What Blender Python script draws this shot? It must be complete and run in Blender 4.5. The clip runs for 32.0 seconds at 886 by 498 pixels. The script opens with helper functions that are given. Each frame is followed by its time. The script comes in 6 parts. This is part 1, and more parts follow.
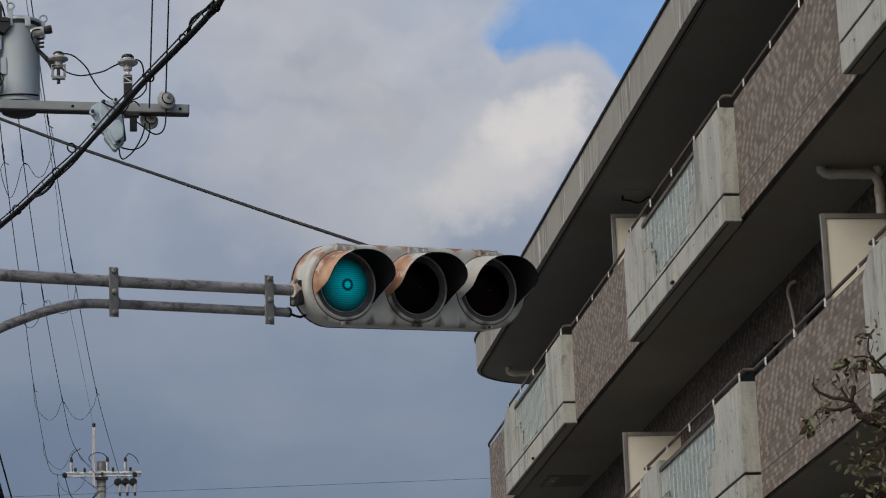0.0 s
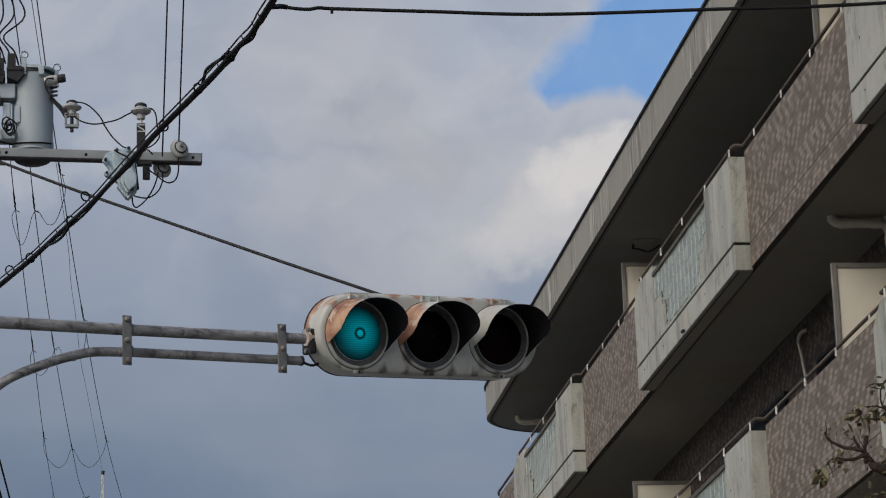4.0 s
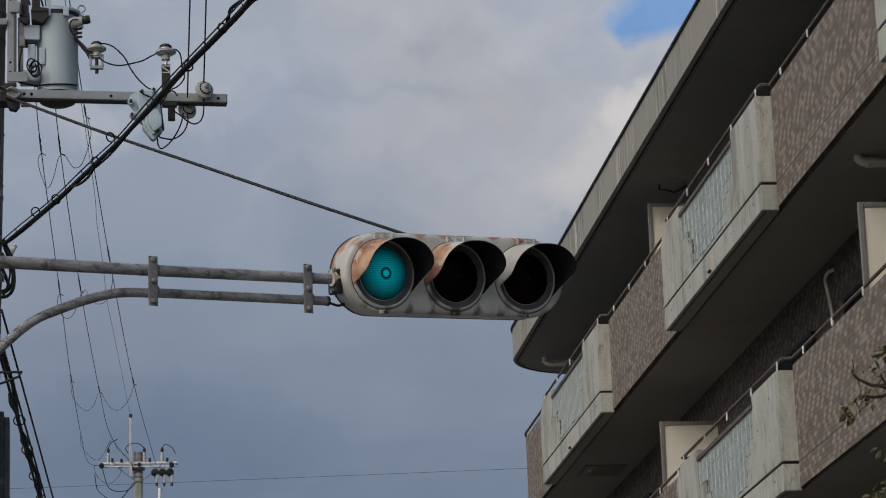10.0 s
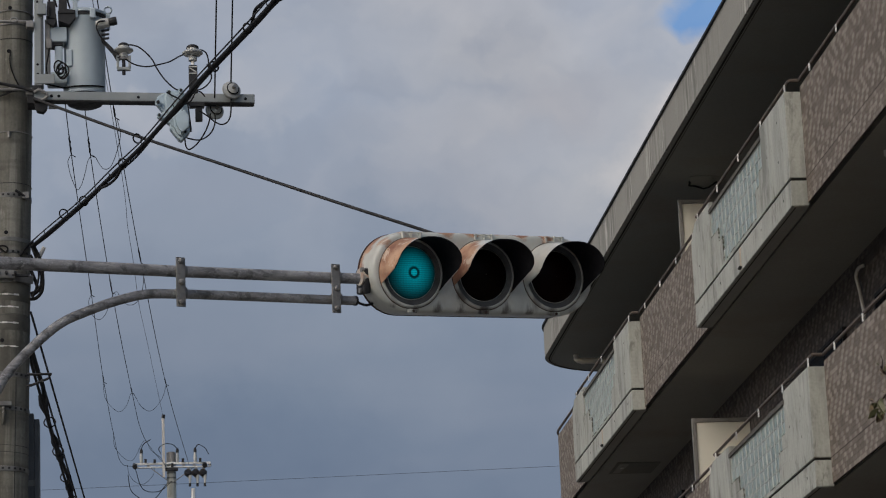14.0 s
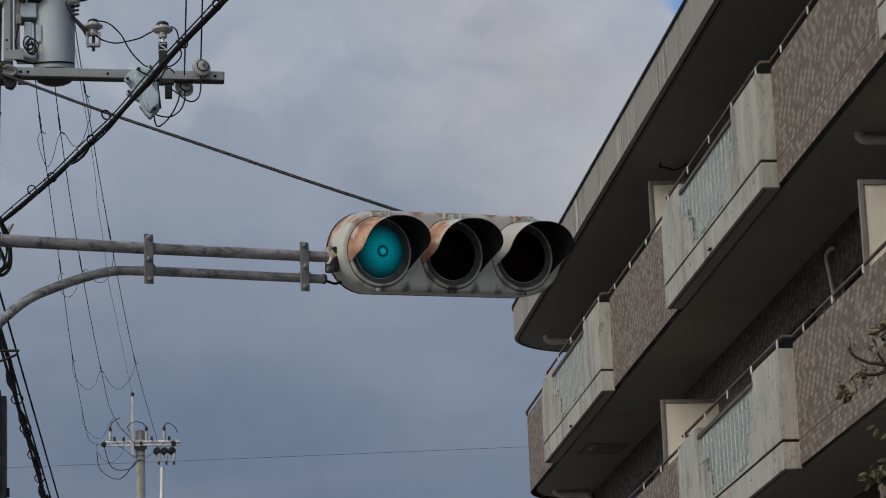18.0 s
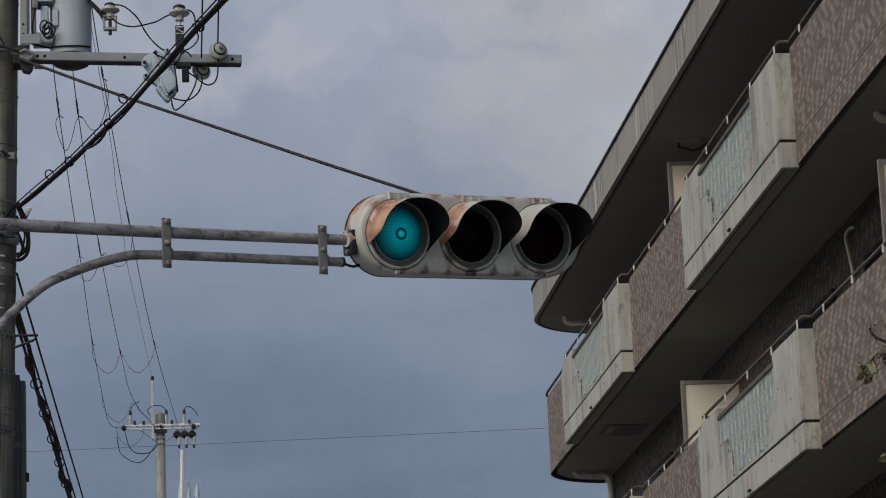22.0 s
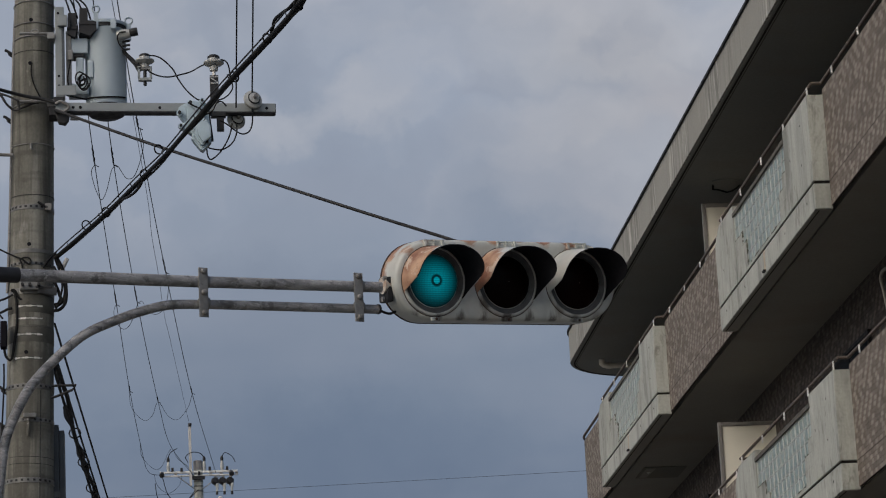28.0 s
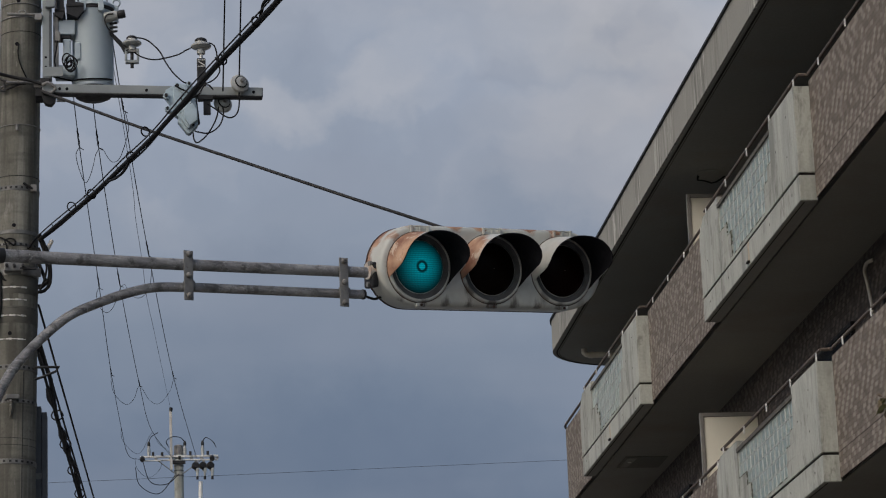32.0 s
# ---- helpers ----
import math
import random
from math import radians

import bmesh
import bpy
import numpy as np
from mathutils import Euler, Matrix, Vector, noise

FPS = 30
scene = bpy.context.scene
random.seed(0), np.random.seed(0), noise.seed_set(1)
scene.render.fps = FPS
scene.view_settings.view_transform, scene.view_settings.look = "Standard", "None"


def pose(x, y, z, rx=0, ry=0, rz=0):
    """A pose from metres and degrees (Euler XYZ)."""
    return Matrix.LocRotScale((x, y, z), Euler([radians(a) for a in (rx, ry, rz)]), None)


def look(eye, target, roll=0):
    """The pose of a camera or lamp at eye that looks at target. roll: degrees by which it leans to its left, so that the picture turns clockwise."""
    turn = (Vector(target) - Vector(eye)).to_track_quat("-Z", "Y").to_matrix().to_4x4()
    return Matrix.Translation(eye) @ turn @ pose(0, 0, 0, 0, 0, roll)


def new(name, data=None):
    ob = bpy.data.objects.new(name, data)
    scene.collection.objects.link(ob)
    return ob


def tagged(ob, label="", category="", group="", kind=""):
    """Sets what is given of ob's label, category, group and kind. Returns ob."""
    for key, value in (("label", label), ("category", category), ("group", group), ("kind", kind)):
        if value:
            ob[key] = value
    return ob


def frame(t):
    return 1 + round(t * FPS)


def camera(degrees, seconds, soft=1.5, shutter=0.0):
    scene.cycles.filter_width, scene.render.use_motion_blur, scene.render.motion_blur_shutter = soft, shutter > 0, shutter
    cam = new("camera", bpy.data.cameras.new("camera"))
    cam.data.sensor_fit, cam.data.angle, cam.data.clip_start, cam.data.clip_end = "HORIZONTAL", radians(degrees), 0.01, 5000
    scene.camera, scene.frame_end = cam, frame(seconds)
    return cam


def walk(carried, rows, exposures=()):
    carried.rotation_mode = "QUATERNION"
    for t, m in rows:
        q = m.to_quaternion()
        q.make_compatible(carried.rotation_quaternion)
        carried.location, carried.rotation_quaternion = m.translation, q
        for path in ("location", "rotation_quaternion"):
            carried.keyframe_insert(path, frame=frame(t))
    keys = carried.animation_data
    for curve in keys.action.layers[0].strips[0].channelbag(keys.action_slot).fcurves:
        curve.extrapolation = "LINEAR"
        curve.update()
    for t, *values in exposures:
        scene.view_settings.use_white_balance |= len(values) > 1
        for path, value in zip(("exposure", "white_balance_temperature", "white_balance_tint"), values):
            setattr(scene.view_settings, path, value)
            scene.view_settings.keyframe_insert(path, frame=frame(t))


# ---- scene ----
def shot(x, y, z, tilt, roll, yaw):
    """Camera pose: height of gaze, lean and heading to the right of +Y, in degrees."""
    return pose(x, y, z, 90 + tilt, 0, -yaw) @ pose(0, 0, 0, 0, 0, roll)


cam = camera(17.0, 32.0, soft=1.1)
PATH = (
    (0, -0.006, -0.008, 1.608, 14.991, -2.174, 7.714),
    (0.5, -0.010, -0.018, 1.607, 15.030, -2.244, 7.748),
    (1, -0.014, -0.026, 1.607, 15.188, -2.177, 7.816),
    (1.5, -0.018, -0.033, 1.606, 15.428, -2.085, 7.828),
    (2, -0.022, -0.038, 1.606, 15.457, -2.018, 7.857),
    (2.5, -0.026, -0.042, 1.606, 15.491, -1.978, 7.865),
    (3, -0.030, -0.044, 1.606, 15.641, -1.997, 7.789),
    (3.5, -0.032, -0.045, 1.606, 15.866, -1.970, 7.695),
    (5.5, -0.034, -0.032, 1.602, 15.947, -2.353, 7.179),
    (6, -0.033, -0.031, 1.601, 15.930, -2.357, 7.109),
    (6.5, -0.033, -0.030, 1.600, 15.894, -2.385, 7.027),
    (7, -0.033, -0.029, 1.599, 15.848, -2.452, 6.983),
    (7.5, -0.033, -0.029, 1.598, 15.788, -2.501, 6.989),
    (8, -0.034, -0.030, 1.596, 15.718, -2.521, 7.026),
    (8.5, -0.034, -0.029, 1.593, 15.512, -2.321, 7.027),
    (9, -0.033, -0.027, 1.592, 15.276, -2.178, 7.050),
    (9.5, -0.031, -0.022, 1.591, 14.982, -2.058, 7.036),
    (10, -0.027, -0.016, 1.592, 14.838, -2.105, 7.006),
    (10.5, -0.023, -0.010, 1.594, 14.851, -2.177, 6.960),
    (11, -0.018, -0.006, 1.596, 14.843, -2.112, 6.868),
    (11.5, -0.014, -0.003, 1.598, 14.851, -2.075, 6.691),
    (12, -0.010, -0.002, 1.599, 14.865, -2.028, 6.523),
    (12.5, -0.006, -0.000, 1.600, 14.846, -2.163, 6.431),
    (13, -0.003, 0.001, 1.601, 14.856, -2.231, 6.372),
    (13.5, -0.001, 0.002, 1.601, 14.880, -2.318, 6.332),
    (14, 0.002, 0.004, 1.601, 14.828, -2.389, 6.359),
    (14.5, 0.004, 0.008, 1.601, 14.793, -2.427, 6.436),
    (16.5, 0.016, 0.034, 1.599, 14.588, -2.286, 6.723),
    (17, 0.017, 0.036, 1.599, 14.475, -2.169, 6.760),
    (17.5, 0.017, 0.036, 1.600, 14.426, -2.098, 6.820),
    (18, 0.018, 0.036, 1.601, 14.426, -2.132, 6.920),
    (18.5, 0.019, 0.036, 1.602, 14.517, -2.180, 7.020),
    (19, 0.021, 0.038, 1.604, 14.604, -2.233, 7.117),
    (19.5, 0.023, 0.044, 1.606, 14.677, -2.284, 7.173),
    (20, 0.024, 0.055, 1.608, 14.679, -2.299, 7.187),
    (20.5, 0.026, 0.067, 1.611, 14.570, -2.281, 7.163),
    (21, 0.027, 0.077, 1.613, 14.149, -2.321, 7.042),
    (21.5, 0.027, 0.082, 1.615, 14.042, -2.370, 6.718),
    (22, 0.027, 0.080, 1.616, 14.087, -2.360, 6.525),
    (22.5, 0.025, 0.070, 1.616, 14.141, -2.356, 6.397),
    (23, 0.024, 0.057, 1.615, 14.210, -2.420, 6.360),
    (23.5, 0.023, 0.045, 1.613, 14.275, -2.445, 6.376),
    (24, 0.021, 0.035, 1.612, 14.404, -2.434, 6.313),
    (24.5, 0.020, 0.028, 1.612, 14.516, -2.445, 6.244),
    (26.5, 0.022, 0.025, 1.617, 14.612, -2.662, 6.053),
    (27, 0.022, 0.020, 1.618, 14.648, -2.723, 5.976),
    (27.5, 0.021, 0.013, 1.617, 14.742, -2.780, 5.907),
    (28, 0.020, 0.005, 1.616, 14.952, -2.845, 5.859),
    (28.5, 0.018, -0.004, 1.614, 15.161, -2.816, 5.814),
    (29, 0.015, -0.010, 1.611, 15.247, -2.891, 5.798),
    (29.5, 0.012, -0.014, 1.609, 15.176, -2.872, 5.779),
    (30, 0.009, -0.012, 1.607, 15.101, -2.648, 5.794),
    (30.5, 0.006, -0.005, 1.606, 15.035, -2.256, 5.832),
    (31, 0.004, 0.004, 1.606, 14.959, -2.034, 5.940),
    (31.5, 0.003, 0.013, 1.607, 14.823, -2.046, 6.098),
    (32, 0.003, 0.021, 1.608, 14.709, -2.209, 6.196),
)

walk(cam, [(r[0], shot(*r[1:])) for r in PATH],
     exposures=[(0, 0.06), (6, 0.025), (13, -0.045), (22, -0.05), (32, -0.07)])

# ---- light: bright broken overcast, weak wide sun from the street side ----
world = bpy.data.worlds.new("sky")
scene.world = world
world.use_nodes = True
wn = world.node_tree.nodes
sky = wn.new("ShaderNodeTexSky")
sky.sky_type, sky.sun_disc = "NISHITA", False
sky.sun_elevation, sky.sun_rotation = radians(38), radians(229)
sky.dust_density, sky.air_density = 3.0, 1.0
wn["Background"].inputs["Strength"].default_value = 0.122
world.node_tree.links.new(sky.outputs[0], wn["Background"].inputs["Color"])
sun = new("sun", bpy.data.lights.new("sun", "SUN"))
sun.data.energy, sun.data.angle, sun.data.color = 0.64, radians(25), (1.0, 0.95, 0.88)
sun.matrix_world = look((-42, -37, 44), (0, 0, 0))


# ---- materials ----
def srgb(r, g, b):
    return tuple((c / 255 / 12.92 if c < 10.3 else ((c / 255 + 0.055) / 1.055) ** 2.4) for c in (r, g, b)) + (1.0,)


class Nodes:
    """Short-hand for building a node material."""

    def __init__(self, name, rough=0.7, metal=0.0):
        self.mat = bpy.data.materials.new(name)
        self.mat.use_nodes = True
        self.t = self.mat.node_tree
        self.b = self.t.nodes["Principled BSDF"]
        self.b.inputs["Roughness"].default_value = rough
        self.b.inputs["Metallic"].default_value = metal
        self.co = self.t.nodes.new("ShaderNodeTexCoord").outputs["Object"]

    def put(self, socket, value):
        if isinstance(value, bpy.types.NodeSocket):
            self.t.links.new(value, socket)
        elif isinstance(value, (tuple, list)) and len(value) == 3 and socket.type == "RGBA":
            socket.default_value = (*value, 1.0)
        else:
            socket.default_value = value

    def node(self, kind, **values):
        n = self.t.nodes.new(kind)
        for k, v in values.items():
            self.put(n.inputs[k], v)
        return n

    def at(self, scale=(1, 1, 1), turn=(0, 0, 0), base=None):
        n = self.node("ShaderNodeMapping", Scale=scale, Rotation=turn)
        self.put(n.inputs["Vector"], base or self.co)
        return n.outputs[0]

    def noise(self, scale, detail=4.0, rough=0.55, vec=None, out="Fac", warp=0.0):
        n = self.node("ShaderNodeTexNoise", Scale=scale, Detail=detail, Roughness=rough, Distortion=warp)
        self.put(n.inputs["Vector"], vec or self.co)
        return n.outputs[out]

    def voronoi(self, scale, vec=None, out="Distance"):
        n = self.node("ShaderNodeTexVoronoi", Scale=scale)
        self.put(n.inputs["Vector"], vec or self.co)
        return n.outputs[out]

    def ramp(self, fac, *stops):
        n = self.t.nodes.new("ShaderNodeValToRGB")
        el = n.color_ramp.elements
        while len(el) < len(stops):
            el.new(0.5)
        for e, (p, c) in zip(el, stops):
            e.position = p
            e.color = (c, c, c, 1) if isinstance(c, (int, float)) else (*c[:3], 1)
        self.put(n.inputs[0], fac)
        return n.outputs[0]

    def math(self, op, a, b=0.0, clamp=False):
        n = self.t.nodes.new("ShaderNodeMath")
        n.operation, n.use_clamp = op, clamp
        self.put(n.inputs[0], a)
        self.put(n.inputs[1], b)
        return n.outputs[0]

    def mix(self, fac, a, b, kind="MIX"):
        n = self.t.nodes.new("ShaderNodeMix")
        n.data_type, n.blend_type = "RGBA", kind
        self.put(n.inputs["Factor"], fac)
        self.put(n.inputs["A"], a)
        self.put(n.inputs["B"], b)
        return n.outputs["Result"]

    def split(self, vec=None):
        n = self.t.nodes.new("ShaderNodeSeparateXYZ")
        self.put(n.inputs[0], vec or self.co)
        return n.outputs

    def island(self):
        return self.t.nodes.new("ShaderNodeNewGeometry").outputs["Random Per Island"]

    def each(self):
        return self.t.nodes.new("ShaderNodeObjectInfo").outputs["Random"]

    def bump(self, height, strength=0.3, dist=0.01):
        n = self.node("ShaderNodeBump", Strength=strength, Distance=dist)
        self.put(n.inputs["Height"], height)
        self.put(self.b.inputs["Normal"], n.outputs[0])

    def done(self, colour, rough=None):
        self.put(self.b.inputs["Base Color"], colour)
        if rough is not None:
            self.put(self.b.inputs["Roughness"], rough)
        return self.mat


def make_concrete(name, light, dark, streak=0.5, board=0.38):
    m = Nodes(name, 0.85)
    cloud = m.noise(1.3, 5, 0.6)
    run = m.noise(3.0, 4, 0.6, m.at((1.0, 1.0, 0.12)))
    runs = m.ramp(run, (0.50, 0.0), (0.68, 1.0))
    fine = m.noise(38, 3)
    grain = m.noise(1.0, 5, 0.65, m.at((14, 14, 0.9)), warp=0.8)
    c = m.mix(cloud, light, dark)
    c = m.mix(m.math("MULTIPLY", m.ramp(grain, (0.52, 0.0), (0.70, 1.0)), board), c, tuple(v * 0.6 for v in dark))
    c = m.mix(m.math("MULTIPLY", m.ramp(grain, (0.30, 1.0), (0.42, 0.0)), board * 0.5), c, tuple(min(1, v * 1.25) for v in light))
    c = m.mix(m.math("MULTIPLY", runs, streak), c, tuple(v * 0.42 for v in dark))
    pale = m.ramp(m.noise(5.5, 4, 0.6, m.at((1, 1, 0.35))), (0.58, 0.0), (0.72, 1.0))
    c = m.mix(m.math("MULTIPLY", pale, 0.35), c, tuple(min(1, v * 1.35) for v in light))
    c = m.mix(0.13, c, m.ramp(fine, (0.3, 0.2), (0.7, 0.8)), "OVERLAY")
    blot = m.math("MULTIPLY", m.ramp(m.noise(7.5, 6, 0.7, m.at((1, 1, 0.4)), warp=0.8), (0.52, 0.0), (0.63, 1.0)), m.ramp(cloud, (0.40, 0.0), (0.56, 1.0)))
    c = m.mix(m.math("MULTIPLY", blot, streak * 0.85), c, (0.11, 0.11, 0.092))
    pits = m.ramp(m.voronoi(9.0), (0.035, 0.0), (0.05, 1.0))
    c = m.mix(m.math("MULTIPLY", m.math("SUBTRACT", 1.0, pits), 0.55), c, (0.06, 0.055, 0.05))
    m.bump(m.mix(0.5, fine, cloud), 0.35, 0.008)
    return m.done(c, m.ramp(cloud, (0.3, 0.75), (0.7, 0.95)))


CONCRETE = make_concrete("weathered_concrete", (0.435, 0.445, 0.400), (0.325, 0.333, 0.297), 0.66, 0.30)


def make_fascia():
    """Roof edge: plain grey concrete with clusters of white lime runs and black drips."""
    m = Nodes("lime_stained_fascia", 0.88)
    c = m.mix(m.noise(0.9, 5, 0.6), (0.315, 0.31, 0.278), (0.235, 0.23, 0.206))
    where = m.ramp(m.noise(0.55, 3, 0.6, m.at((1, 1, 0.02))), (0.46, 0.0), (0.56, 1.0))
    run = m.noise(1.0, 4, 0.6, m.at((12, 12, 1.1)), warp=0.6)
    low = m.ramp(m.noise(2.2, 3, 0.5, m.at((1, 1, 0.5))), (0.40, 0.25), (0.60, 1.0))
    black = m.math("MULTIPLY", m.ramp(run, (0.50, 0.0), (0.60, 1.0)), m.math("MULTIPLY", where, 0.55))
    white = m.math("MULTIPLY", m.ramp(run, (0.38, 1.0), (0.44, 0.0)), m.math("MULTIPLY", m.math("MULTIPLY", where, low), 0.8))
    c = m.mix(black, c, (0.07, 0.068, 0.06))
    c = m.mix(white, c, (0.66, 0.64, 0.59))
    fine = m.noise(40, 3)
    c = m.mix(0.12, c, m.ramp(fine, (0.3, 0.2), (0.7, 0.8)), "OVERLAY")
    m.bump(fine, 0.3, 0.006)
    return m.done(c)


FASCIA = make_fascia()


def make_pole():
    """Spun concrete: grey with broad vertical runs, rings of the mould, pale lime and dark stains."""
    m = Nodes("weathered_pole_concrete", 0.85)
    c = m.mix(m.ramp(m.noise(2.4, 5, 0.6), (0.34, 0.0), (0.66, 1.0)), (0.180, 0.174, 0.146), (0.108, 0.104, 0.087))
    run = m.noise(1.0, 4, 0.55, m.at((15, 15, 0.7)), warp=0.4)
    c = m.mix(m.math("MULTIPLY", m.ramp(run, (0.50, 0.0), (0.62, 1.0)), 0.75), c, (0.062, 0.058, 0.047))
    c = m.mix(m.math("MULTIPLY", m.ramp(run, (0.32, 1.0), (0.44, 0.0)), 0.6), c, (0.30, 0.293, 0.255))
    ring = m.noise(1.0, 3, 0.6, m.at((0.4, 0.4, 5.5)))
    c = m.mix(m.math("MULTIPLY", m.ramp(ring, (0.52, 0.0), (0.62, 1.0)), 0.6), c, (0.070, 0.067, 0.055))
    spot = m.ramp(m.noise(13, 5, 0.7), (0.60, 0.0), (0.68, 1.0))
    c = m.mix(m.math("MULTIPLY", spot, 0.5), c, (0.055, 0.052, 0.045))
    lime = m.ramp(m.noise(9, 5, 0.65, m.at((1, 1, 0.3))), (0.62, 0.0), (0.70, 1.0))
    c = m.mix(m.math("MULTIPLY", lime, 0.5), c, (0.36, 0.35, 0.32))
    fine = m.noise(60, 3)
    c = m.mix(0.2, c, m.ramp(fine, (0.3, 0.2), (0.7, 0.8)), "OVERLAY")
    m.bump(m.mix(0.5, fine, run), 0.35, 0.006)
    return m.done(c)


POLE = make_pole()


def make_soffit(name, light, dark):
    m = Nodes(name, 0.9)
    c = m.mix(m.noise(0.8, 5, 0.6), light, dark)
    c = m.mix(m.math("MULTIPLY", m.ramp(m.noise(0.5, 4, 0.6), (0.52, 0.0), (0.70, 1.0)), 0.35), c, (0.22, 0.17, 0.13))
    c = m.mix(0.12, c, m.noise(25, 3, out="Fac"), "OVERLAY")
    m.bump(m.noise(40, 2), 0.2, 0.004)
    return m.done(c)


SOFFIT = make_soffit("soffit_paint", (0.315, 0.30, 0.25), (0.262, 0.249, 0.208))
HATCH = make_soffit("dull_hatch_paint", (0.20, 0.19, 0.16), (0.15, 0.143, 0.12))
# roof soffit: weaker bounced light put into a darker tone than SOFFIT
ROOFSOFFIT = make_soffit("shaded_roof_soffit", (0.262, 0.265, 0.234), (0.215, 0.217, 0.192))


def make_tile(name, rnd, lo, hi):
    """Unglazed brick tiles, each a little different."""
    m = Nodes(name, 0.75)
    m.b.inputs["Specular IOR Level"].default_value = 0.3
    r = m.each() if rnd == "each" else m.island()
    c = m.mix(r, lo, hi)
    c = m.mix(0.22, c, m.noise(30, 4, out="Fac"), "OVERLAY")
    c = m.mix(m.math("MULTIPLY", m.noise(0.7, 4), 0.22), c, (0.13, 0.11, 0.10))
    m.bump(m.noise(90, 3), 0.3, 0.003)
    return m.done(c, m.ramp(m.noise(8, 2), (0.3, 0.6), (0.7, 0.85)))


DARKTONE, PALETONE = ((0.130, 0.107, 0.086), (0.180, 0.150, 0.123)), ((0.222, 0.193, 0.160), (0.300, 0.264, 0.220))
TILE, TILE_PALE = make_tile("brown_brick_tile", "each", *DARKTONE), make_tile("pale_brick_tile", "each", *PALETONE)
TILES, TILES_PALE = make_tile("brown_brick_tiles", "island", *DARKTONE), make_tile("pale_brick_tiles", "island", *PALETONE)
# rear wall: a guessed darker tile, with the balcony's shade put into its tones
TILES_SHADED = make_tile("shaded_rear_tiles", "island", (0.042, 0.034, 0.029), (0.064, 0.051, 0.044))
TILES_SHADED_PALE = make_tile("shaded_pale_rear_tiles", "island", (0.095, 0.078, 0.067), (0.130, 0.108, 0.093))


def make_plain(name, a, b, scale=6.0, rough=0.6, metal=0.0, grain=60, bump=0.15, spots=None, spec=0.5):
    m = Nodes(name, rough, metal)
    m.b.inputs["Specular IOR Level"].default_value = spec
    c = m.mix(m.ramp(m.noise(scale, 5, 0.6), (0.3, 0.0), (0.7, 1.0)), a, b)
    if spots:
        c = m.mix(m.ramp(m.noise(scale * 2.2, 6, 0.7), (0.58, 0.0), (0.68, 0.85)), c, spots)
    m.bump(m.noise(grain, 3), bump, 0.003)
    return m.done(c, m.ramp(m.noise(scale * 3, 3), (0.3, max(0.05, rough - 0.12)), (0.7, min(1, rough + 0.12))))


MORTAR = make_plain("tile_joint", (0.115, 0.095, 0.08), (0.09, 0.075, 0.064), rough=0.95, spec=0.15)
# joint tone lowered for shade, on the rear wall and in groove strips
SHADEJOINT = make_plain("shade_toned_joint", (0.040, 0.034, 0.030), (0.028, 0.024, 0.021), rough=0.95, spec=0.15)
# near-black colour that stands for deep shade in gaps
GAPSHADE = make_plain("gap_shade", (0.028, 0.027, 0.025), (0.02, 0.019, 0.018), rough=0.95, spec=0.0)
GALV = make_plain("dull_galvanised_steel", (0.27, 0.265, 0.255), (0.15, 0.146, 0.14), 11, 0.6, 0.3, spots=(0.07, 0.062, 0.055))


def make_pipe():
    """Old galvanising with pale bloom and dark wear along the tube."""
    m = Nodes("mottled_galvanised_pipe", 0.6, 0.2)
    n = m.noise(1.0, 8, 0.70, m.at((4.5, 17, 17), base=m.at((1, 1, 1), (0, 0, radians(-23.5)))), warp=0.5)
    c = m.ramp(n, (0.37, (0.10, 0.096, 0.094)), (0.46, (0.22, 0.214, 0.21)), (0.56, (0.32, 0.312, 0.306)), (0.67, (0.47, 0.46, 0.45)))
    c = m.mix(m.ramp(m.noise(13, 7, 0.75), (0.53, 0.0), (0.63, 0.8)), c, (0.09, 0.086, 0.082))
    c = m.mix(m.ramp(m.noise(34, 5, 0.7), (0.56, 0.0), (0.66, 0.6)), c, (0.52, 0.51, 0.50))
    m.bump(m.noise(80, 3), 0.2, 0.003)
    return m.done(c, m.ramp(n, (0.3, 0.5), (0.7, 0.7)))


PIPE = make_pipe()
BAND = make_plain("stainless_band", (0.20, 0.20, 0.193), (0.105, 0.104, 0.10), 14, 0.5, 0.3)
RAIL = make_plain("dark_bronze_rail", (0.135, 0.107, 0.088), (0.085, 0.068, 0.057), 5, 0.65, spec=0.3)
POST = make_plain("bright_aluminium", (0.74, 0.73, 0.70), (0.62, 0.61, 0.585), 8, 0.45, 0.1)
COPING = make_plain("dark_metal_coping", (0.12, 0.112, 0.098), (0.08, 0.075, 0.065), 5, 0.8, spec=0.2)
FRAME = make_plain("grey_board_frame", (0.26, 0.245, 0.23), (0.19, 0.18, 0.17), 4, 0.5, 0.2)
BOARD = make_plain("cream_board", (0.74, 0.715, 0.615), (0.66, 0.64, 0.55), 1.2, 0.65)
DARKFRAME = make_plain("dark_window_frame", (0.020, 0.019, 0.018), (0.013, 0.012, 0.012), 4, 0.6, 0.0, spec=0.15)
PVC = make_plain("grey_drain_pipe", (0.70, 0.68, 0.62), (0.52, 0.50, 0.45), 3, 0.5, spots=(0.4, 0.36, 0.31))
WRAP = make_plain("weathered_dark_sheet", (0.13, 0.125, 0.108), (0.075, 0.072, 0.062), 7, 0.8, spots=(0.05, 0.047, 0.04), spec=0.2)
STAINED = make_plain("rust_stained_concrete", (0.47, 0.40, 0.31), (0.37, 0.30, 0.22), 12, 0.85)
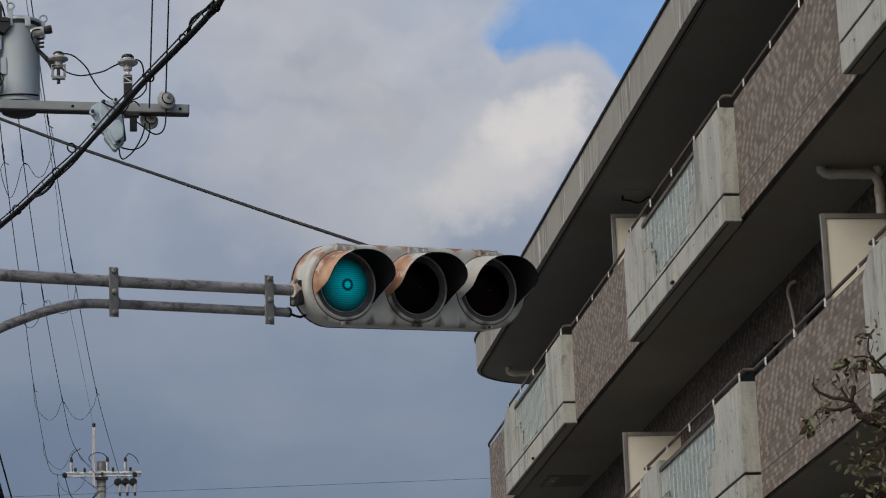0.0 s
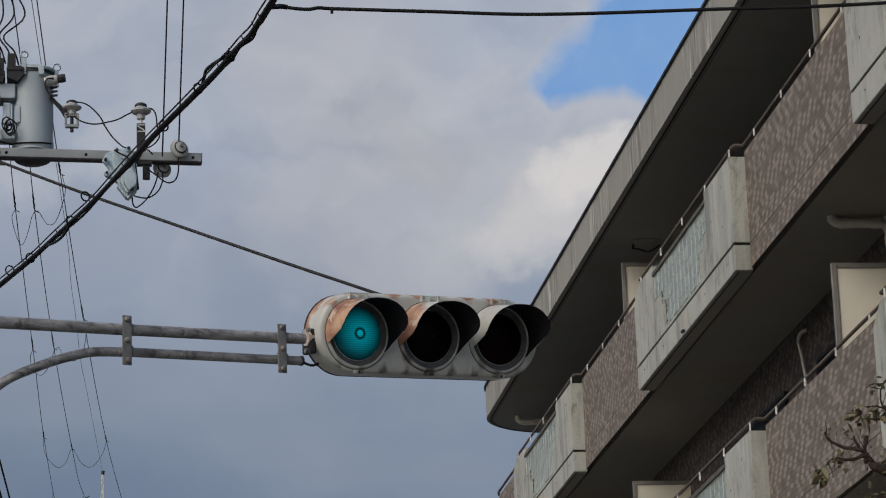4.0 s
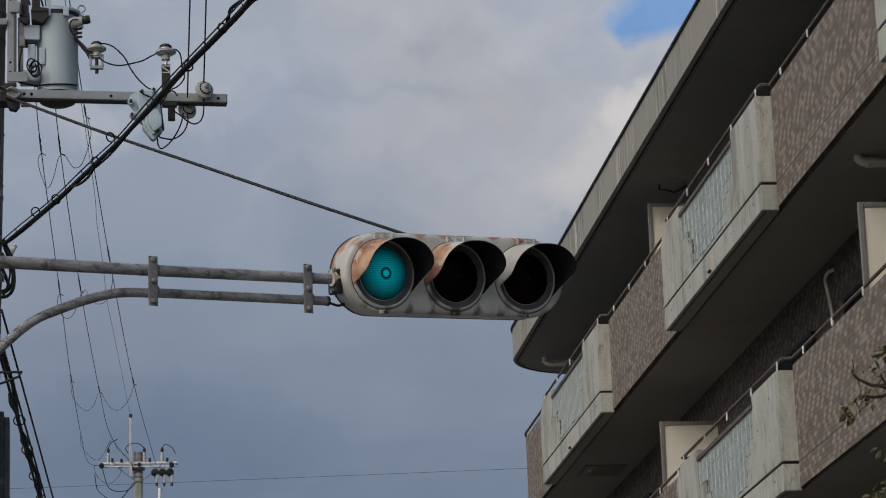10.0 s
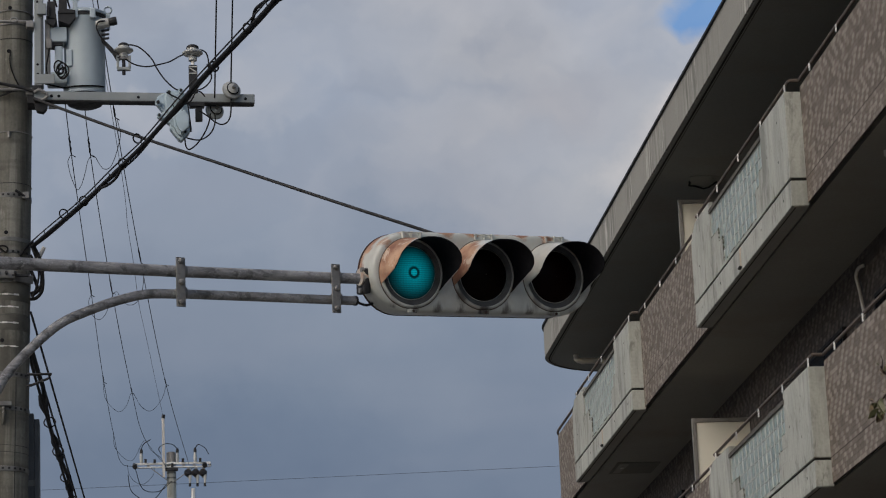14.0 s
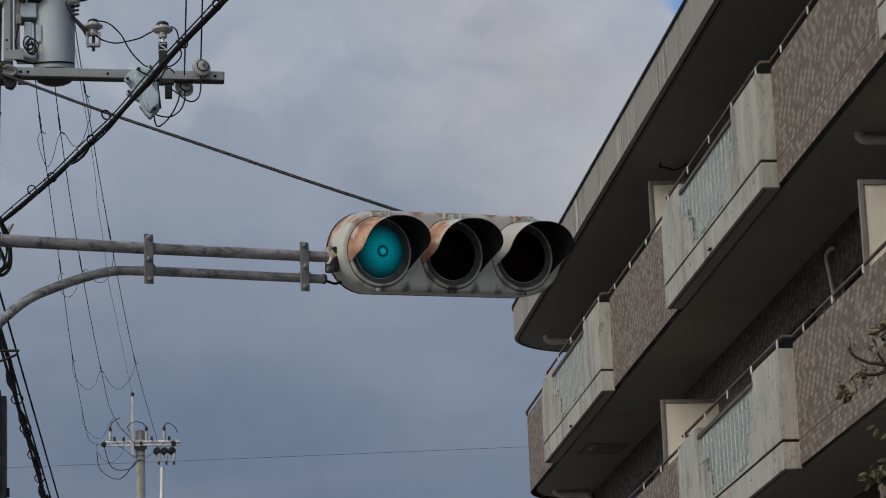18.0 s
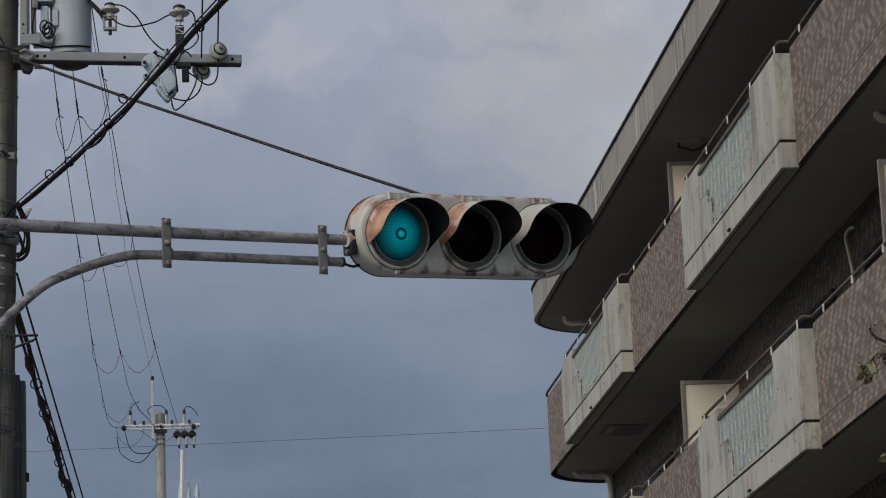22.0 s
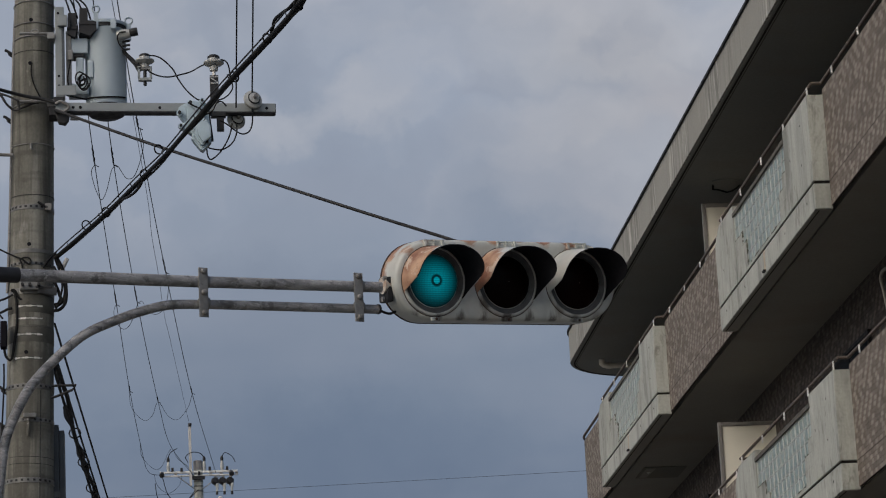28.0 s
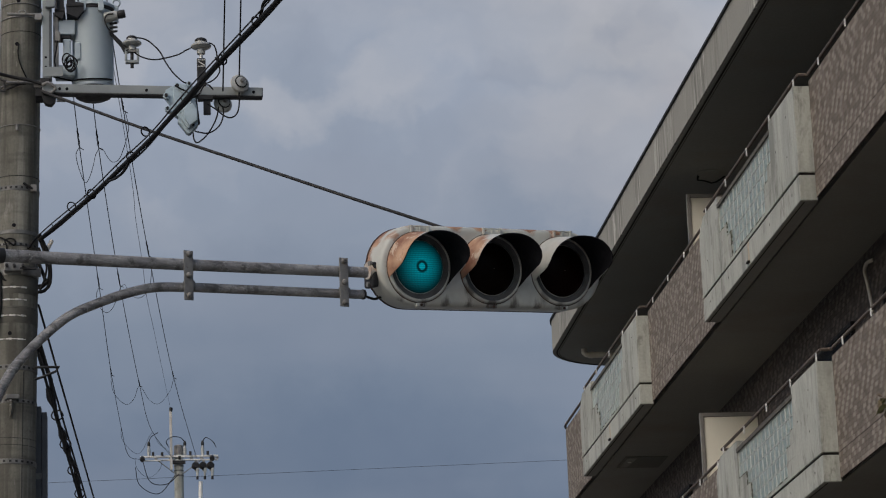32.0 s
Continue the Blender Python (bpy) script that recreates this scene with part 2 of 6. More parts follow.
PALEPIPE = make_plain("pale_hose", (0.56, 0.54, 0.50), (0.45, 0.43, 0.40), 5, 0.6)
RUBBER = make_plain("black_cable_sheath", (0.011, 0.011, 0.012), (0.015, 0.015, 0.015), 12, 0.7, spec=0.15)
STRAND = make_plain("steel_strand", (0.04, 0.039, 0.039), (0.025, 0.025, 0.026), 20, 0.65, 0.2, spec=0.25)
TANK = make_plain("blue_grey_tank_paint", (0.43, 0.50, 0.54), (0.36, 0.42, 0.46), 3, 0.42)
SWITCH = make_plain("pale_blue_switch_paint", (0.42, 0.52, 0.58), (0.31, 0.39, 0.44), 8, 0.5, spots=(0.25, 0.28, 0.29))
CERAMIC = make_plain("white_porcelain", (0.46, 0.465, 0.44), (0.34, 0.345, 0.33), 9, 0.25)
CAP = make_plain("dark_grey_cap", (0.027, 0.027, 0.029), (0.016, 0.016, 0.017), 8, 0.6, spec=0.3)
ARMPAINT = make_plain("grey_steel_arm", (0.29, 0.31, 0.31), (0.22, 0.24, 0.24), 5, 0.5, 0.15)
BOXGREY = make_plain("grey_cabinet_paint", (0.080, 0.087, 0.093), (0.058, 0.063, 0.068), 4, 0.5)
STRIPE = make_plain("white_marking", (0.92, 0.91, 0.88), (0.80, 0.79, 0.76), 12, 0.7)
LETTER = make_plain("pale_lettering", (0.6, 0.6, 0.58), (0.5, 0.5, 0.48), 10, 0.6)
BLACKIN = make_plain("matt_black_lining", (0.009, 0.009, 0.011), (0.014, 0.014, 0.017), 10, 0.9, spec=0.05)
RUSTEDGE = make_plain("dark_rusted_seam", (0.07, 0.035, 0.022), (0.03, 0.02, 0.016), 8, 0.8)
BAFFLE = make_plain("grey_baffle", (0.105, 0.107, 0.108), (0.068, 0.069, 0.070), 14, 0.8, spec=0.2, spots=(0.07, 0.06, 0.052))
GRIME = make_plain("mossy_grime", (0.13, 0.13, 0.105), (0.075, 0.076, 0.06), 16, 0.95, spots=(0.24, 0.24, 0.20), spec=0.1)
BARK = make_plain("bark", (0.060, 0.044, 0.035), (0.022, 0.017, 0.014), 26, 0.95, bump=0.6, spec=0.12)


def make_rusty(name, rust, patches=(), stains=()):
    """Off-white signal enamel with rust spreading over it; rust: how far it has gone."""
    m = Nodes(name, 0.5)
    base = m.mix(m.ramp(m.noise(7, 4), (0.3, 0.0), (0.7, 1.0)), (0.555, 0.572, 0.532), (0.43, 0.442, 0.412))
    grime = m.ramp(m.noise(4, 5, 0.65, m.at((1, 1, 0.4))), (0.5, 0.0), (0.75, 0.35))
    base = m.mix(grime, base, (0.20, 0.19, 0.175))
    base = m.mix(m.ramp(m.noise(2.6, 5, 0.6), (0.50, 0.0), (0.68, 0.28)), base, (0.42, 0.29, 0.19))
    patch = m.noise(3.6, 6, 0.62, warp=0.5)
    for x, y, z, size, push in patches:
        n = m.t.nodes.new("ShaderNodeVectorMath")
        n.operation = "DISTANCE"
        m.put(n.inputs[0], m.co)
        n.inputs[1].default_value = (x, y, z)
        near = m.ramp(m.math("DIVIDE", n.outputs["Value"], size), (0.25, 1.0), (1.0, 0.0))
        patch = m.math("ADD", patch, m.math("MULTIPLY", near, push))
    for x, y, z, size, push in stains:
        n = m.t.nodes.new("ShaderNodeVectorMath")
        n.operation = "DISTANCE"
        m.put(n.inputs[0], m.at((1, 1, 0.45)))
        n.inputs[1].default_value = (x, y, z * 0.45)
        near = m.ramp(m.math("DIVIDE", n.outputs["Value"], size), (0.1, 1.0), (1.0, 0.0))
        drip = m.ramp(m.math("MULTIPLY", near, m.noise(26, 5, 0.7, m.at((1, 1, 0.3)))), (0.22, 0.0), (0.42, 1.0))
        base = m.mix(m.math("MULTIPLY", drip, push), base, (0.055, 0.045, 0.038))
    spread = m.ramp(patch, (rust - 0.03, 0.0), (rust + 0.03, 0.6), (rust + 0.09, 1.0))
    rcol = m.mix(m.ramp(m.noise(6.5, 5, 0.55), (0.34, 0.0), (0.66, 1.0)), (0.225, 0.098, 0.060), (0.49, 0.31, 0.20))
    rcol = m.mix(m.ramp(m.noise(24, 4, 0.6), (0.58, 0.0), (0.70, 0.5)), rcol, (0.13, 0.055, 0.038))
    rcol = m.mix(m.ramp(m.noise(8, 5, 0.7, m.at((1, 1, 1.6)), warp=0.6), (0.55, 0.0), (0.62, 0.8)), rcol, (0.58, 0.47, 0.37))
    c = m.mix(spread, base, rcol)
    m.bump(m.mix(0.4, m.noise(70, 3), spread), 0.25, 0.003)
    return m.done(c, m.math("ADD", m.math("MULTIPLY", spread, 0.35), 0.42))


TOP_RUST = tuple((-0.40 + 0.085 * i, 0.04 + 0.05 * (i % 2), 0.252, 0.075 + 0.012 * ((i * 5) % 3), 0.34 + 0.08 * ((i * 7) % 3)) for i in range(12))
ENAMEL = make_rusty("weathered_signal_enamel", 0.70, TOP_RUST + ((-0.68, 0.17, 0.16, 0.10, 0.33), (-0.60, 0.02, 0.21, 0.09, 0.20), (-0.66, 0.03, 0.16, 0.08, 0.18), (-0.52, 0.02, 0.24, 0.08, 0.24), (-0.60, 0.15, 0.22, 0.10, 0.30), (-0.73, 0.17, 0.05, 0.08, 0.30), (-0.50, 0.12, 0.245, 0.09, 0.27)),
                    tuple((-0.62 + 0.155 * i, -0.01, -0.25, 0.07, 0.8) for i in range(9)) + ((0.0, -0.02, -0.21, 0.08, 0.7), (-0.15, -0.02, -0.13, 0.07, 0.8), (0.36, -0.02, -0.15, 0.06, 0.5)))
ENAMEL_TOP = make_rusty("rusting_signal_enamel", 0.52)
ENAMEL_HALF = make_rusty("rust_patched_enamel", 0.565, ((-0.66, -0.10, 0.06, 0.20, 0.33), (-0.56, -0.08, 0.18, 0.16, 0.22), (-0.66, -0.03, 0.12, 0.10, 0.12), (-0.17, -0.08, 0.04, 0.17, 0.32), (-0.10, -0.06, 0.16, 0.13, 0.22)))


def make_lens(name, base, glow=None):
    m = Nodes(name, 0.28)
    x, y, z = m.split()
    across = m.math("POWER", m.math("ABSOLUTE", m.math("SINE", m.math("MULTIPLY", x, 320.0))), 0.35)
    ribs = m.math("POWER", m.math("ABSOLUTE", m.math("SINE", m.math("MULTIPLY", z, 245.0))), 0.7)
    cell = m.math("MULTIPLY", across, ribs)
    m.bump(m.math("ADD", cell, ribs), 0.5 if glow else 0.08, 0.004)
    m.b.inputs["Specular IOR Level"].default_value = 0.12 if glow else 0.05
    r = m.math("SQRT", m.math("ADD", m.math("MULTIPLY", x, x), m.math("MULTIPLY", z, z)))
    if glow:
        shade = m.ramp(r, (0.018, 1.9), (0.022, 0.12), (0.033, 0.10), (0.041, 1.20), (0.068, 0.90), (0.105, 0.50), (0.125, 0.26), (0.153, 0.05))
        lines = m.math("SUBTRACT", m.math("MULTIPLY", cell, 0.85), 0.52)
        k = m.math("MULTIPLY", shade, m.math("ADD", lines, 1.0))
        m.put(m.b.inputs["Emission Color"], glow)
        m.put(m.b.inputs["Emission Strength"], m.math("MULTIPLY", k, 0.235))
    return m.done(base)


LENS_GO = make_lens("lit_teal_lens", (0.002, 0.025, 0.03, 1), (0.0, 0.56, 0.70, 1))
LENS_WAIT = make_lens("unlit_amber_lens", (0.004, 0.002, 0.0015, 1))
LENS_STOP = make_lens("unlit_red_lens", (0.005, 0.001, 0.001, 1))


def make_glassblock():
    m = Nodes("glass_block", 0.3)
    r = m.each()
    c = m.mix(r, (0.275, 0.345, 0.315), (0.40, 0.475, 0.435))
    c = m.mix(m.math("MULTIPLY", m.noise(14, 3), 0.5), c, (0.26, 0.345, 0.315))
    m.bump(m.noise(16, 2), 0.6, 0.02)
    m.b.inputs["Transmission Weight"].default_value = 0.25
    return m.done(c)


GLASSBLOCK = make_glassblock()
BLOCKJOINT = make_plain("pale_joint_mortar", (0.53, 0.56, 0.535), (0.42, 0.445, 0.425), 6, 0.9)


def make_pane():
    m = Nodes("window_glass", 0.2)
    m.b.inputs["Specular IOR Level"].default_value = 0.05
    return m.done((0.005, 0.005, 0.006, 1))


PANE = make_pane()


def make_leaf():
    m = Nodes("leaf", 0.5)
    c = m.ramp(m.island(), (0.0, (0.060, 0.060, 0.022)), (0.45, (0.112, 0.108, 0.042)), (0.75, (0.120, 0.094, 0.045)), (1.0, (0.085, 0.052, 0.032)))
    c = m.mix(0.3, c, m.noise(40, 3), "OVERLAY")
    return m.done(c)


LEAF = make_leaf()


def make_ground():
    m = Nodes("asphalt", 0.9)
    c = m.mix(m.noise(0.4, 5), (0.165, 0.16, 0.15), (0.125, 0.121, 0.114))
    c = m.mix(0.4, c, m.noise(60, 3), "OVERLAY")
    m.bump(m.noise(120, 2), 0.4, 0.005)
    return m.done(c)


ASPHALT = make_ground()


def make_clouds():
    """Broken grey cloud: a dark blue-grey base low down, paler above, with one gap of blue and a sunlit head beside it."""
    m = Nodes("cloud_layer", 1.0)
    uv = m.t.nodes.new("ShaderNodeUVMap").outputs[0]
    warp = m.noise(0.34, 5, 0.55, uv, "Color")
    w2 = m.noise(1.1, 6, 0.6, uv, "Color")

    def bent(amount, fine):
        v = m.t.nodes.new("ShaderNodeVectorMath")
        v.operation = "MULTIPLY_ADD"
        m.put(v.inputs[0], warp)
        v.inputs[1].default_value = (amount, amount, 0)
        m.put(v.inputs[2], uv)
        u = m.t.nodes.new("ShaderNodeVectorMath")
        u.operation = "MULTIPLY_ADD"
        m.put(u.inputs[0], w2)
        u.inputs[1].default_value = (fine, fine, 0)
        m.put(u.inputs[2], v.outputs[0])
        s = m.t.nodes.new("ShaderNodeVectorMath")
        s.operation = "SUBTRACT"
        m.put(s.inputs[0], u.outputs[0])
        s.inputs[1].default_value = ((amount + fine) / 2, (amount + fine) / 2, 0)
        return s.outputs[0]

    soft = bent(3.0, 0.8)

    def blob(vec, az, el, ra, re, inner=0.0, outer=1.0, tilt=0.0):
        n = m.node("ShaderNodeMapping", Location=(-az, -el, 0))
        m.put(n.inputs["Vector"], vec)
        n2 = m.node("ShaderNodeMapping", Rotation=(0, 0, radians(tilt)))
        m.put(n2.inputs["Vector"], n.outputs[0])
        x, y, _ = m.split(n2.outputs[0])
        x, y = m.math("DIVIDE", x, ra), m.math("DIVIDE", y, re)
        d = m.math("SQRT", m.math("ADD", m.math("MULTIPLY", x, x), m.math("MULTIPLY", y, y)))
        return m.ramp(d, (inner, 1.0), (outer, 0.0))

    _, el, _ = m.split(soft)
    f = m.math("DIVIDE", m.math("SUBTRACT", el, 8.0), 16.0, True)
    c = m.ramp(f, (0.0, srgb(97, 112, 135)), (0.20, srgb(110, 125, 147)), (0.36, srgb(133, 145, 163)),
               (0.52, srgb(151, 161, 178)), (0.68, srgb(162, 171, 187)), (1.0, srgb(166, 173, 187)))
    big = m.noise(0.16, 4, 0.5, soft)
    c = m.mix(m.ramp(big, (0.38, 0.45), (0.60, 0.0)), c, srgb(130, 142, 160))
    c = m.mix(m.math("MULTIPLY", blob(soft, 5.6, 18.6, 4.6, 2.0, 0.1, 1.0, 10), 0.55), c, srgb(192, 189, 189))
    c = m.mix(m.math("MULTIPLY", blob(soft, 8.3, 16.6, 3.6, 1.6, 0.1, 1.0, -25), 0.75), c, srgb(190, 189, 190))
    c = m.mix(m.math("MULTIPLY", blob(soft, -2.0, 20.5, 4.0, 2.0, 0.1, 1.0), 0.4), c, srgb(176, 180, 190))
    high = m.ramp(f, (0.42, 0.0), (0.62, 1.0))
    puff = m.noise(0.42, 3, 0.5, m.at((0.75, 1.25, 1), base=soft))
    c = m.mix(m.math("MULTIPLY", m.math("MULTIPLY", m.ramp(puff, (0.48, 0.0), (0.66, 1.0)), high), 0.45), c, srgb(191, 192, 198))
    c = m.mix(m.math("MULTIPLY", m.math("MULTIPLY", m.ramp(puff, (0.34, 1.0), (0.48, 0.0)), high), 0.45), c, srgb(140, 149, 167))
    c = m.mix(m.math("MULTIPLY", blob(soft, 6.5, 17.7, 2.0, 0.75, 0.1, 1.0, -15), 0.3), c, srgb(197, 190, 188))
    c = m.mix(m.math("MULTIPLY", blob(soft, 4.4, 16.9, 2.4, 1.1, 0.1, 1.0), 0.45), c, srgb(190, 188, 190))
    c = m.mix(m.math("MULTIPLY", blob(soft, 5.0, 15.7, 2.4, 1.0, 0.1, 1.0), 0.5), c, srgb(178, 178, 184))
    c = m.mix(m.math("MULTIPLY", blob(soft, -3.0, 11.0, 3.6, 1.8, 0.1, 1.0), 0.45), c, srgb(102, 117, 139))
    c = m.mix(m.math("MULTIPLY", blob(soft, -2.4, 13.4, 4.2, 1.8, 0.1, 1.0), 0.4), c, srgb(118, 130, 150))
    c = m.mix(m.math("MULTIPLY", blob(soft, 4.6, 20.2, 3.4, 1.3, 0.1, 1.0), 0.55), c, srgb(186, 186, 192))
    veil = m.noise(0.30, 3, 0.5, m.at((0.5, 1.6, 1), base=uv))
    c = m.mix(m.math("MULTIPLY", m.ramp(veil, (0.46, 0.0), (0.68, 1.0)), 0.22), c, srgb(152, 158, 172))
    # sunlit heads and the gap of blue beside them, with ragged edges
    ragged = m.math("SUBTRACT", m.noise(0.95, 7, 0.58, uv), 0.5)
    lumps = m.math("SUBTRACT", m.noise(2.1, 5, 0.55, uv), 0.5)
    az, el, _ = m.split(uv)
    brink = m.math("ADD", m.math("MULTIPLY", m.ramp(m.math("DIVIDE", m.math("SUBTRACT", az, 8.0), 6.0, True), (0.109, 0.644), (0.175, 0.535), (0.274, 0.567), (0.431, 0.596), (0.526, 0.482), (0.581, 0.358), (0.673, 0.181)), 3.0), 17.0)
    over = m.math("ADD", m.math("SUBTRACT", el, brink), m.math("MULTIPLY", ragged, 0.55))
    right = m.math("ADD", m.math("SUBTRACT", m.math("SUBTRACT", az, 8.66), m.math("MULTIPLY", m.math("SUBTRACT", el, 19.10), 0.95)), m.math("MULTIPLY", ragged, 1.5))
    head = m.math("MULTIPLY", m.ramp(m.math("ADD", over, 1.0), (0.35, 0.0), (0.85, 1.0)), m.ramp(m.math("ADD", right, 0.5, True), (0.2, 0.0), (0.9, 1.0)))
    c = m.mix(m.math("MULTIPLY", head, 0.5), c, srgb(186, 189, 197))

    def sunlit(at_az, at_el, ra, re, tilt, colour, much):
        n = m.node("ShaderNodeMapping", Location=(-at_az, -at_el, 0))
        m.put(n.inputs["Vector"], uv)
        n2 = m.node("ShaderNodeMapping", Rotation=(0, 0, radians(tilt)))
        m.put(n2.inputs["Vector"], n.outputs[0])
        x, y, _ = m.split(n2.outputs[0])
        x, y = m.math("DIVIDE", x, ra), m.math("DIVIDE", y, re)
        d = m.math("SQRT", m.math("ADD", m.math("MULTIPLY", x, x), m.math("MULTIPLY", y, y)))
        d = m.math("ADD", d, m.math("ADD", m.math("MULTIPLY", ragged, 1.5), m.math("MULTIPLY", lumps, 0.35)))
        return m.mix(m.math("MULTIPLY", m.ramp(d, (0.55, 1.0), (1.05, 0.0)), much), c, colour)
    c = sunlit(9.30, 16.80, 2.5, 1.0, -30, srgb(196, 194, 196), 0.7)
    c = sunlit(9.85, 17.45, 1.35, 0.75, -28, srgb(212, 208, 206), 0.7)
    gap = m.math("MULTIPLY", m.ramp(m.math("ADD", over, 0.5, True), (0.44, 0.0), (0.72, 1.0)), m.ramp(m.math("ADD", right, 0.5, True), (0.32, 0.0), (1.0, 1.0)))
    c = m.mix(gap, c, m.mix(m.noise(0.9, 3, 0.5, uv), srgb(104, 147, 202), srgb(134, 167, 209)))
    em = m.node("ShaderNodeEmission", Strength=1.0)
    m.put(em.inputs["Color"], c)
    m.t.links.new(em.outputs[0], m.t.nodes["Material Output"].inputs["Surface"])
    return m.mat


CLOUDS = make_clouds()


# ---- mesh helpers ----
def thing(name, m, label, category, group=""):
    ob = new(name)
    ob.matrix_basis = m
    return tagged(ob, label, category, group)


def part(name, bm, material, parent, label="", world_space=False, smooth=None):
    """Link a bmesh as one mesh object under a thing or a part."""
    if world_space:
        top = parent
        while top.parent:
            top = top.parent
        bm.transform(top.matrix_basis.inverted())
    mesh = bpy.data.meshes.new(name)
    bm.normal_update()
    bm.to_mesh(mesh)
    bm.free()
    for mt in (material if isinstance(material, (list, tuple)) else [material]):
        mesh.materials.append(mt)
    if smooth is not None:
        mesh.shade_smooth()
        if smooth < 180:
            mesh.set_sharp_from_angle(angle=radians(smooth))
    ob = new(name, mesh)
    ob.parent = parent
    return tagged(ob, label)


def piece(name, mesh, parent, m):
    """One more object on shared mesh data."""
    ob = new(name, mesh)
    ob.parent, ob.matrix_basis = parent, m
    return ob


def box(bm, x0, x1, y0, y1, z0, z1, bevel=0.0, m=None):
    r = bmesh.ops.create_cube(bm, size=1.0)
    vs = r["verts"]
    for v in vs:
        v.co = Vector((x0 + (v.co.x + 0.5) * (x1 - x0), y0 + (v.co.y + 0.5) * (y1 - y0), z0 + (v.co.z + 0.5) * (z1 - z0)))
    if m:
        bmesh.ops.transform(bm, matrix=m, verts=vs)
    if bevel:
        es = list({e for v in vs for e in v.link_edges})
        bmesh.ops.bevel(bm, geom=es, offset=bevel, segments=2, affect="EDGES", profile=0.6)
    return bm


def boxed(*a, bevel=0.0, m=None):
    return box(bmesh.new(), *a, bevel=bevel, m=m)


def ring_frame(d):
    d = d.normalized()
    s = d.cross(Vector((0, 0, 1)))
    if s.length < 1e-3:
        s = Vector((1, 0, 0))
    s.normalize()
    return s, s.cross(d)


def tube(bm, pts, r, n=8, caps=True):
    """A round tube along points; r: one radius or one for each point."""
    pts = [Vector(p) for p in pts]
    rs = r if isinstance(r, (list, tuple)) else [r] * len(pts)
    rings, last = [], None
    for i, p in enumerate(pts):
        d = pts[min(i + 1, len(pts) - 1)] - pts[max(i - 1, 0)]
        if last is None:
            s, u = ring_frame(d)
        else:
            d.normalize()
            s = (last - d * last.dot(d)).normalized()
            u = s.cross(d)
        last = s
        rings.append([bm.verts.new(p + (s * math.cos(a) + u * math.sin(a)) * rs[i]) for a in (2 * math.pi * k / n for k in range(n))])
    for a, b in zip(rings, rings[1:]):
        for k in range(n):
            bm.faces.new((a[k], a[(k + 1) % n], b[(k + 1) % n], b[k]))
    if caps:
        bm.faces.new(rings[0][::-1])
        bm.faces.new(rings[-1])
    return bm


def tubed(pts, r, n=8):
    return tube(bmesh.new(), pts, r, n)


def turned(bm, profile, n=20, m=None):
    """A body of revolution about z from (radius, height) pairs."""
    rings = []
    for r, z in profile:
        rings.append([bm.verts.new((r * math.cos(a), r * math.sin(a), z)) for a in (2 * math.pi * k / n for k in range(n))])
    for a, b in zip(rings, rings[1:]):
        for k in range(n):
            bm.faces.new((a[k], a[(k + 1) % n], b[(k + 1) % n], b[k]))
    bm.faces.new(rings[0][::-1])
    bm.faces.new(rings[-1])
    if m:
        bmesh.ops.transform(bm, matrix=m, verts=[v for g in rings for v in g])
    return bm


def prism(bm, outline, z0, z1):
    """An upright slab over a plan outline."""
    lo = [bm.verts.new((x, y, z0)) for x, y in outline]
    hi = [bm.verts.new((x, y, z1)) for x, y in outline]
    n = len(outline)
    for k in range(n):
        bm.faces.new((lo[k], lo[(k + 1) % n], hi[(k + 1) % n], hi[k]))
    bm.faces.new(lo[::-1])
    bm.faces.new(hi)
    bmesh.ops.recalc_face_normals(bm, faces=bm.faces[:])
    return bm


def arc_through(a, m, b, n=16):
    """Points of the parabola from a by m (half way) to b."""
    a, m, b = Vector(a), Vector(m), Vector(b)
    c = m * 2 - (a + b) / 2
    return [a * (1 - t) ** 2 + c * 2 * t * (1 - t) + b * t * t for t in (i / n for i in range(n + 1))]


def spline(pts, n=6):
    """A smooth line through points."""
    p = [Vector(v) for v in pts]
    p = [p[0] * 2 - p[1]] + p + [p[-1] * 2 - p[-2]]
    out = []
    for i in range(1, len(p) - 2):
        for k in range(n):
            t = k / n
            out.append(0.5 * (2 * p[i] + (p[i + 1] - p[i - 1]) * t + (2 * p[i - 1] - 5 * p[i] + 4 * p[i + 1] - p[i + 2]) * t * t
                              + (3 * p[i] - p[i - 1] - 3 * p[i + 1] + p[i + 2]) * t ** 3))
    return out + [p[-2]]


# ---- ground and sky ----
def build_ground():
    bm = bmesh.new()
    bmesh.ops.create_grid(bm, x_segments=2, y_segments=2, size=3000)
    mesh = bpy.data.meshes.new("ground")
    bm.to_mesh(mesh)
    bm.free()
    mesh.materials.append(ASPHALT)
    return tagged(new("ground", mesh), "dark grey asphalt street under an overcast sky", "ground", kind="structure")


build_ground()


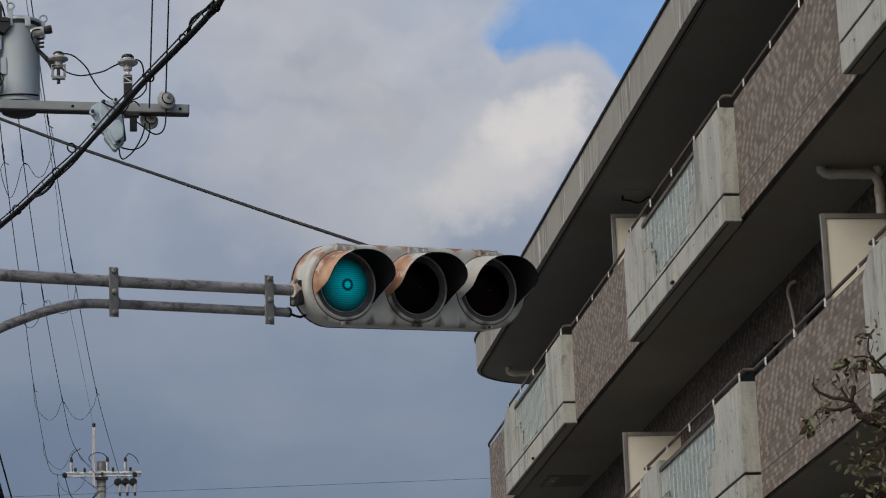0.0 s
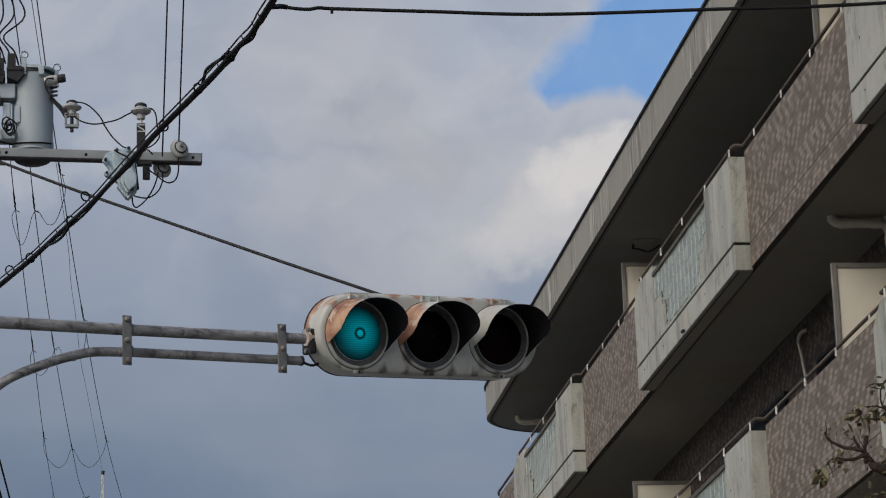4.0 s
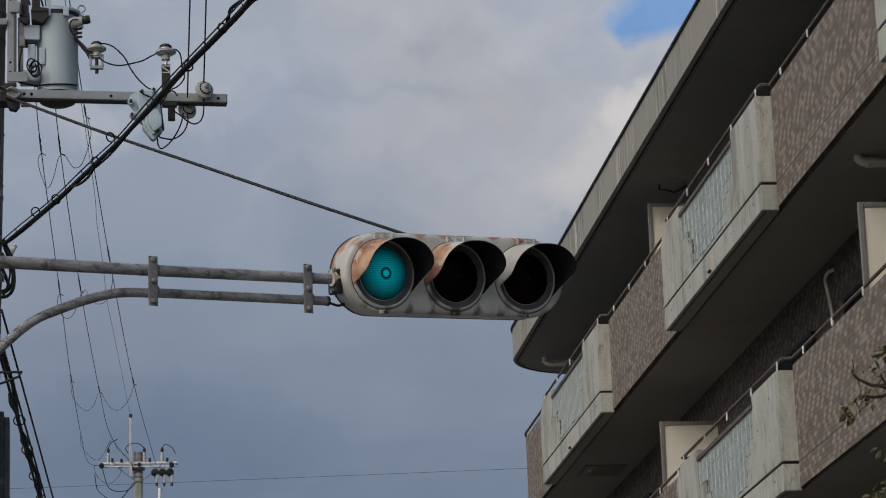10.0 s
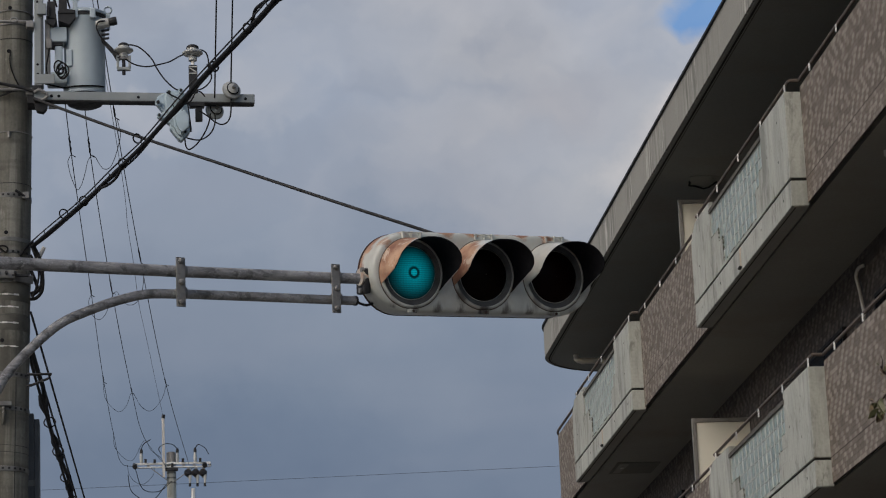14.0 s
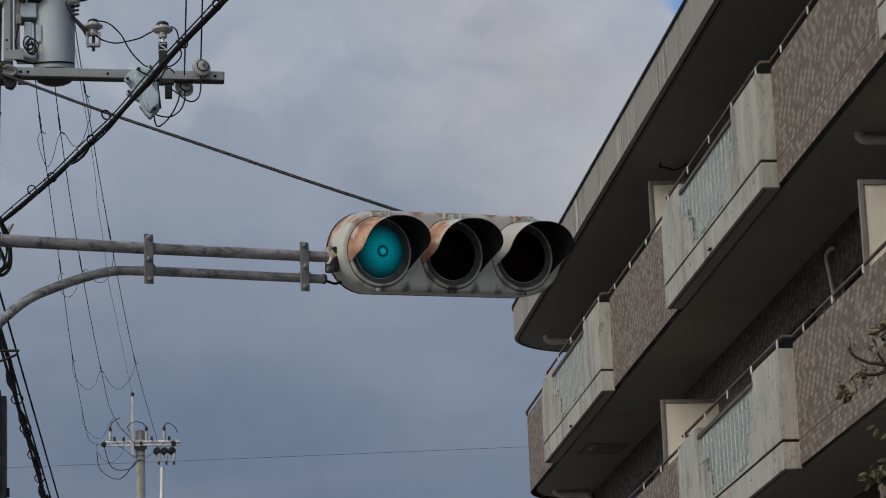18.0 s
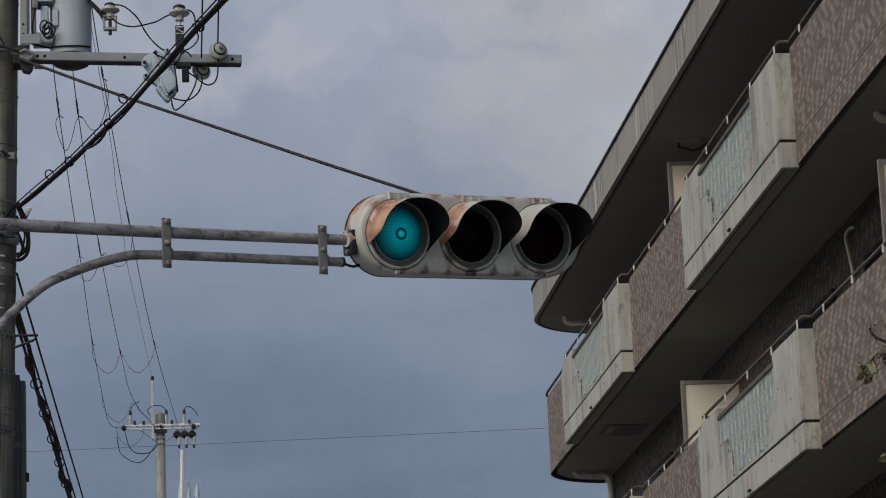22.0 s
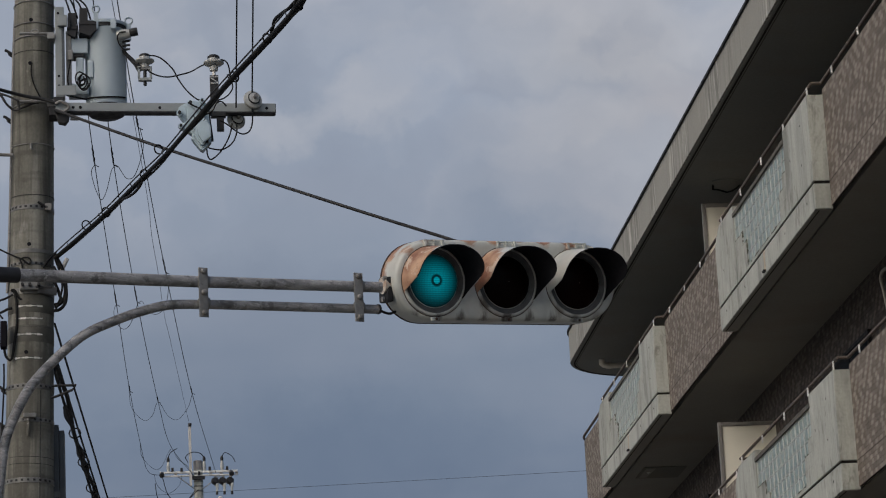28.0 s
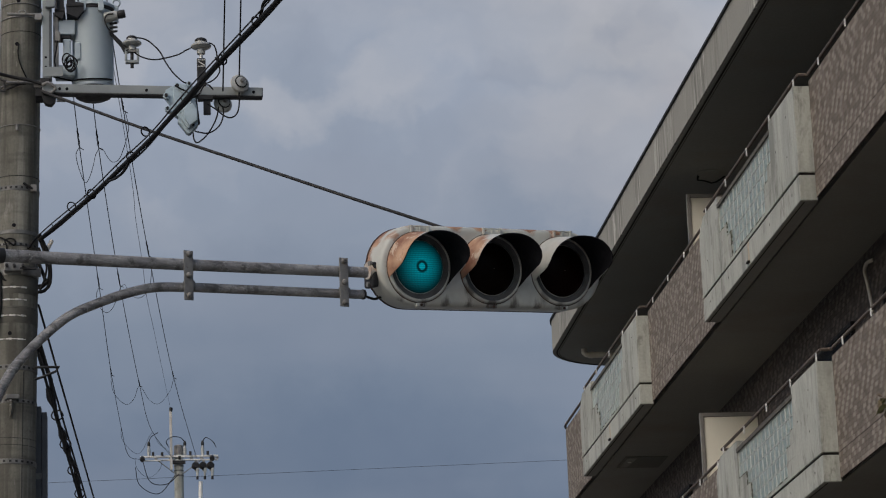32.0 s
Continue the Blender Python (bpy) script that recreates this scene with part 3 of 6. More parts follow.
def build_sky():
    """A far piece of the sky's vault with its cloud, which drifts slowly to the right."""
    bm = bmesh.new()
    lay = bm.loops.layers.uv.new("UVMap")
    rows = []
    for j in range(25):
        el = -4 + j * 2.5
        row = []
        for i in range(49):
            az = -60 + i * 2.5
            a, e = radians(az), radians(el)
            row.append((bm.verts.new((2400 * math.sin(a) * math.cos(e), 2400 * math.cos(a) * math.cos(e), 2400 * math.sin(e))), (az, el)))
        rows.append(row)
    for r0, r1 in zip(rows, rows[1:]):
        for k in range(48):
            quad = (r0[k], r1[k], r1[k + 1], r0[k + 1])
            f = bm.faces.new([q[0] for q in quad])
            for lp, q in zip(f.loops, quad):
                lp[lay].uv = q[1]
    mesh = bpy.data.meshes.new("backdrop")
    bm.to_mesh(mesh)
    bm.free()
    mesh.materials.append(CLOUDS)
    mesh.shade_smooth()
    return tagged(new("backdrop", mesh), "grey broken cloud with a gap of blue sky", "sky", kind="structure")


backdrop = build_sky()

# ---- apartment building ----
STOREY = 2.83
XF = 6.70          # face of the tiled parapets
XB = 7.735         # rear wall of the balconies
SCUP = 2.50        # from the near end of a bay to its drain strip
BAYS = ((17.80, 23.00), (27.55, 32.70), (37.25, 42.40))
TILED = ((13.2, 17.80), (23.00, 27.55), (32.70, 37.25), (42.40, 44.90))
CX, CY = 7.82, 44.95   # centre of the rounded far end
building = thing("apartment_building", pose(XF, 30, 0), "four-storey apartment block with tiled balconies and concrete bays", "building")


def end_arc(r, a0=180, a1=90, n=12):
    return [(CX + r * math.cos(radians(a0 + (a1 - a0) * i / n)), CY + r * math.sin(radians(a0 + (a1 - a0) * i / n))) for i in range(n + 1)]


def roof_outline(x):
    return [(x, 13.0)] + [(px, py + 0.42) for px, py in end_arc(CX - x)] + [(16.0, CY + 0.42 + CX - x), (16.0, 13.0)]


def falls(bm):
    """Lay the roof to a slight fall towards its far end."""
    for v in bm.verts:
        v.co.z += (45.0 - v.co.y) * 0.004
    return bm


def build_shell():
    roof = part("roof", falls(prism(bmesh.new(), roof_outline(6.62), 11.915, 12.40)), FASCIA, building, "flat concrete roof with a rain-streaked fascia", True)
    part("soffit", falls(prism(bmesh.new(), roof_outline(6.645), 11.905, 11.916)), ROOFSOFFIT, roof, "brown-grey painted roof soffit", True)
    part("coping", falls(prism(bmesh.new(), roof_outline(6.595), 12.40, 12.432)), DARKFRAME, roof, "thin dark roof edging", True)
    # drip grooves laid on as thin dark strips, their shade in the colour
    for x0, x1, drop, mat in ((6.676, 6.700, 0.004, SHADEJOINT), (6.716, 6.726, 0.003, MORTAR)):
        ring = [(x0, 13.1)] + [(px, py + 0.42) for px, py in end_arc(CX - x0)] + [(px, py + 0.42) for px, py in end_arc(CX - x1, 90, 180)] + [(x1, 13.1)]
        part("drip_groove", falls(prism(bmesh.new(), ring, 11.905 - drop, 11.9045)), mat, roof, "", True)
    rear = part("wall", boxed(XB + 0.012, 15.8, 13.05, CY + 0.6, 0, 11.90), SHADEJOINT, building, "tiled rear wall of the balconies", True)
    return rear


rear_wall = build_shell()


def tile_mesh(name, length, height, proud, material):
    bm = bmesh.new()
    box(bm, -proud, 0.004, 0, length, 0, height)
    bm.faces.ensure_lookup_table()
    front = [e for e in bm.edges if all(v.co.x < 0 for v in e.verts)]
    bmesh.ops.bevel(bm, geom=front, offset=0.0006, segments=1, affect="EDGES")
    mesh = bpy.data.meshes.new(name)
    bm.to_mesh(mesh)
    bm.free()
    mesh.materials.append(material)
    return mesh


TL, TH, TJ = 0.095, 0.045, 0.0045
WHOLE, HALF = tile_mesh("tile", TL, TH, 0.0016, TILE), tile_mesh("tile_half", TL / 2 - TJ / 2, TH, 0.0016, TILE)
WHOLE_PALE, HALF_PALE = tile_mesh("tile_pale", TL, TH, 0.0016, TILE_PALE), tile_mesh("tile_half_pale", TL / 2 - TJ / 2, TH, 0.0016, TILE_PALE)
bond = random.Random(11)


def courses(y0, y1, z0, z1):
    """Tiles of a running bond, paler ones mostly every second along a course: (y, z, length, pale)."""
    out, row, z = [], 0, z0 + TJ
    while z + TH <= z1 + 0.002:
        y = y0 + 0.004 - (0 if row % 2 == 0 else (TL + TJ) / 2)
        beat, k = row // 2, 0
        while y < y1 - 0.03:
            a, b = max(y, y0 + 0.003), min(y + TL, y1 - 0.003)
            if b - a > 0.02:
                out.append((a, z, b - a, bond.random() < ((0.72 + 0.16 * math.sin(row * 0.9 + y * 1.7)) if (k + beat) % 2 == 0 else 0.04)))
            if bond.random() < 0.012:
                beat += 1
            k += 1
            y += TL + TJ
        z += TH + TJ
        row += 1
    return out


def joined_tiles(spots, place, material, proud=0.0016):
    """Tiles in one mesh: place(y, z) gives a point of the wall and the way out of it."""
    verts, faces, tone = [], [], []
    for y, z, ln, pale in spots:
        k = len(verts)
        for out in (-0.003, proud):
            for dy, dz in ((0, 0), (ln, 0), (ln, TH), (0, TH)):
                p, n = place(y + dy, z + dz)
                verts.append((p[0] + n[0] * out, p[1] + n[1] * out, p[2]))
        faces += [(k + 4, k + 5, k + 6, k + 7), (k, k + 1, k + 5, k + 4), (k + 1, k + 2, k + 6, k + 5), (k + 2, k + 3, k + 7, k + 6), (k + 3, k, k + 4, k + 7)]
        tone += [int(pale)] * 5
    mesh = bpy.data.meshes.new("tiling")
    off = building.matrix_basis.translation
    mesh.from_pydata([(v[0] - off.x, v[1] - off.y, v[2] - off.z) for v in verts], [], faces)
    mesh.polygons.foreach_set("material_index", tone)
    bm = bmesh.new()
    bm.from_mesh(mesh)
    bmesh.ops.recalc_face_normals(bm, faces=bm.faces[:])
    bm.to_mesh(mesh)
    bm.free()
    for mt in material:
        mesh.materials.append(mt)
    return mesh


def flat_face(x):
    return lambda y, z: ((x, y, z), (-1, 0))


def round_face(x):
    r = CX - x

    def at(s, z):
        if s <= CY:
            return (x, s, z), (-1, 0)
        a = math.pi - (s - CY) / r
        return (CX + r * math.cos(a), CY + r * math.sin(a), z), (math.cos(a), math.sin(a))
    return at


def tiling(parent, spots, place, material=None):
    ob = new("tiling", joined_tiles(spots, place, material or (TILES, TILES_PALE)))
    ob.parent = parent
    return tagged(ob, "brown-grey brick tiles", kind="stuff")


NEAR_STEPS, FAR_STEPS = (2, 2, 1, 0, 0), (3, 3, 2, 0, 0)     # blocks left out at each end of a row, lowest row first


def build_bay(y0, y1, z, margin):
    """A concrete bay that stands proud of the parapet, with a panel of glass blocks."""
    x0, x1 = 6.54, 6.72
    top, g0, g1 = z + 1.15, z + 0.232, z + 0.258
    ga, gb, h0, h1 = y0 + margin, y0 + margin + 2.80, z + 0.30, z + 1.018
    bay = part("bay", boxed(x0, x1, y0, y1, z - 0.03, g0, bevel=0.012), CONCRETE, building, "proud concrete bay", True)
    # shallow slot closed with near-black; its deep shade is in the colour
    part("recess", boxed(x0 + 0.016, x1, y0 + 0.016, y1 - 0.016, g0, g1), GAPSHADE, bay, "", True)
    bm = bmesh.new()
    box(bm, x0, x1, y0, ga, g1, top, 0.010)
    part("pier", bm, CONCRETE, bay, "", True)
    # far pier with its cut-off upper corner
    bm = bmesh.new()
    prof = [(gb, g1), (y1, g1), (y1, top - 0.16), (y1 - 0.26, top), (gb, top)]
    a = [bm.verts.new((x0, y, zz)) for y, zz in prof]
    b = [bm.verts.new((x1, y, zz)) for y, zz in prof]
    for k in range(5):
        bm.faces.new((a[k], a[(k + 1) % 5], b[(k + 1) % 5], b[k]))
    bm.faces.new(a), bm.faces.new(b)
    bmesh.ops.recalc_face_normals(bm, faces=bm.faces[:])
    part("pier", bm, CONCRETE, bay, "", True)
    part("sill", boxed(x0 + 0.002, x1, ga, gb, g1, h0), CONCRETE, bay, "", True)
    part("coping", boxed(x0 - 0.006, x1, ga - 0.03, gb + 0.03, h1, h1 + 0.048, bevel=0.006), COPING, bay, "dark coping over the glass blocks", True)
    cols, rows = 14, 5
    w, h = (gb - ga) / cols, (h1 - h0) / rows
    off = building.matrix_basis.translation
    bm = boxed(x0 + 0.060, x1 - 0.02, ga, gb, h0, h1)
    for i in range(cols + 1):
        box(bm, x0 + 0.012, x0 + 0.061, max(ga, ga + i * w - 0.0045), min(gb, ga + i * w + 0.0045), h0, h1)
    for j in range(rows + 1):
        box(bm, x0 + 0.015, x0 + 0.062, ga, gb, max(h0, h0 + j * h - 0.008), min(h1, h0 + j * h + 0.008))
    part("joint", bm, BLOCKJOINT, bay, "pale mortar between the glass blocks", True)
    for i in range(cols):
        for j in range(rows):
            y, zz = ga + i * w, h0 + j * h
            if i < NEAR_STEPS[j] or i >= cols - FAR_STEPS[j]:
                continue
            piece("glass_block", BLOCK, bay, Matrix.Translation(Vector((x0 + 0.020, y + 0.007, zz + 0.006)) - off))
    # concrete filling that steps in round the lower blocks, grime lying along the steps
    rng = random.Random(int(y0 * 10 + z))
    for j in range(3):
        for ya, yb in ((ga, ga + NEAR_STEPS[j] * w), (gb - FAR_STEPS[j] * w, gb)):
            part("filling", boxed(x0 + 0.004, x0 + 0.06, ya, yb, h0 + j * h - 0.002, h0 + (j + 1) * h - 0.002, bevel=0.004), CONCRETE, bay, "", True)
        for e, f in ((ga + NEAR_STEPS[j] * w, ga + NEAR_STEPS[j + 1] * w), (gb - FAR_STEPS[j] * w, gb - FAR_STEPS[j + 1] * w)):
            a, b, up = Vector((x0 + 0.012, e, h0 + j * h)), Vector((x0 + 0.012, e, h0 + (j + 1) * h)), Vector((x0 + 0.012, f, h0 + (j + 1) * h))
            line = [a.lerp(b, k / 6) for k in range(6)] + [b.lerp(up, k / 6) for k in range(7)]
            line = [p + Vector((0, rng.uniform(-0.010, 0.010), rng.uniform(-0.008, 0.008))) for p in line]
            part("grime", tubed(line, [rng.uniform(0.002, 0.011) for p in line], 7), GRIME, bay, "dark grime along the stepped edge", True, 60)
    line = [Vector((x0 + 0.010, ga + (NEAR_STEPS[0] + 9 * k / 24) * w, h0 + rng.uniform(-0.006, 0.006))) for k in range(25)]
    part("grime", tubed(line, [rng.uniform(0.003, 0.013) for p in line], 7), GRIME, bay, "dark grime along the sill", True, 60)
    # rust-stained scupper under the sill
    part("scupper", boxed(x0 - 0.004, x0 + 0.02, y0 + SCUP, y0 + SCUP + 0.07, z + 0.015, z + 0.225, bevel=0.004), STAINED, bay, "rust-stained drain strip", True)
    part("spout", boxed(x0 - 0.03, x0 + 0.01, y0 + SCUP - 0.01, y0 + SCUP + 0.08, z - 0.008, z + 0.014, bevel=0.004), DARKFRAME, bay, "", True)
    part("soffit", boxed(x0 + 0.022, x1, y0 + 0.02, y1 - 0.02, z - 0.0335, z - 0.0302), SOFFIT, bay, "painted underside", True)
    # dark strip below the soffit stands for a groove's shade
    part("drip_groove", boxed(x0 + 0.040, x0 + 0.052, y0 + 0.05, y1 - 0.05, z - 0.036, z - 0.0336), SHADEJOINT, bay, "", True)
    for k in range(5):
        part("tie_hole", tubed([(x0 - 0.001, y0 + 0.35 + k * 1.1, z + 0.12), (x0 + 0.03, y0 + 0.35 + k * 1.1, z + 0.12)], 0.014, 8), BLACKIN, bay, "", True)
    for yy, zz in ((y0 + 0.45, z + 0.55), (y0 + 0.95, z + 0.75), (y0 + 0.4, z + 0.95), (y1 - 0.4, z + 0.6)):
        part("tie_hole", tubed([(x0 - 0.001, yy, zz), (x0 + 0.03, yy, zz)], 0.012, 8), BLACKIN, bay, "", True)
    return bay


def block_mesh():
    bm = boxed(0, 0.05, 0, 0.186, 0, 0.1316, bevel=0.012)
    mesh = bpy.data.meshes.new("glass_block")
    bm.to_mesh(mesh)
    bm.free()
    mesh.materials.append(GLASSBLOCK)
    mesh.shade_smooth()
    return mesh


BLOCK = block_mesh()


def build_rail(y0, y1, x, z, base, posts):
    rail = part("handrail", tubed([(x, y0, z), (x, y1, z)], 0.017, 10), RAIL, building, "dark handrail on short bright posts", True, 60)
    for y in posts:
        part("post", boxed(x - 0.030, x - 0.015, y - 0.009, y + 0.009, base - 0.02, z - 0.008, bevel=0.003), POST, rail, "bright aluminium post", True)
    return rail


def build_storey(k):
    z = 9.36 - STOREY * (3 - k)
    outline = [(6.80, 13.0)] + end_arc(CX - 6.80) + [(XB + 0.4, CY + CX - 6.80), (XB + 0.4, 13.0)]
    slab = part("balcony_slab", prism(bmesh.new(), outline, z + 0.033, z + 0.22), SOFFIT, building, "brown-grey painted balcony soffit", True)
    # facing strip under the tiles, with an open drip groove behind it
    inner = [(6.705, 13.0)] + end_arc(CX - 6.705) + end_arc(CX - 6.722, 90, 180) + [(6.722, 13.0)]
    part("edge_beam", prism(bmesh.new(), inner, z + 0.002, z + 0.139), MORTAR, slab, "", True)
    dy = 0.0 if k == 3 else -0.15
    for i, (a, b) in enumerate(TILED):
        a, b, last = a + dy, b + (0.0 if i == 3 else dy), i == 3
        if last:
            ring = [(6.705, a)] + end_arc(CX - 6.705) + end_arc(CX - 6.85, 90, 180) + [(6.85, a)]
            wall = part("parapet", prism(bmesh.new(), ring, z + 0.14, z + 1.20), MORTAR, building, "brick-tiled balcony parapet with a rounded end", True)
            end = CY + (CX - 6.705) * math.pi / 2
            tiling(wall, courses(a, end, z, z + 0.248) + courses(a, end, z + 0.2525, z + 1.2), round_face(6.705))
            part("handrail", tubed([(6.70, a - 0.1, z + 1.265)] + [(x, y, z + 1.265) for x, y in end_arc(CX - 6.70)], 0.019, 10), RAIL, wall, "dark handrail", True, 60)
            continue
        wall = part("parapet", boxed(6.705, 6.85, a, b, z + 0.14, z + 1.20), MORTAR, building, "brick-tiled balcony parapet", True)
        # shadow gap drawn as a dark strip on the wall, not cut in
        part("groove", boxed(6.7042, 6.75, a, b, z + 0.2490, z + 0.2540), SHADEJOINT, wall, "", True)
        spots = courses(a, b, z, z + 0.248) + courses(a, b, z + 0.2525, z + 1.2)
        if i == 1 and k >= 2:
            off = building.matrix_basis.translation
            rest = []
            count = 0
            for y, zz, ln, pale in spots:
                mesh = (WHOLE, WHOLE_PALE)[pale] if abs(ln - TL) < 0.001 else (HALF, HALF_PALE)[pale] if abs(ln - (TL - TJ) / 2) < 0.004 else None
                if mesh and count < 300 and y > a + 0.55:
                    piece("tile", mesh, wall, Matrix.Translation(Vector((6.705, y, zz)) - off))
                    count += 1
                else:
                    rest.append((y, zz, ln, pale))
            tiling(wall, rest, flat_face(6.705))
        else:
            tiling(wall, spots, flat_face(6.705))
        n = max(2, round((b - a) / 1.15))
        build_rail(a, b, 6.70, z + 1.265, z + 1.2, [a + (b - a) * (j + 0.5) / n for j in range(n)])
    for a, b in ((p + dy, q + dy) for p, q in BAYS):
        build_bay(a, b, z, 1.22 if k == 3 else 1.15)
        build_rail(a, b - 0.1, 6.60, z + 1.265, z + 1.19, [a + 0.12 + j * (b - a - 0.4) / 4 for j in range(5)])
        for y, s in ((a, -1), (b - 0.1, 1)):
            part("handrail", tubed([(6.60, y, z + 1.265), (6.70, y, z + 1.265)] if s < 0 else [(6.60, y, z + 1.265), (6.70, y, z + 1.265), (6.70, y + 0.1, z + 1.265)], 0.018, 8), RAIL, building, "", True, 60)
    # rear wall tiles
    tiling(rear_wall, courses(22.5, CY + 0.3, z + 0.55 if k > 2 else z + 1.0, z + 2.83 + 0.07) if k < 3 else courses(22.5, CY + 0.3, z + 0.9, 11.9), flat_face(XB + 0.012), (TILES_SHADED, TILES_SHADED_PALE))
    return z


def build_divider(y, z):
    """A cream escape board between two balconies, in a grey frame."""
    x0, x1, zt = 7.0, XB, z + 2.35
    d = part("divider", boxed(x0 + 0.05, x1, y - 0.008, y + 0.008, z + 0.25, zt - 0.05), BOARD, building, "cream balcony divider in a grey frame", True)
    part("frame", boxed(x0, x0 + 0.05, y - 0.022, y + 0.022, z + 0.22, zt, bevel=0.004), FRAME, d, "", True)
    part("frame", boxed(x0 + 0.051, x1, y - 0.022, y + 0.022, zt - 0.05, zt, bevel=0.004), FRAME, d, "", True)
    part("frame", boxed(x0 + 0.051, x1, y - 0.022, y + 0.022, z + 0.95, z + 0.99, bevel=0.004), FRAME, d, "", True)


def build_drain(y, z, x=7.10):
    p = [(x, y, z + 0.07), (x, y, z + 0.00), (x + 0.03, y, z - 0.025), (x + 0.08, y, z - 0.035), (XB - 0.2, y, z - 0.035), (XB - 0.13, y, z - 0.045), (XB - 0.09, y, z - 0.11), (XB - 0.09, y, z - 0.4), (XB - 0.09, y, z - 2.60)]
    d = part("drain_pipe", tubed(p, 0.047, 12), PVC, building, "grey drain pipe under the soffit", True, 50)
    for a, b in (((x + 0.07, y, z - 0.035), (x + 0.14, y, z - 0.035)), ((XB - 0.26, y, z - 0.035), (XB - 0.19, y, z - 0.035)), ((XB - 0.09, y, z - 0.24), (XB - 0.09, y, z - 0.17)), ((XB - 0.09, y, z - 0.52), (XB - 0.09, y, z - 0.46))):
        part("collar", tubed([a, b], 0.053, 12), PVC, d, "", True, 50)


def build_window(y0, y1, z0, z1):
    w = part("window", boxed(XB - 0.035, XB + 0.02, y0, y1, z0, z1, bevel=0.004), DARKFRAME, building, "dark sliding window", True)
    mid = (y0 + y1) / 2
    for a, b in ((y0 + 0.05, mid - 0.02), (mid + 0.02, y1 - 0.05)):
        part("pane", boxed(XB - 0.043, XB - 0.037, a, b, z0 + 0.05, z1 - 0.05), PANE, w, "", True)


for k in (0, 1, 2, 3):
    zk = build_storey(k)
    for y in (25.7, 35.7):
        build_divider(y, zk)
    for y in (25.9, 45.1):
        build_drain(y, zk, 7.10 if k == 3 else 7.19)
    for y, w in ((23.2, 1.7), (28.20, 0.90), (30.53, 1.75), (38.0, 0.9), (40.3, 1.75)):
        build_window(y, y + w, zk + 0.3, zk + 2.28)
for y in (25.9, 45.3):
    build_drain(y, 11.84 + (45 - y) * 0.004)


def build_peel():
    """A flake of the soffit's skin that has come loose and hangs."""
    rng = random.Random(3)
    bm = bmesh.new()
    rim = []
    for i in range(18):
        a = 2 * math.pi * i / 18
        q = rng.uniform(0.85, 1.12)
        rim.append((7.31 + 0.19 * q * math.cos(a), 35.50 + 0.22 * q * math.sin(a) * (1 if math.sin(a) > 0 else 0.6), 11.942 - 0.07 * max(0, math.sin(a)) * q))
    top = [bm.verts.new((x, y, 11.945)) for x, y, z in rim]
    low = [bm.verts.new((x, y, z - 0.006)) for x, y, z in rim]
    for k in range(18):
        bm.faces.new((top[k], top[(k + 1) % 18], low[(k + 1) % 18], low[k]))
    bm.faces.new(top)
    bm.faces.new(low)
    bmesh.ops.recalc_face_normals(bm, faces=bm.faces[:])
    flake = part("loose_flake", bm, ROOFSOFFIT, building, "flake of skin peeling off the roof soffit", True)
    # shade under the flake drawn as a near-black line round its rim
    part("crack", tubed([Vector(p) - Vector((0, 0, 0.004)) for p in rim[1:9]], 0.014, 6), GAPSHADE, flake, "dark line for the shade at the flake's edge", True)


build_peel()


def build_soffit_things():
    hatch = part("hatch", boxed(6.98, 7.60, 41.22, 42.06, 9.380, 9.392, bevel=0.004), HATCH, building, "dull hatch in the soffit", True)
    part("fitting", prism(bmesh.new(), [(7.02, 41.28), (7.16, 41.30), (7.12, 41.96), (7.02, 41.98)], 9.374, 9.3795), SOFFIT, hatch, "paler flap of the hatch", True, 40)
    part("knob", turned(bmesh.new(), [(0.02, 9.360), (0.03, 9.368), (0.02, 9.374)], 12, pose(7.09, 41.55, 0)), PVC, hatch, "", True, 40)
    hose = spline([(7.745, 29.66, 9.235), (7.70, 29.73, 9.225), (7.69, 29.81, 9.19), (7.69, 29.83, 9.14), (7.69, 29.75, 9.00), (7.69, 29.69, 8.86), (7.69, 29.61, 8.58), (7.69, 29.58, 7.6)], 5)
    part("hose", tubed([p - Vector((0, 0.11, 0)) for p in hose], 0.019, 10), PALEPIPE, building, "pale pipe sleeve on the rear wall", True, 60)


build_soffit_things()

# ---- traffic signal ----
SPAN = 0.486       # from lamp to lamp
HALF_BODY, LIFT = 0.497, 0.009   # half of the straight run of the housing, and its height over the lamps
FREE_END = 0.528                 # the same half at the end away from the arm
signal = thing("traffic_light", pose(2.134, 17.060, 5.979, 8, -3.28, 21.73), "old horizontal three-lamp traffic light, rusting, green lit", "traffic light")


def stadium(r, y, n=18):
    """Outline of the housing at depth y: two half circles joined by straight edges."""
    pts = [(FREE_END + r * math.cos(a), y, LIFT + r * math.sin(a)) for a in (-math.pi / 2 + math.pi * i / n for i in range(n + 1))]
    pts += [(-HALF_BODY + r * math.cos(a), y, LIFT + r * math.sin(a)) for a in (math.pi / 2 + math.pi * i / n for i in range(n + 1))]
    return pts


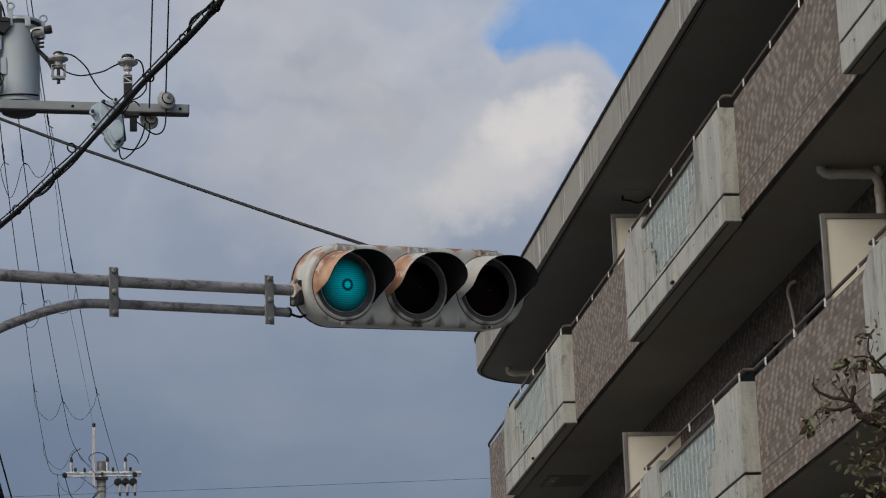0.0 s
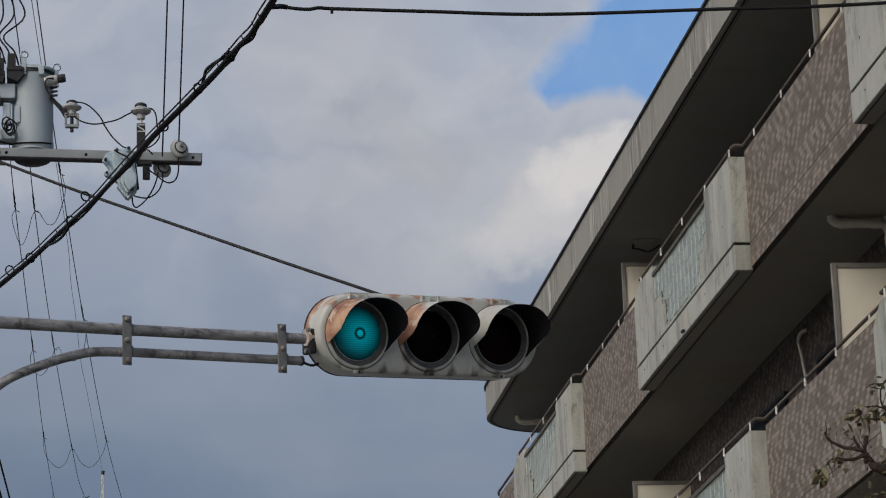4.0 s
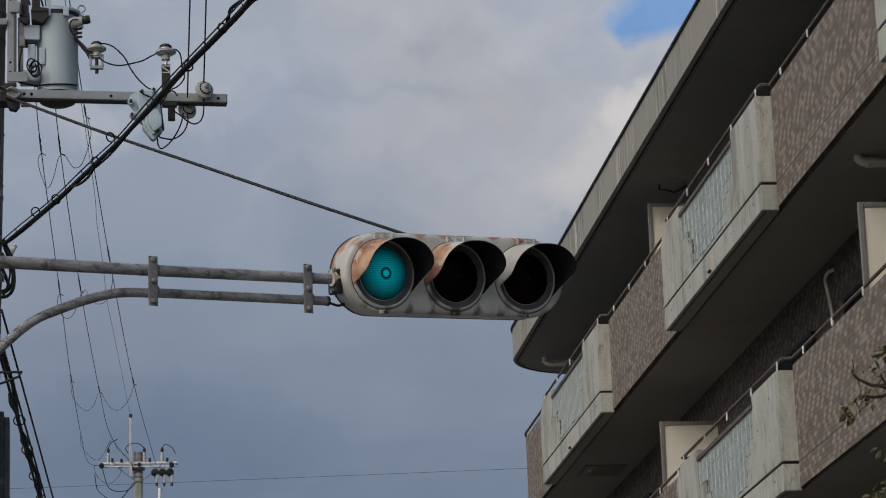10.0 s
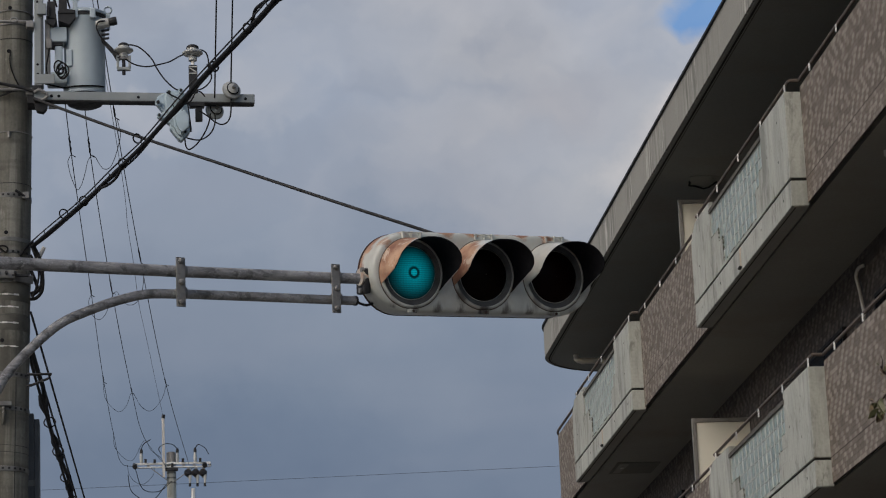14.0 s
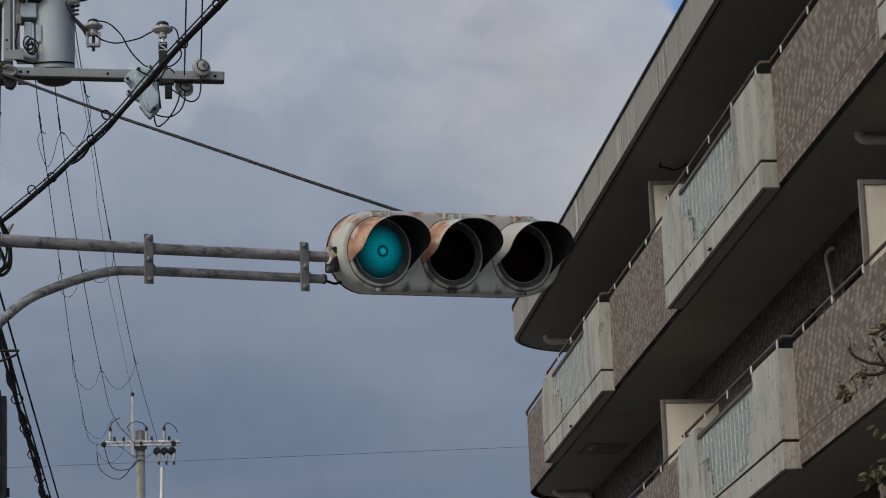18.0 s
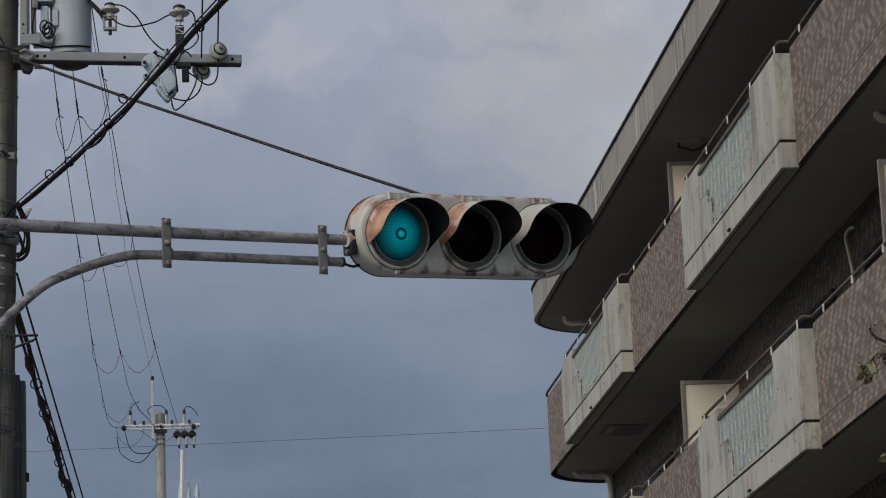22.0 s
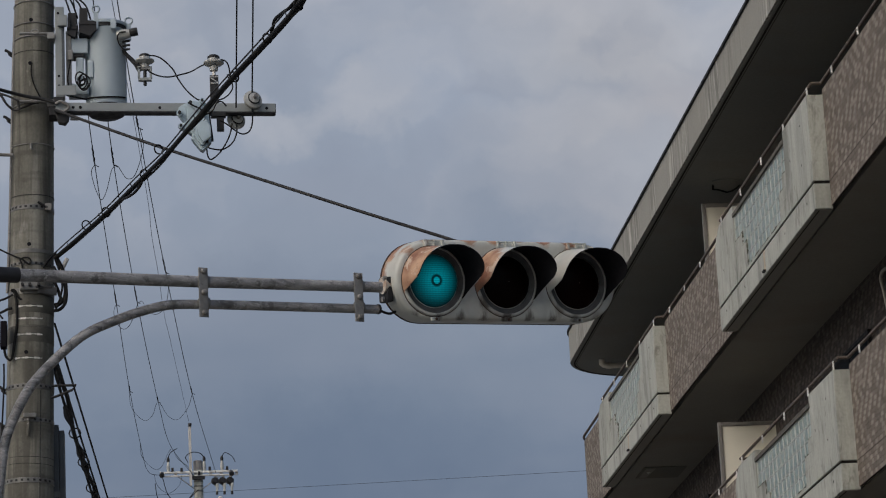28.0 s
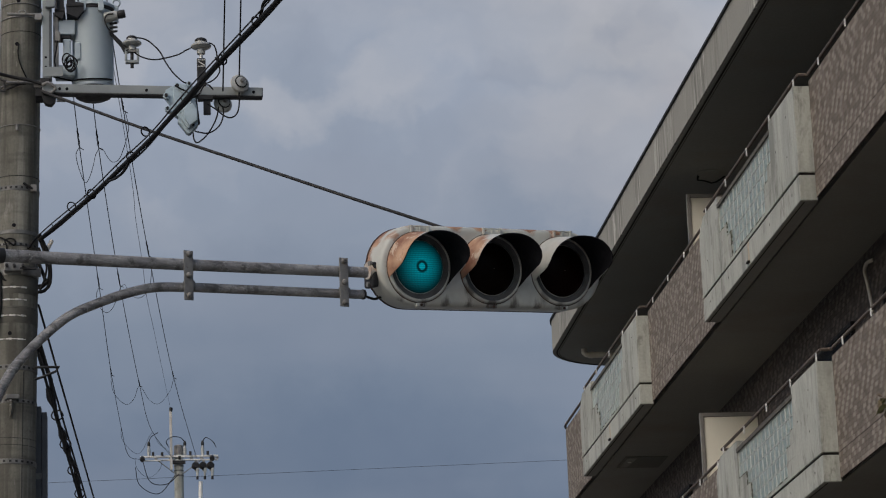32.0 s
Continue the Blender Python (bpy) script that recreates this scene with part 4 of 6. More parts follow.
def build_housing():
    bm = bmesh.new()
    prof = [(0.200, 0.245), (0.222, 0.236), (0.232, 0.216), (0.235, 0.192)]
    rings = [[bm.verts.new(p) for p in stadium(r, y)] for r, y in prof]
    n = len(rings[0])
    for a, b in zip(rings, rings[1:]):
        for k in range(n):
            bm.faces.new((a[k], a[(k + 1) % n], b[(k + 1) % n], b[k]))
    bm.faces.new(rings[0])
    bm.faces.new(rings[-1])
    bmesh.ops.recalc_face_normals(bm, faces=bm.faces[:])
    part("housing", bm, ENAMEL_TOP, signal, "rusting off-white steel housing", smooth=40)
    bm = bmesh.new()
    prof = [(0.237, 0.184), (0.242, 0.172), (0.243, 0.060), (0.242, 0.030), (0.238, 0.012), (0.231, 0.001), (0.221, -0.005), (0.205, -0.006)]
    rings = [[bm.verts.new(p) for p in stadium(r, y)] for r, y in prof]
    for a, b in zip(rings, rings[1:]):
        for k in range(n):
            bm.faces.new((a[k], a[(k + 1) % n], b[(k + 1) % n], b[k]))
    bm.faces.new(rings[0])
    bm.faces.new(rings[-1])
    bmesh.ops.recalc_face_normals(bm, faces=bm.faces[:])
    part("front_cover", bm, ENAMEL, signal, "weathered off-white front cover", smooth=40)


def ring_of(bm, prof, n=36):
    """A ring turned about the lamp's axis (-y is forward) from (radius, forward) pairs, closed."""
    rings = [[bm.verts.new((r * math.cos(a), -f, r * math.sin(a))) for a in (2 * math.pi * k / n for k in range(n))] for r, f in prof]
    for a, b in zip(rings, rings[1:]):
        for k in range(n):
            bm.faces.new((a[k], a[(k + 1) % n], b[(k + 1) % n], b[k]))
    return bm


def build_visor(bm, r=0.190, thick=0.005, n=80):
    """A skewed tunnel hood: longer on the side away from the arm, swept back to nothing at the lower sides; black inside."""
    near = ((0, 0.262), (20, 0.245), (36, 0.232), (53, 0.219), (68, 0.208), (79, 0.196), (87, 0.172), (94, 0.130), (101, 0.075), (108, 0.012), (124, 0.004))
    away = ((0, 0.262), (16, 0.298), (33, 0.318), (51, 0.326), (66, 0.322), (77, 0.303), (86, 0.266), (93, 0.225), (99, 0.183), (107, 0.112), (114, 0.070), (120, 0.052), (124, 0.004))

    def reach(phi):
        a = abs(phi)
        knots = near if phi < 0 else away
        for (p, u), (q, v) in zip(knots, knots[1:]):
            if a <= q:
                return u + (v - u) * (a - p) / (q - p)
        return knots[-1][1]
    span = 124
    grid = {}
    for side, rr in ((0, r), (1, r - thick)):
        for i in range(n + 1):
            phi = -span + 2 * span * i / n
            a = radians(90 - phi)
            for j in range(7):
                f = reach(phi) * j / 6
                rad = rr + max(0.0, 0.021 - 0.11 * f)
                grid[side, i, j] = bm.verts.new((rad * math.cos(a), -f, rad * math.sin(a)))
    for side in (0, 1):
        for i in range(n):
            for j in range(6):
                q = [grid[side, i, j], grid[side, i + 1, j], grid[side, i + 1, j + 1], grid[side, i, j + 1]]
                f = bm.faces.new(q if side else q[::-1])
                f.material_index = side
    for i in range(n):
        f = bm.faces.new((grid[0, i, 6], grid[0, i + 1, 6], grid[1, i + 1, 6], grid[1, i, 6]))
        f.material_index = 0 if abs(i - n / 2) > n * 0.36 else 1
    return bm


def build_lamp(x, lens_mat, visor_mat, lens_label):
    m = Matrix.Translation((x, 0, 0))
    bm = ring_of(bmesh.new(), [(0.210, -0.004), (0.209, 0.012), (0.204, 0.020), (0.197, 0.023), (0.191, 0.020)], 48)
    bm.transform(m)
    part("lamp_rim", bm, ENAMEL, signal, "off-white lamp rim", smooth=50)
    seal = [(x + 0.2115 * math.cos(a), -0.006, 0.2115 * math.sin(a)) for a in (2 * math.pi * k / 48 for k in range(49))]
    part("rim_seal", tubed(seal, 0.0032, 6), RUSTEDGE, signal, "dark rusted seal round the rim", smooth=60)
    bm = ring_of(bmesh.new(), [(0.1905, 0.022), (0.186, 0.018), (0.174, 0.013), (0.165, 0.010), (0.157, 0.004), (0.150, 0.0)], 48)
    bm.transform(m)
    part("baffle", bm, BAFFLE, signal, "dull grey ring round the lens", smooth=50)
    bm = bmesh.new()
    prof = [(0.156 * math.cos(t), 0.008 + 0.040 * math.sin(t)) for t in (math.pi / 2 * i / 10 for i in range(11))]
    ring_of(bm, [(max(r, 0.002), f) for r, f in prof], 48)
    lens = part("lens", bm, lens_mat, signal, lens_label, smooth=180)
    lens.location = (x, 0, 0)
    bm = build_visor(bmesh.new())
    bm.transform(m)
    part("visor", bm, [visor_mat, BLACKIN], signal, "tunnel visor, black inside", smooth=50)
    # hinge frame above, latch below
    hinge = part("hinge", boxed(x - 0.058, x + 0.066, -0.022, -0.004, 0.208, 0.217, bevel=0.003), ENAMEL, signal, "pale hinge frame")
    part("hinge_pin", tubed([(x - 0.062, -0.020, 0.240), (x + 0.070, -0.020, 0.240)], 0.005, 8), ENAMEL, hinge, "", smooth=60)
    for dx in (-0.052, 0.004, 0.060):
        part("hinge_lug", boxed(x + dx - 0.006, x + dx + 0.006, -0.028, 0.014, 0.205, 0.246, bevel=0.002), ENAMEL, hinge, "")
    latch = part("latch", boxed(x - 0.026, x + 0.030, -0.020, 0.010, -0.236, -0.213, bevel=0.004), ENAMEL, signal, "grimy latch plate")
    part("latch_screw", tubed([(x + 0.004, -0.026, -0.225), (x + 0.004, -0.018, -0.225)], 0.008, 8), RUSTEDGE, latch, "")


def build_gasket():
    bm = bmesh.new()
    rings = [[bm.verts.new(p) for p in stadium(rr, y)] for rr, y in ((0.234, 0.194), (0.2445, 0.192), (0.2445, 0.182), (0.234, 0.180))]
    n = len(rings[0])
    for a, c in zip(rings, rings[1:]):
        for k in range(n):
            bm.faces.new((a[k], a[(k + 1) % n], c[(k + 1) % n], c[k]))
    bmesh.ops.recalc_face_normals(bm, faces=bm.faces[:])
    part("gasket", bm, RUSTEDGE, signal, "dark rusted seam", smooth=40)


build_housing()
build_gasket()
build_lamp(-SPAN, LENS_GO, ENAMEL_HALF, "lit blue-green lens with fine ribs")
build_lamp(0.0, LENS_WAIT, ENAMEL_HALF, "dark unlit amber lens")
build_lamp(SPAN, LENS_STOP, ENAMEL, "dark unlit red lens")


def build_signal_joint():
    x = -HALF_BODY - 0.245
    part("joint_plate", boxed(x - 0.022, x + 0.020, 0.05, 0.17, -0.12, 0.03, bevel=0.014), CAP, signal, "dark joint at the end of the arm")
    part("joint_hub", tubed([(x - 0.03, 0.10, -0.02), (x + 0.02, 0.10, -0.02)], 0.052, 14), ENAMEL_TOP, signal, smooth=50)
    part("joint_bolt", tubed([(x - 0.035, 0.07, 0.02), (x - 0.018, 0.07, 0.02)], 0.016, 6), GALV, signal)
    part("joint_bolt", tubed([(x - 0.035, 0.10, -0.10), (x - 0.018, 0.10, -0.10)], 0.016, 6), GALV, signal)


build_signal_joint()

mast = thing("signal_mast", pose(-1.02, 15.66, 0), "dull galvanised traffic light mast with a braced double arm", "signal mast")


def build_mast():
    part("post", turned(bmesh.new(), [(0.10, 0.0), (0.10, 1.0), (0.083, 1.02), (0.080, 6.1), (0.084, 6.11), (0.02, 6.15)], 24), PIPE, mast, "galvanised steel post", smooth=40)
    up = [(-1.022, 15.660, 5.746), (-0.790, 15.766, 5.762), (0.321, 16.296, 5.829), (1.226, 16.696, 5.882), (1.362, 16.755, 5.890)]
    part("upper_arm", tubed(up, [0.036, 0.036, 0.033, 0.032, 0.032], 16), PIPE, mast, "", True, 60)
    part("arm_sleeve", tubed([(-1.022, 15.660, 5.746), (-0.696, 15.810, 5.767)], 0.043, 14), CAP, mast, "dark arm sleeve", True, 60)
    low = [(1.343, 16.785, 5.765), (1.223, 16.731, 5.758), (0.440, 16.390, 5.716), (0.318, 16.334, 5.707), (0.126, 16.246, 5.687), (-0.039, 16.170, 5.633), (-0.191, 16.100, 5.563), (-0.351, 16.020, 5.471), (-0.503, 15.950, 5.324), (-0.633, 15.880, 5.164), (-0.711, 15.830, 5.014), (-0.775, 15.800, 4.836), (-0.802, 15.770, 4.624), (-0.845, 15.745, 4.38), (-0.93, 15.70, 4.10), (-1.00, 15.67, 3.98)]
    part("brace", tubed(spline(low, 4), 0.027, 14), PIPE, mast, "curved brace under the arm", True, 60)
    part("brace_cap", tubed([(1.337, 16.783, 5.765), (1.350, 16.790, 5.766)], 0.0295, 14), CAP, mast, "", True, 60)
    for x, y, zt, zb, za, zl in ((0.322, 16.296, 5.889, 5.623, 5.829, 5.707), (1.227, 16.696, 5.941, 5.671, 5.882, 5.758)):
        clamp = part("clamp", boxed(-0.028, 0.028, -0.053, -0.043, zb - 0.01, zt + 0.012, bevel=0.003, m=pose(x - 0.022, y, 0, 0, 0, 23.5)), GALV, mast, "bolted flat-bar clamp", True)
        for zz in (zt - 0.010, (zt + zb) / 2, zb + 0.016):
            part("bolt", turned(bmesh.new(), [(0.017, -0.01), (0.017, 0.002), (0.012, 0.010), (0.004, 0.012)], 12, pose(0, -0.062, zz, 90, 0, 0)), GALV, clamp, "", False).matrix_basis = mast.matrix_basis.inverted() @ pose(x - 0.022, y, 0, 0, 0, 23.5)
        for zz, rs in ((za, 0.037), (zl, 0.032)):
            part("saddle", tubed([(-0.026, 0, 0), (0.026, 0, 0)], rs, 14), GALV, clamp, "", False, 60).matrix_basis = mast.matrix_basis.inverted() @ pose(x, y, zz, 0, -3.9, 23.5)
    end = signal.matrix_basis
    feed = spline([(1.346, 16.790, 5.765), (1.376, 16.840, 5.762), (1.423, 16.930, 5.773), end @ Vector((-0.655, 0.16, -0.165)), end @ Vector((-0.60, 0.17, -0.15))], 5)
    part("feed_cable", tubed(feed, 0.008, 8), RUBBER, mast, "black feed cable", True, 60)


build_mast()

# ---- utility pole ----
LEAN = 1.25
pole = thing("utility_pole", pose(-0.939, 19.9, 0, 0, LEAN, 0), "weathered concrete utility pole with steel bands", "utility pole")


def at_pole(x, y, z):
    """World point into the leaning pole's own space."""
    return pole.matrix_basis.inverted() @ Vector((x, y, z))


def pole_radius(z):
    return 0.1655 - (z - 5.3) * 0.0080


def build_pole():
    zs = [0, 4, 5.3, 6.0, 7.0, 8.0, 9.0, 11.0, 12.9]
    part("shaft", turned(bmesh.new(), [(pole_radius(z), z) for z in zs], 32), POLE, pole, "", smooth=50)
    for z, h, slots in ((7.291, 0.038, 1), (6.977, 0.030, 0), (6.888, 0.024, 1), (6.693, 0.046, 0), (6.029, 0.036, 1), (5.795, 0.030, 1), (5.382, 0.036, 1)):
        r = pole_radius(z) + 0.004
        band = part("band", turned(bmesh.new(), [(r - 0.006, z - h / 2), (r, z - h / 2 + 0.002), (r, z + h / 2 - 0.002), (r - 0.006, z + h / 2)], 32), BAND, pole, "steel band", smooth=40)
        if z > 7.2:
            part("buckle", boxed(r * 0.62, r * 0.62 + 0.045, -r * 0.78 - 0.018, -r * 0.78 + 0.01, z - 0.022, z + 0.026, bevel=0.005), GALV, band)
            part("buckle_bolt", tubed([(r * 0.30, -r * 1.0, z + 0.030), (r * 0.72, -r * 0.86, z - 0.006)], 0.009, 8), CAP, band)
        if slots:
            for i in range(10):
                a = radians(200 + i * 14)
                part("slot", boxed(-0.008, 0.008, -0.0015, 0.0015, -0.007, 0.007, m=pose((r + 0.001) * math.cos(a), (r + 0.001) * math.sin(a), z, 0, 0, math.degrees(a) + 90)), CAP, band)
    for z0, z1 in ((6.541, 6.669), (6.336, 6.454)):
        part("wrap", turned(bmesh.new(), [(pole_radius(z0) + 0.0005, z0), (pole_radius(z0) + 0.002, z0 + 0.003), (pole_radius(z1) + 0.002, z1 - 0.003), (pole_radius(z1) + 0.0005, z1)], 32), WRAP, pole, "dark weathered sheet wrapped round the shaft", smooth=40)
    for z in (6.585, 6.498, 6.387, 6.222):
        r = pole_radius(z) + 0.004
        bm = bmesh.new()
        pts = [(r * math.cos(a), r * math.sin(a)) for a in (radians(232 + 7 * i) for i in range(11))]
        for (xa, ya), (xb, yb) in zip(pts, pts[1:]):
            q = 0.0045 + 0.0025 * math.sin(xa * 90 + z * 30)
            bm.faces.new([bm.verts.new(p) for p in ((xa, ya, z - q), (xb, yb, z - q), (xb, yb, z + q), (xa, ya, z + q))])
        bmesh.ops.solidify(bm, geom=bm.faces[:], thickness=0.002)
        part("stripe", bm, STRIPE, pole, "worn white stripe")
    for z, a in ((8.65, 264), (8.33, 263), (7.021, 266), (6.261, 262)):
        r = pole_radius(z)
        a = radians(a)
        part("plug_hole", tubed([((r - 0.004) * math.cos(a), (r - 0.004) * math.sin(a), z), ((r + 0.003) * math.cos(a), (r + 0.003) * math.sin(a), z)], 0.014, 10), BLACKIN, pole)
    for z in (8.462, 7.974, 6.05, 5.80):
        r = pole_radius(z)
        part("step_bolt", tubed([(-r * 0.95, 0, z - 0.02), (-r - 0.020, 0, z - 0.014), (-r - 0.045, 0, z + 0.004), (-r - 0.060, 0, z + 0.010)], 0.010, 8), CAP, pole)
        part("step_hook", tubed([(-r - 0.036, 0, z), (-r - 0.030, 0, z - 0.024), (-r + 0.01, 0, z - 0.05)], 0.008, 8), CAP, pole)
    for z in (7.740, 5.8):
        r = pole_radius(z)
        part("strap_pin", tubed([(-0.004, -r * 0.9, z), (-0.004, -r - 0.02, z - 0.006), (-0.002, -r - 0.024, z - 0.045)], 0.010, 8), GALV, pole)
    part("hanging_strap", tubed([at_pole(*p) for p in ((-0.817, 19.720, 5.782), (-0.813, 19.716, 5.754), (-0.817, 19.718, 5.716), (-0.822, 19.721, 5.678))], [0.014, 0.012, 0.011, 0.006], 6), WRAP, pole, "loose end of an old strap")
    part("strap_buckle", boxed(-0.045, 0.045, -0.014, 0.014, -0.016, 0.016, bevel=0.006, m=Matrix.Translation(at_pole(-0.805, 19.718, 5.816))), BAND, pole, "bulky strap buckle")
    part("seam", tubed([(pole_radius(5.0) * math.cos(radians(298)), pole_radius(5.0) * math.sin(radians(298)), 5.0), (pole_radius(6.0) * math.cos(radians(298)), pole_radius(6.0) * math.sin(radians(298)), 6.0)], 0.003, 6), STRAND, pole)
    part("riser_conduit", tubed([at_pole(*p) for p in ((-0.791, 19.860, 10.176), (-0.877, 19.860, 8.717), (-0.892, 19.860, 8.474), (-0.907, 19.860, 7.975), (-0.929, 19.860, 7.280), (-0.945, 19.860, 6.877), (-0.954, 19.860, 6.705))], 0.010, 8), GALV, pole, "thin conduit up the shaft", smooth=60)


build_pole()


def build_pole_fittings():
    """Straps, hooks and loops of cable round the shaft."""
    for a, b, eye in (((-0.842, 19.700, 8.527), (-0.604, 19.700, 8.521), (-0.737, 19.690, 8.534)), ((-0.848, 19.700, 8.027), (-0.611, 19.700, 8.029), (-0.743, 19.690, 8.039))):
        rod = part("strap_rod", tubed([at_pole(*a), at_pole(*b)], 0.011, 8), GALV, pole)
        ring = [(eye[0] + 0.024 * math.cos(k * 0.6), eye[1], eye[2] + 0.016 * math.sin(k * 0.6)) for k in range(12)]
        part("strap_eye", tubed([at_pole(*p) for p in ring], 0.006, 6), GALV, rod)
        part("strap_block", boxed(-0.026, 0.026, -0.03, 0.03, -0.022, 0.022, bevel=0.006, m=Matrix.Translation(at_pole(b[0] - 0.02, b[1] - 0.03, b[2] - 0.035))), GALV, rod, "worn clamp block")
    for z, thick, skew in ((8.787, 0.0055, 0.5), (8.627, 0.0055, 0.5), (8.526, 0.0060, 0.9), (8.422, 0.0030, 0.5), (8.040, 0.0060, 1.0), (7.744, 0.0045, 0.5), (7.377, 0.0030, 0.3), (6.443, 0.0020, 0.3), (5.544, 0.0020, 0.3), (5.497, 0.0020, 0.3)):
        rr = pole_radius(z) + thick * 0.6
        ring = [(rr * math.cos(a), rr * math.sin(a), z + 0.012 * skew * math.sin(a * 1.0 + z)) for a in (2 * math.pi * k / 28 for k in range(29))]
        part("tie_wire", tubed(ring, thick * 0.8, 6), GALV if thick > 0.004 else STRAND, pole)
    bracket = part("arm_bracket", boxed(-0.07, 0.06, -0.20, -0.13, -0.022, 0.040, bevel=0.008, m=Matrix.Translation((0, 0, 6.709))), BAND, pole, "bolted clamp bracket")
    part("clamp_wing", boxed(0.0, 0.15, -0.012, 0.0, -0.030, 0.028, bevel=0.003, m=pose(0.045, -0.172, 6.700, 0, 0, 32)), BAND, bracket)
    part("clamp_plate", boxed(-0.012, 0.10, -0.205, -0.18, -0.010, 0.004, bevel=0.002, m=Matrix.Translation((0.05, 0, 6.709))), CAP, bracket)
    for x in (-0.05, 0.0, 0.06):
        part("clamp_bolt", tubed([(x, -0.235, 6.719), (x, -0.2, 6.719)], 0.011, 6), CAP, bracket)
    loops = (((-0.629, 19.80, 6.95), (-0.596, 19.80, 6.857), (-0.559, 19.80, 6.736), (-0.568, 19.80, 6.637), (-0.63, 19.80, 6.578)),
             ((-0.621, 19.78, 6.95), (-0.569, 19.78, 6.831), (-0.551, 19.78, 6.711), (-0.557, 19.78, 6.611), (-0.596, 19.78, 6.561), (-0.64, 19.78, 6.553)),
             ((-0.635, 19.82, 6.775), (-0.599, 19.82, 6.682), (-0.588, 19.82, 6.622), (-0.635, 19.82, 6.603)),
             ((-0.63, 19.76, 6.86), (-0.58, 19.76, 6.75), (-0.585, 19.76, 6.66), (-0.62, 19.76, 6.56)),
             )
    for i, pts in enumerate(loops):
        part("cable_loop", tubed([at_pole(*p) for p in spline(pts, 6)], 0.012 if i < 3 else 0.007, 8), RUBBER, pole, "black loop of cable", smooth=70)
    for pts, rad in ((((-0.977, 19.760, 6.186), (-0.976, 19.760, 6.100), (-0.979, 19.760, 5.998), (-0.985, 19.760, 5.885), (-0.992, 19.760, 5.765), (-0.997, 19.760, 5.672)), 0.006), (((-0.972, 19.760, 6.296), (-0.965, 19.760, 6.244), (-0.939, 19.760, 6.212), (-0.919, 19.760, 6.235), (-0.903, 19.760, 6.333), (-0.887, 19.760, 6.451), (-0.886, 19.760, 6.550), (-0.889, 19.760, 6.630), (-0.907, 19.760, 6.698), (-0.922, 19.760, 6.690)), 0.009), (((-0.922, 19.760, 6.702), (-0.896, 19.760, 6.694), (-0.866, 19.760, 6.641), (-0.831, 19.760, 6.636), (-0.834, 19.760, 6.708), (-0.837, 19.760, 6.768)), 0.008),
                     (((-1.049, 19.820, 7.033), (-1.003, 19.820, 7.008), (-0.948, 19.790, 6.970), (-0.893, 19.766, 6.939), (-0.846, 19.741, 6.911), (-0.800, 19.732, 6.875), (-0.785, 19.732, 6.891), (-0.796, 19.732, 6.915), (-0.831, 19.736, 6.921), (-0.858, 19.745, 6.908), (-0.847, 19.740, 6.875), (-0.840, 19.737, 6.802), (-0.837, 19.735, 6.729)), 0.006),
                     (((-1.029, 19.820, 6.625), (-0.999, 19.820, 6.644), (-0.966, 19.790, 6.647), (-0.936, 19.790, 6.662), (-0.912, 19.774, 6.670)), 0.008),
                     (((-1.037, 19.820, 6.573), (-1.007, 19.820, 6.556), (-0.975, 19.790, 6.560), (-0.944, 19.790, 6.575), (-0.921, 19.779, 6.576)), 0.009),
                     (((-1.014, 19.820, 6.628), (-1.022, 19.820, 6.597), (-1.007, 19.820, 6.549), (-0.983, 19.790, 6.509)), 0.006),
                     (((-0.620, 19.860, 6.985), (-0.664, 19.779, 6.916), (-0.702, 19.749, 6.853)), 0.008)):
        part("drop_lead", tubed([at_pole(*p) for p in spline(pts, 5)], rad, 8), RUBBER, pole, "black lead beside the shaft", smooth=70)
    part("cable_plug", tubed([at_pole(-0.58, 19.80, 6.84), at_pole(-0.541, 19.80, 6.924)], 0.014, 10), PALEPIPE, pole)
    part("side_rod", tubed([at_pole(-1.10, 19.80, 7.685), at_pole(-0.90, 19.80, 7.673)], 0.012, 8), GALV, pole)
    part("terminal_box", boxed(-0.022, 0.022, -0.05, 0.05, -0.090, 0.090, bevel=0.006, m=Matrix.Translation(at_pole(-0.974, 19.740, 6.380))), BLACKIN, pole, "black terminal box")
    tri = ((-0.66, 19.75, 6.022), (-0.492, 19.75, 6.022), (-0.52, 19.75, 5.99), (-0.626, 19.75, 5.948), (-0.66, 19.75, 5.94))
    part("cable_bracket", tubed([at_pole(*p) for p in tri], 0.009, 8), CAP, pole)
    loose = spline(((-0.761, 19.748, 8.326), (-0.768, 19.747, 8.273), (-0.762, 19.747, 8.210), (-0.740, 19.749, 8.144), (-0.714, 19.757, 8.089), (-0.699, 19.764, 8.054)), 5)
    part("bond_wire", tubed([at_pole(*p) for p in loose], 0.005, 6), RUBBER, pole)
    for pts in (((-0.985, 19.820, 8.125), (-0.964, 19.790, 8.078), (-0.937, 19.790, 8.036), (-0.899, 19.796, 8.004), (-0.855, 19.756, 7.986), (-0.858, 19.759, 8.016), (-0.862, 19.763, 8.054)),
                ((-0.985, 19.820, 8.129), (-0.937, 19.790, 8.102), (-0.857, 19.748, 8.054), (-0.779, 19.724, 8.028), (-0.717, 19.731, 8.029)),
                ((-0.867, 19.765, 7.993), (-0.811, 19.738, 8.004), (-0.756, 19.734, 8.026), (-0.717, 19.741, 8.032))):
        part("stay_grip", tubed([at_pole(*p) for p in spline(pts, 5)], 0.0085, 6), STRAND, pole, smooth=70)


build_pole_fittings()


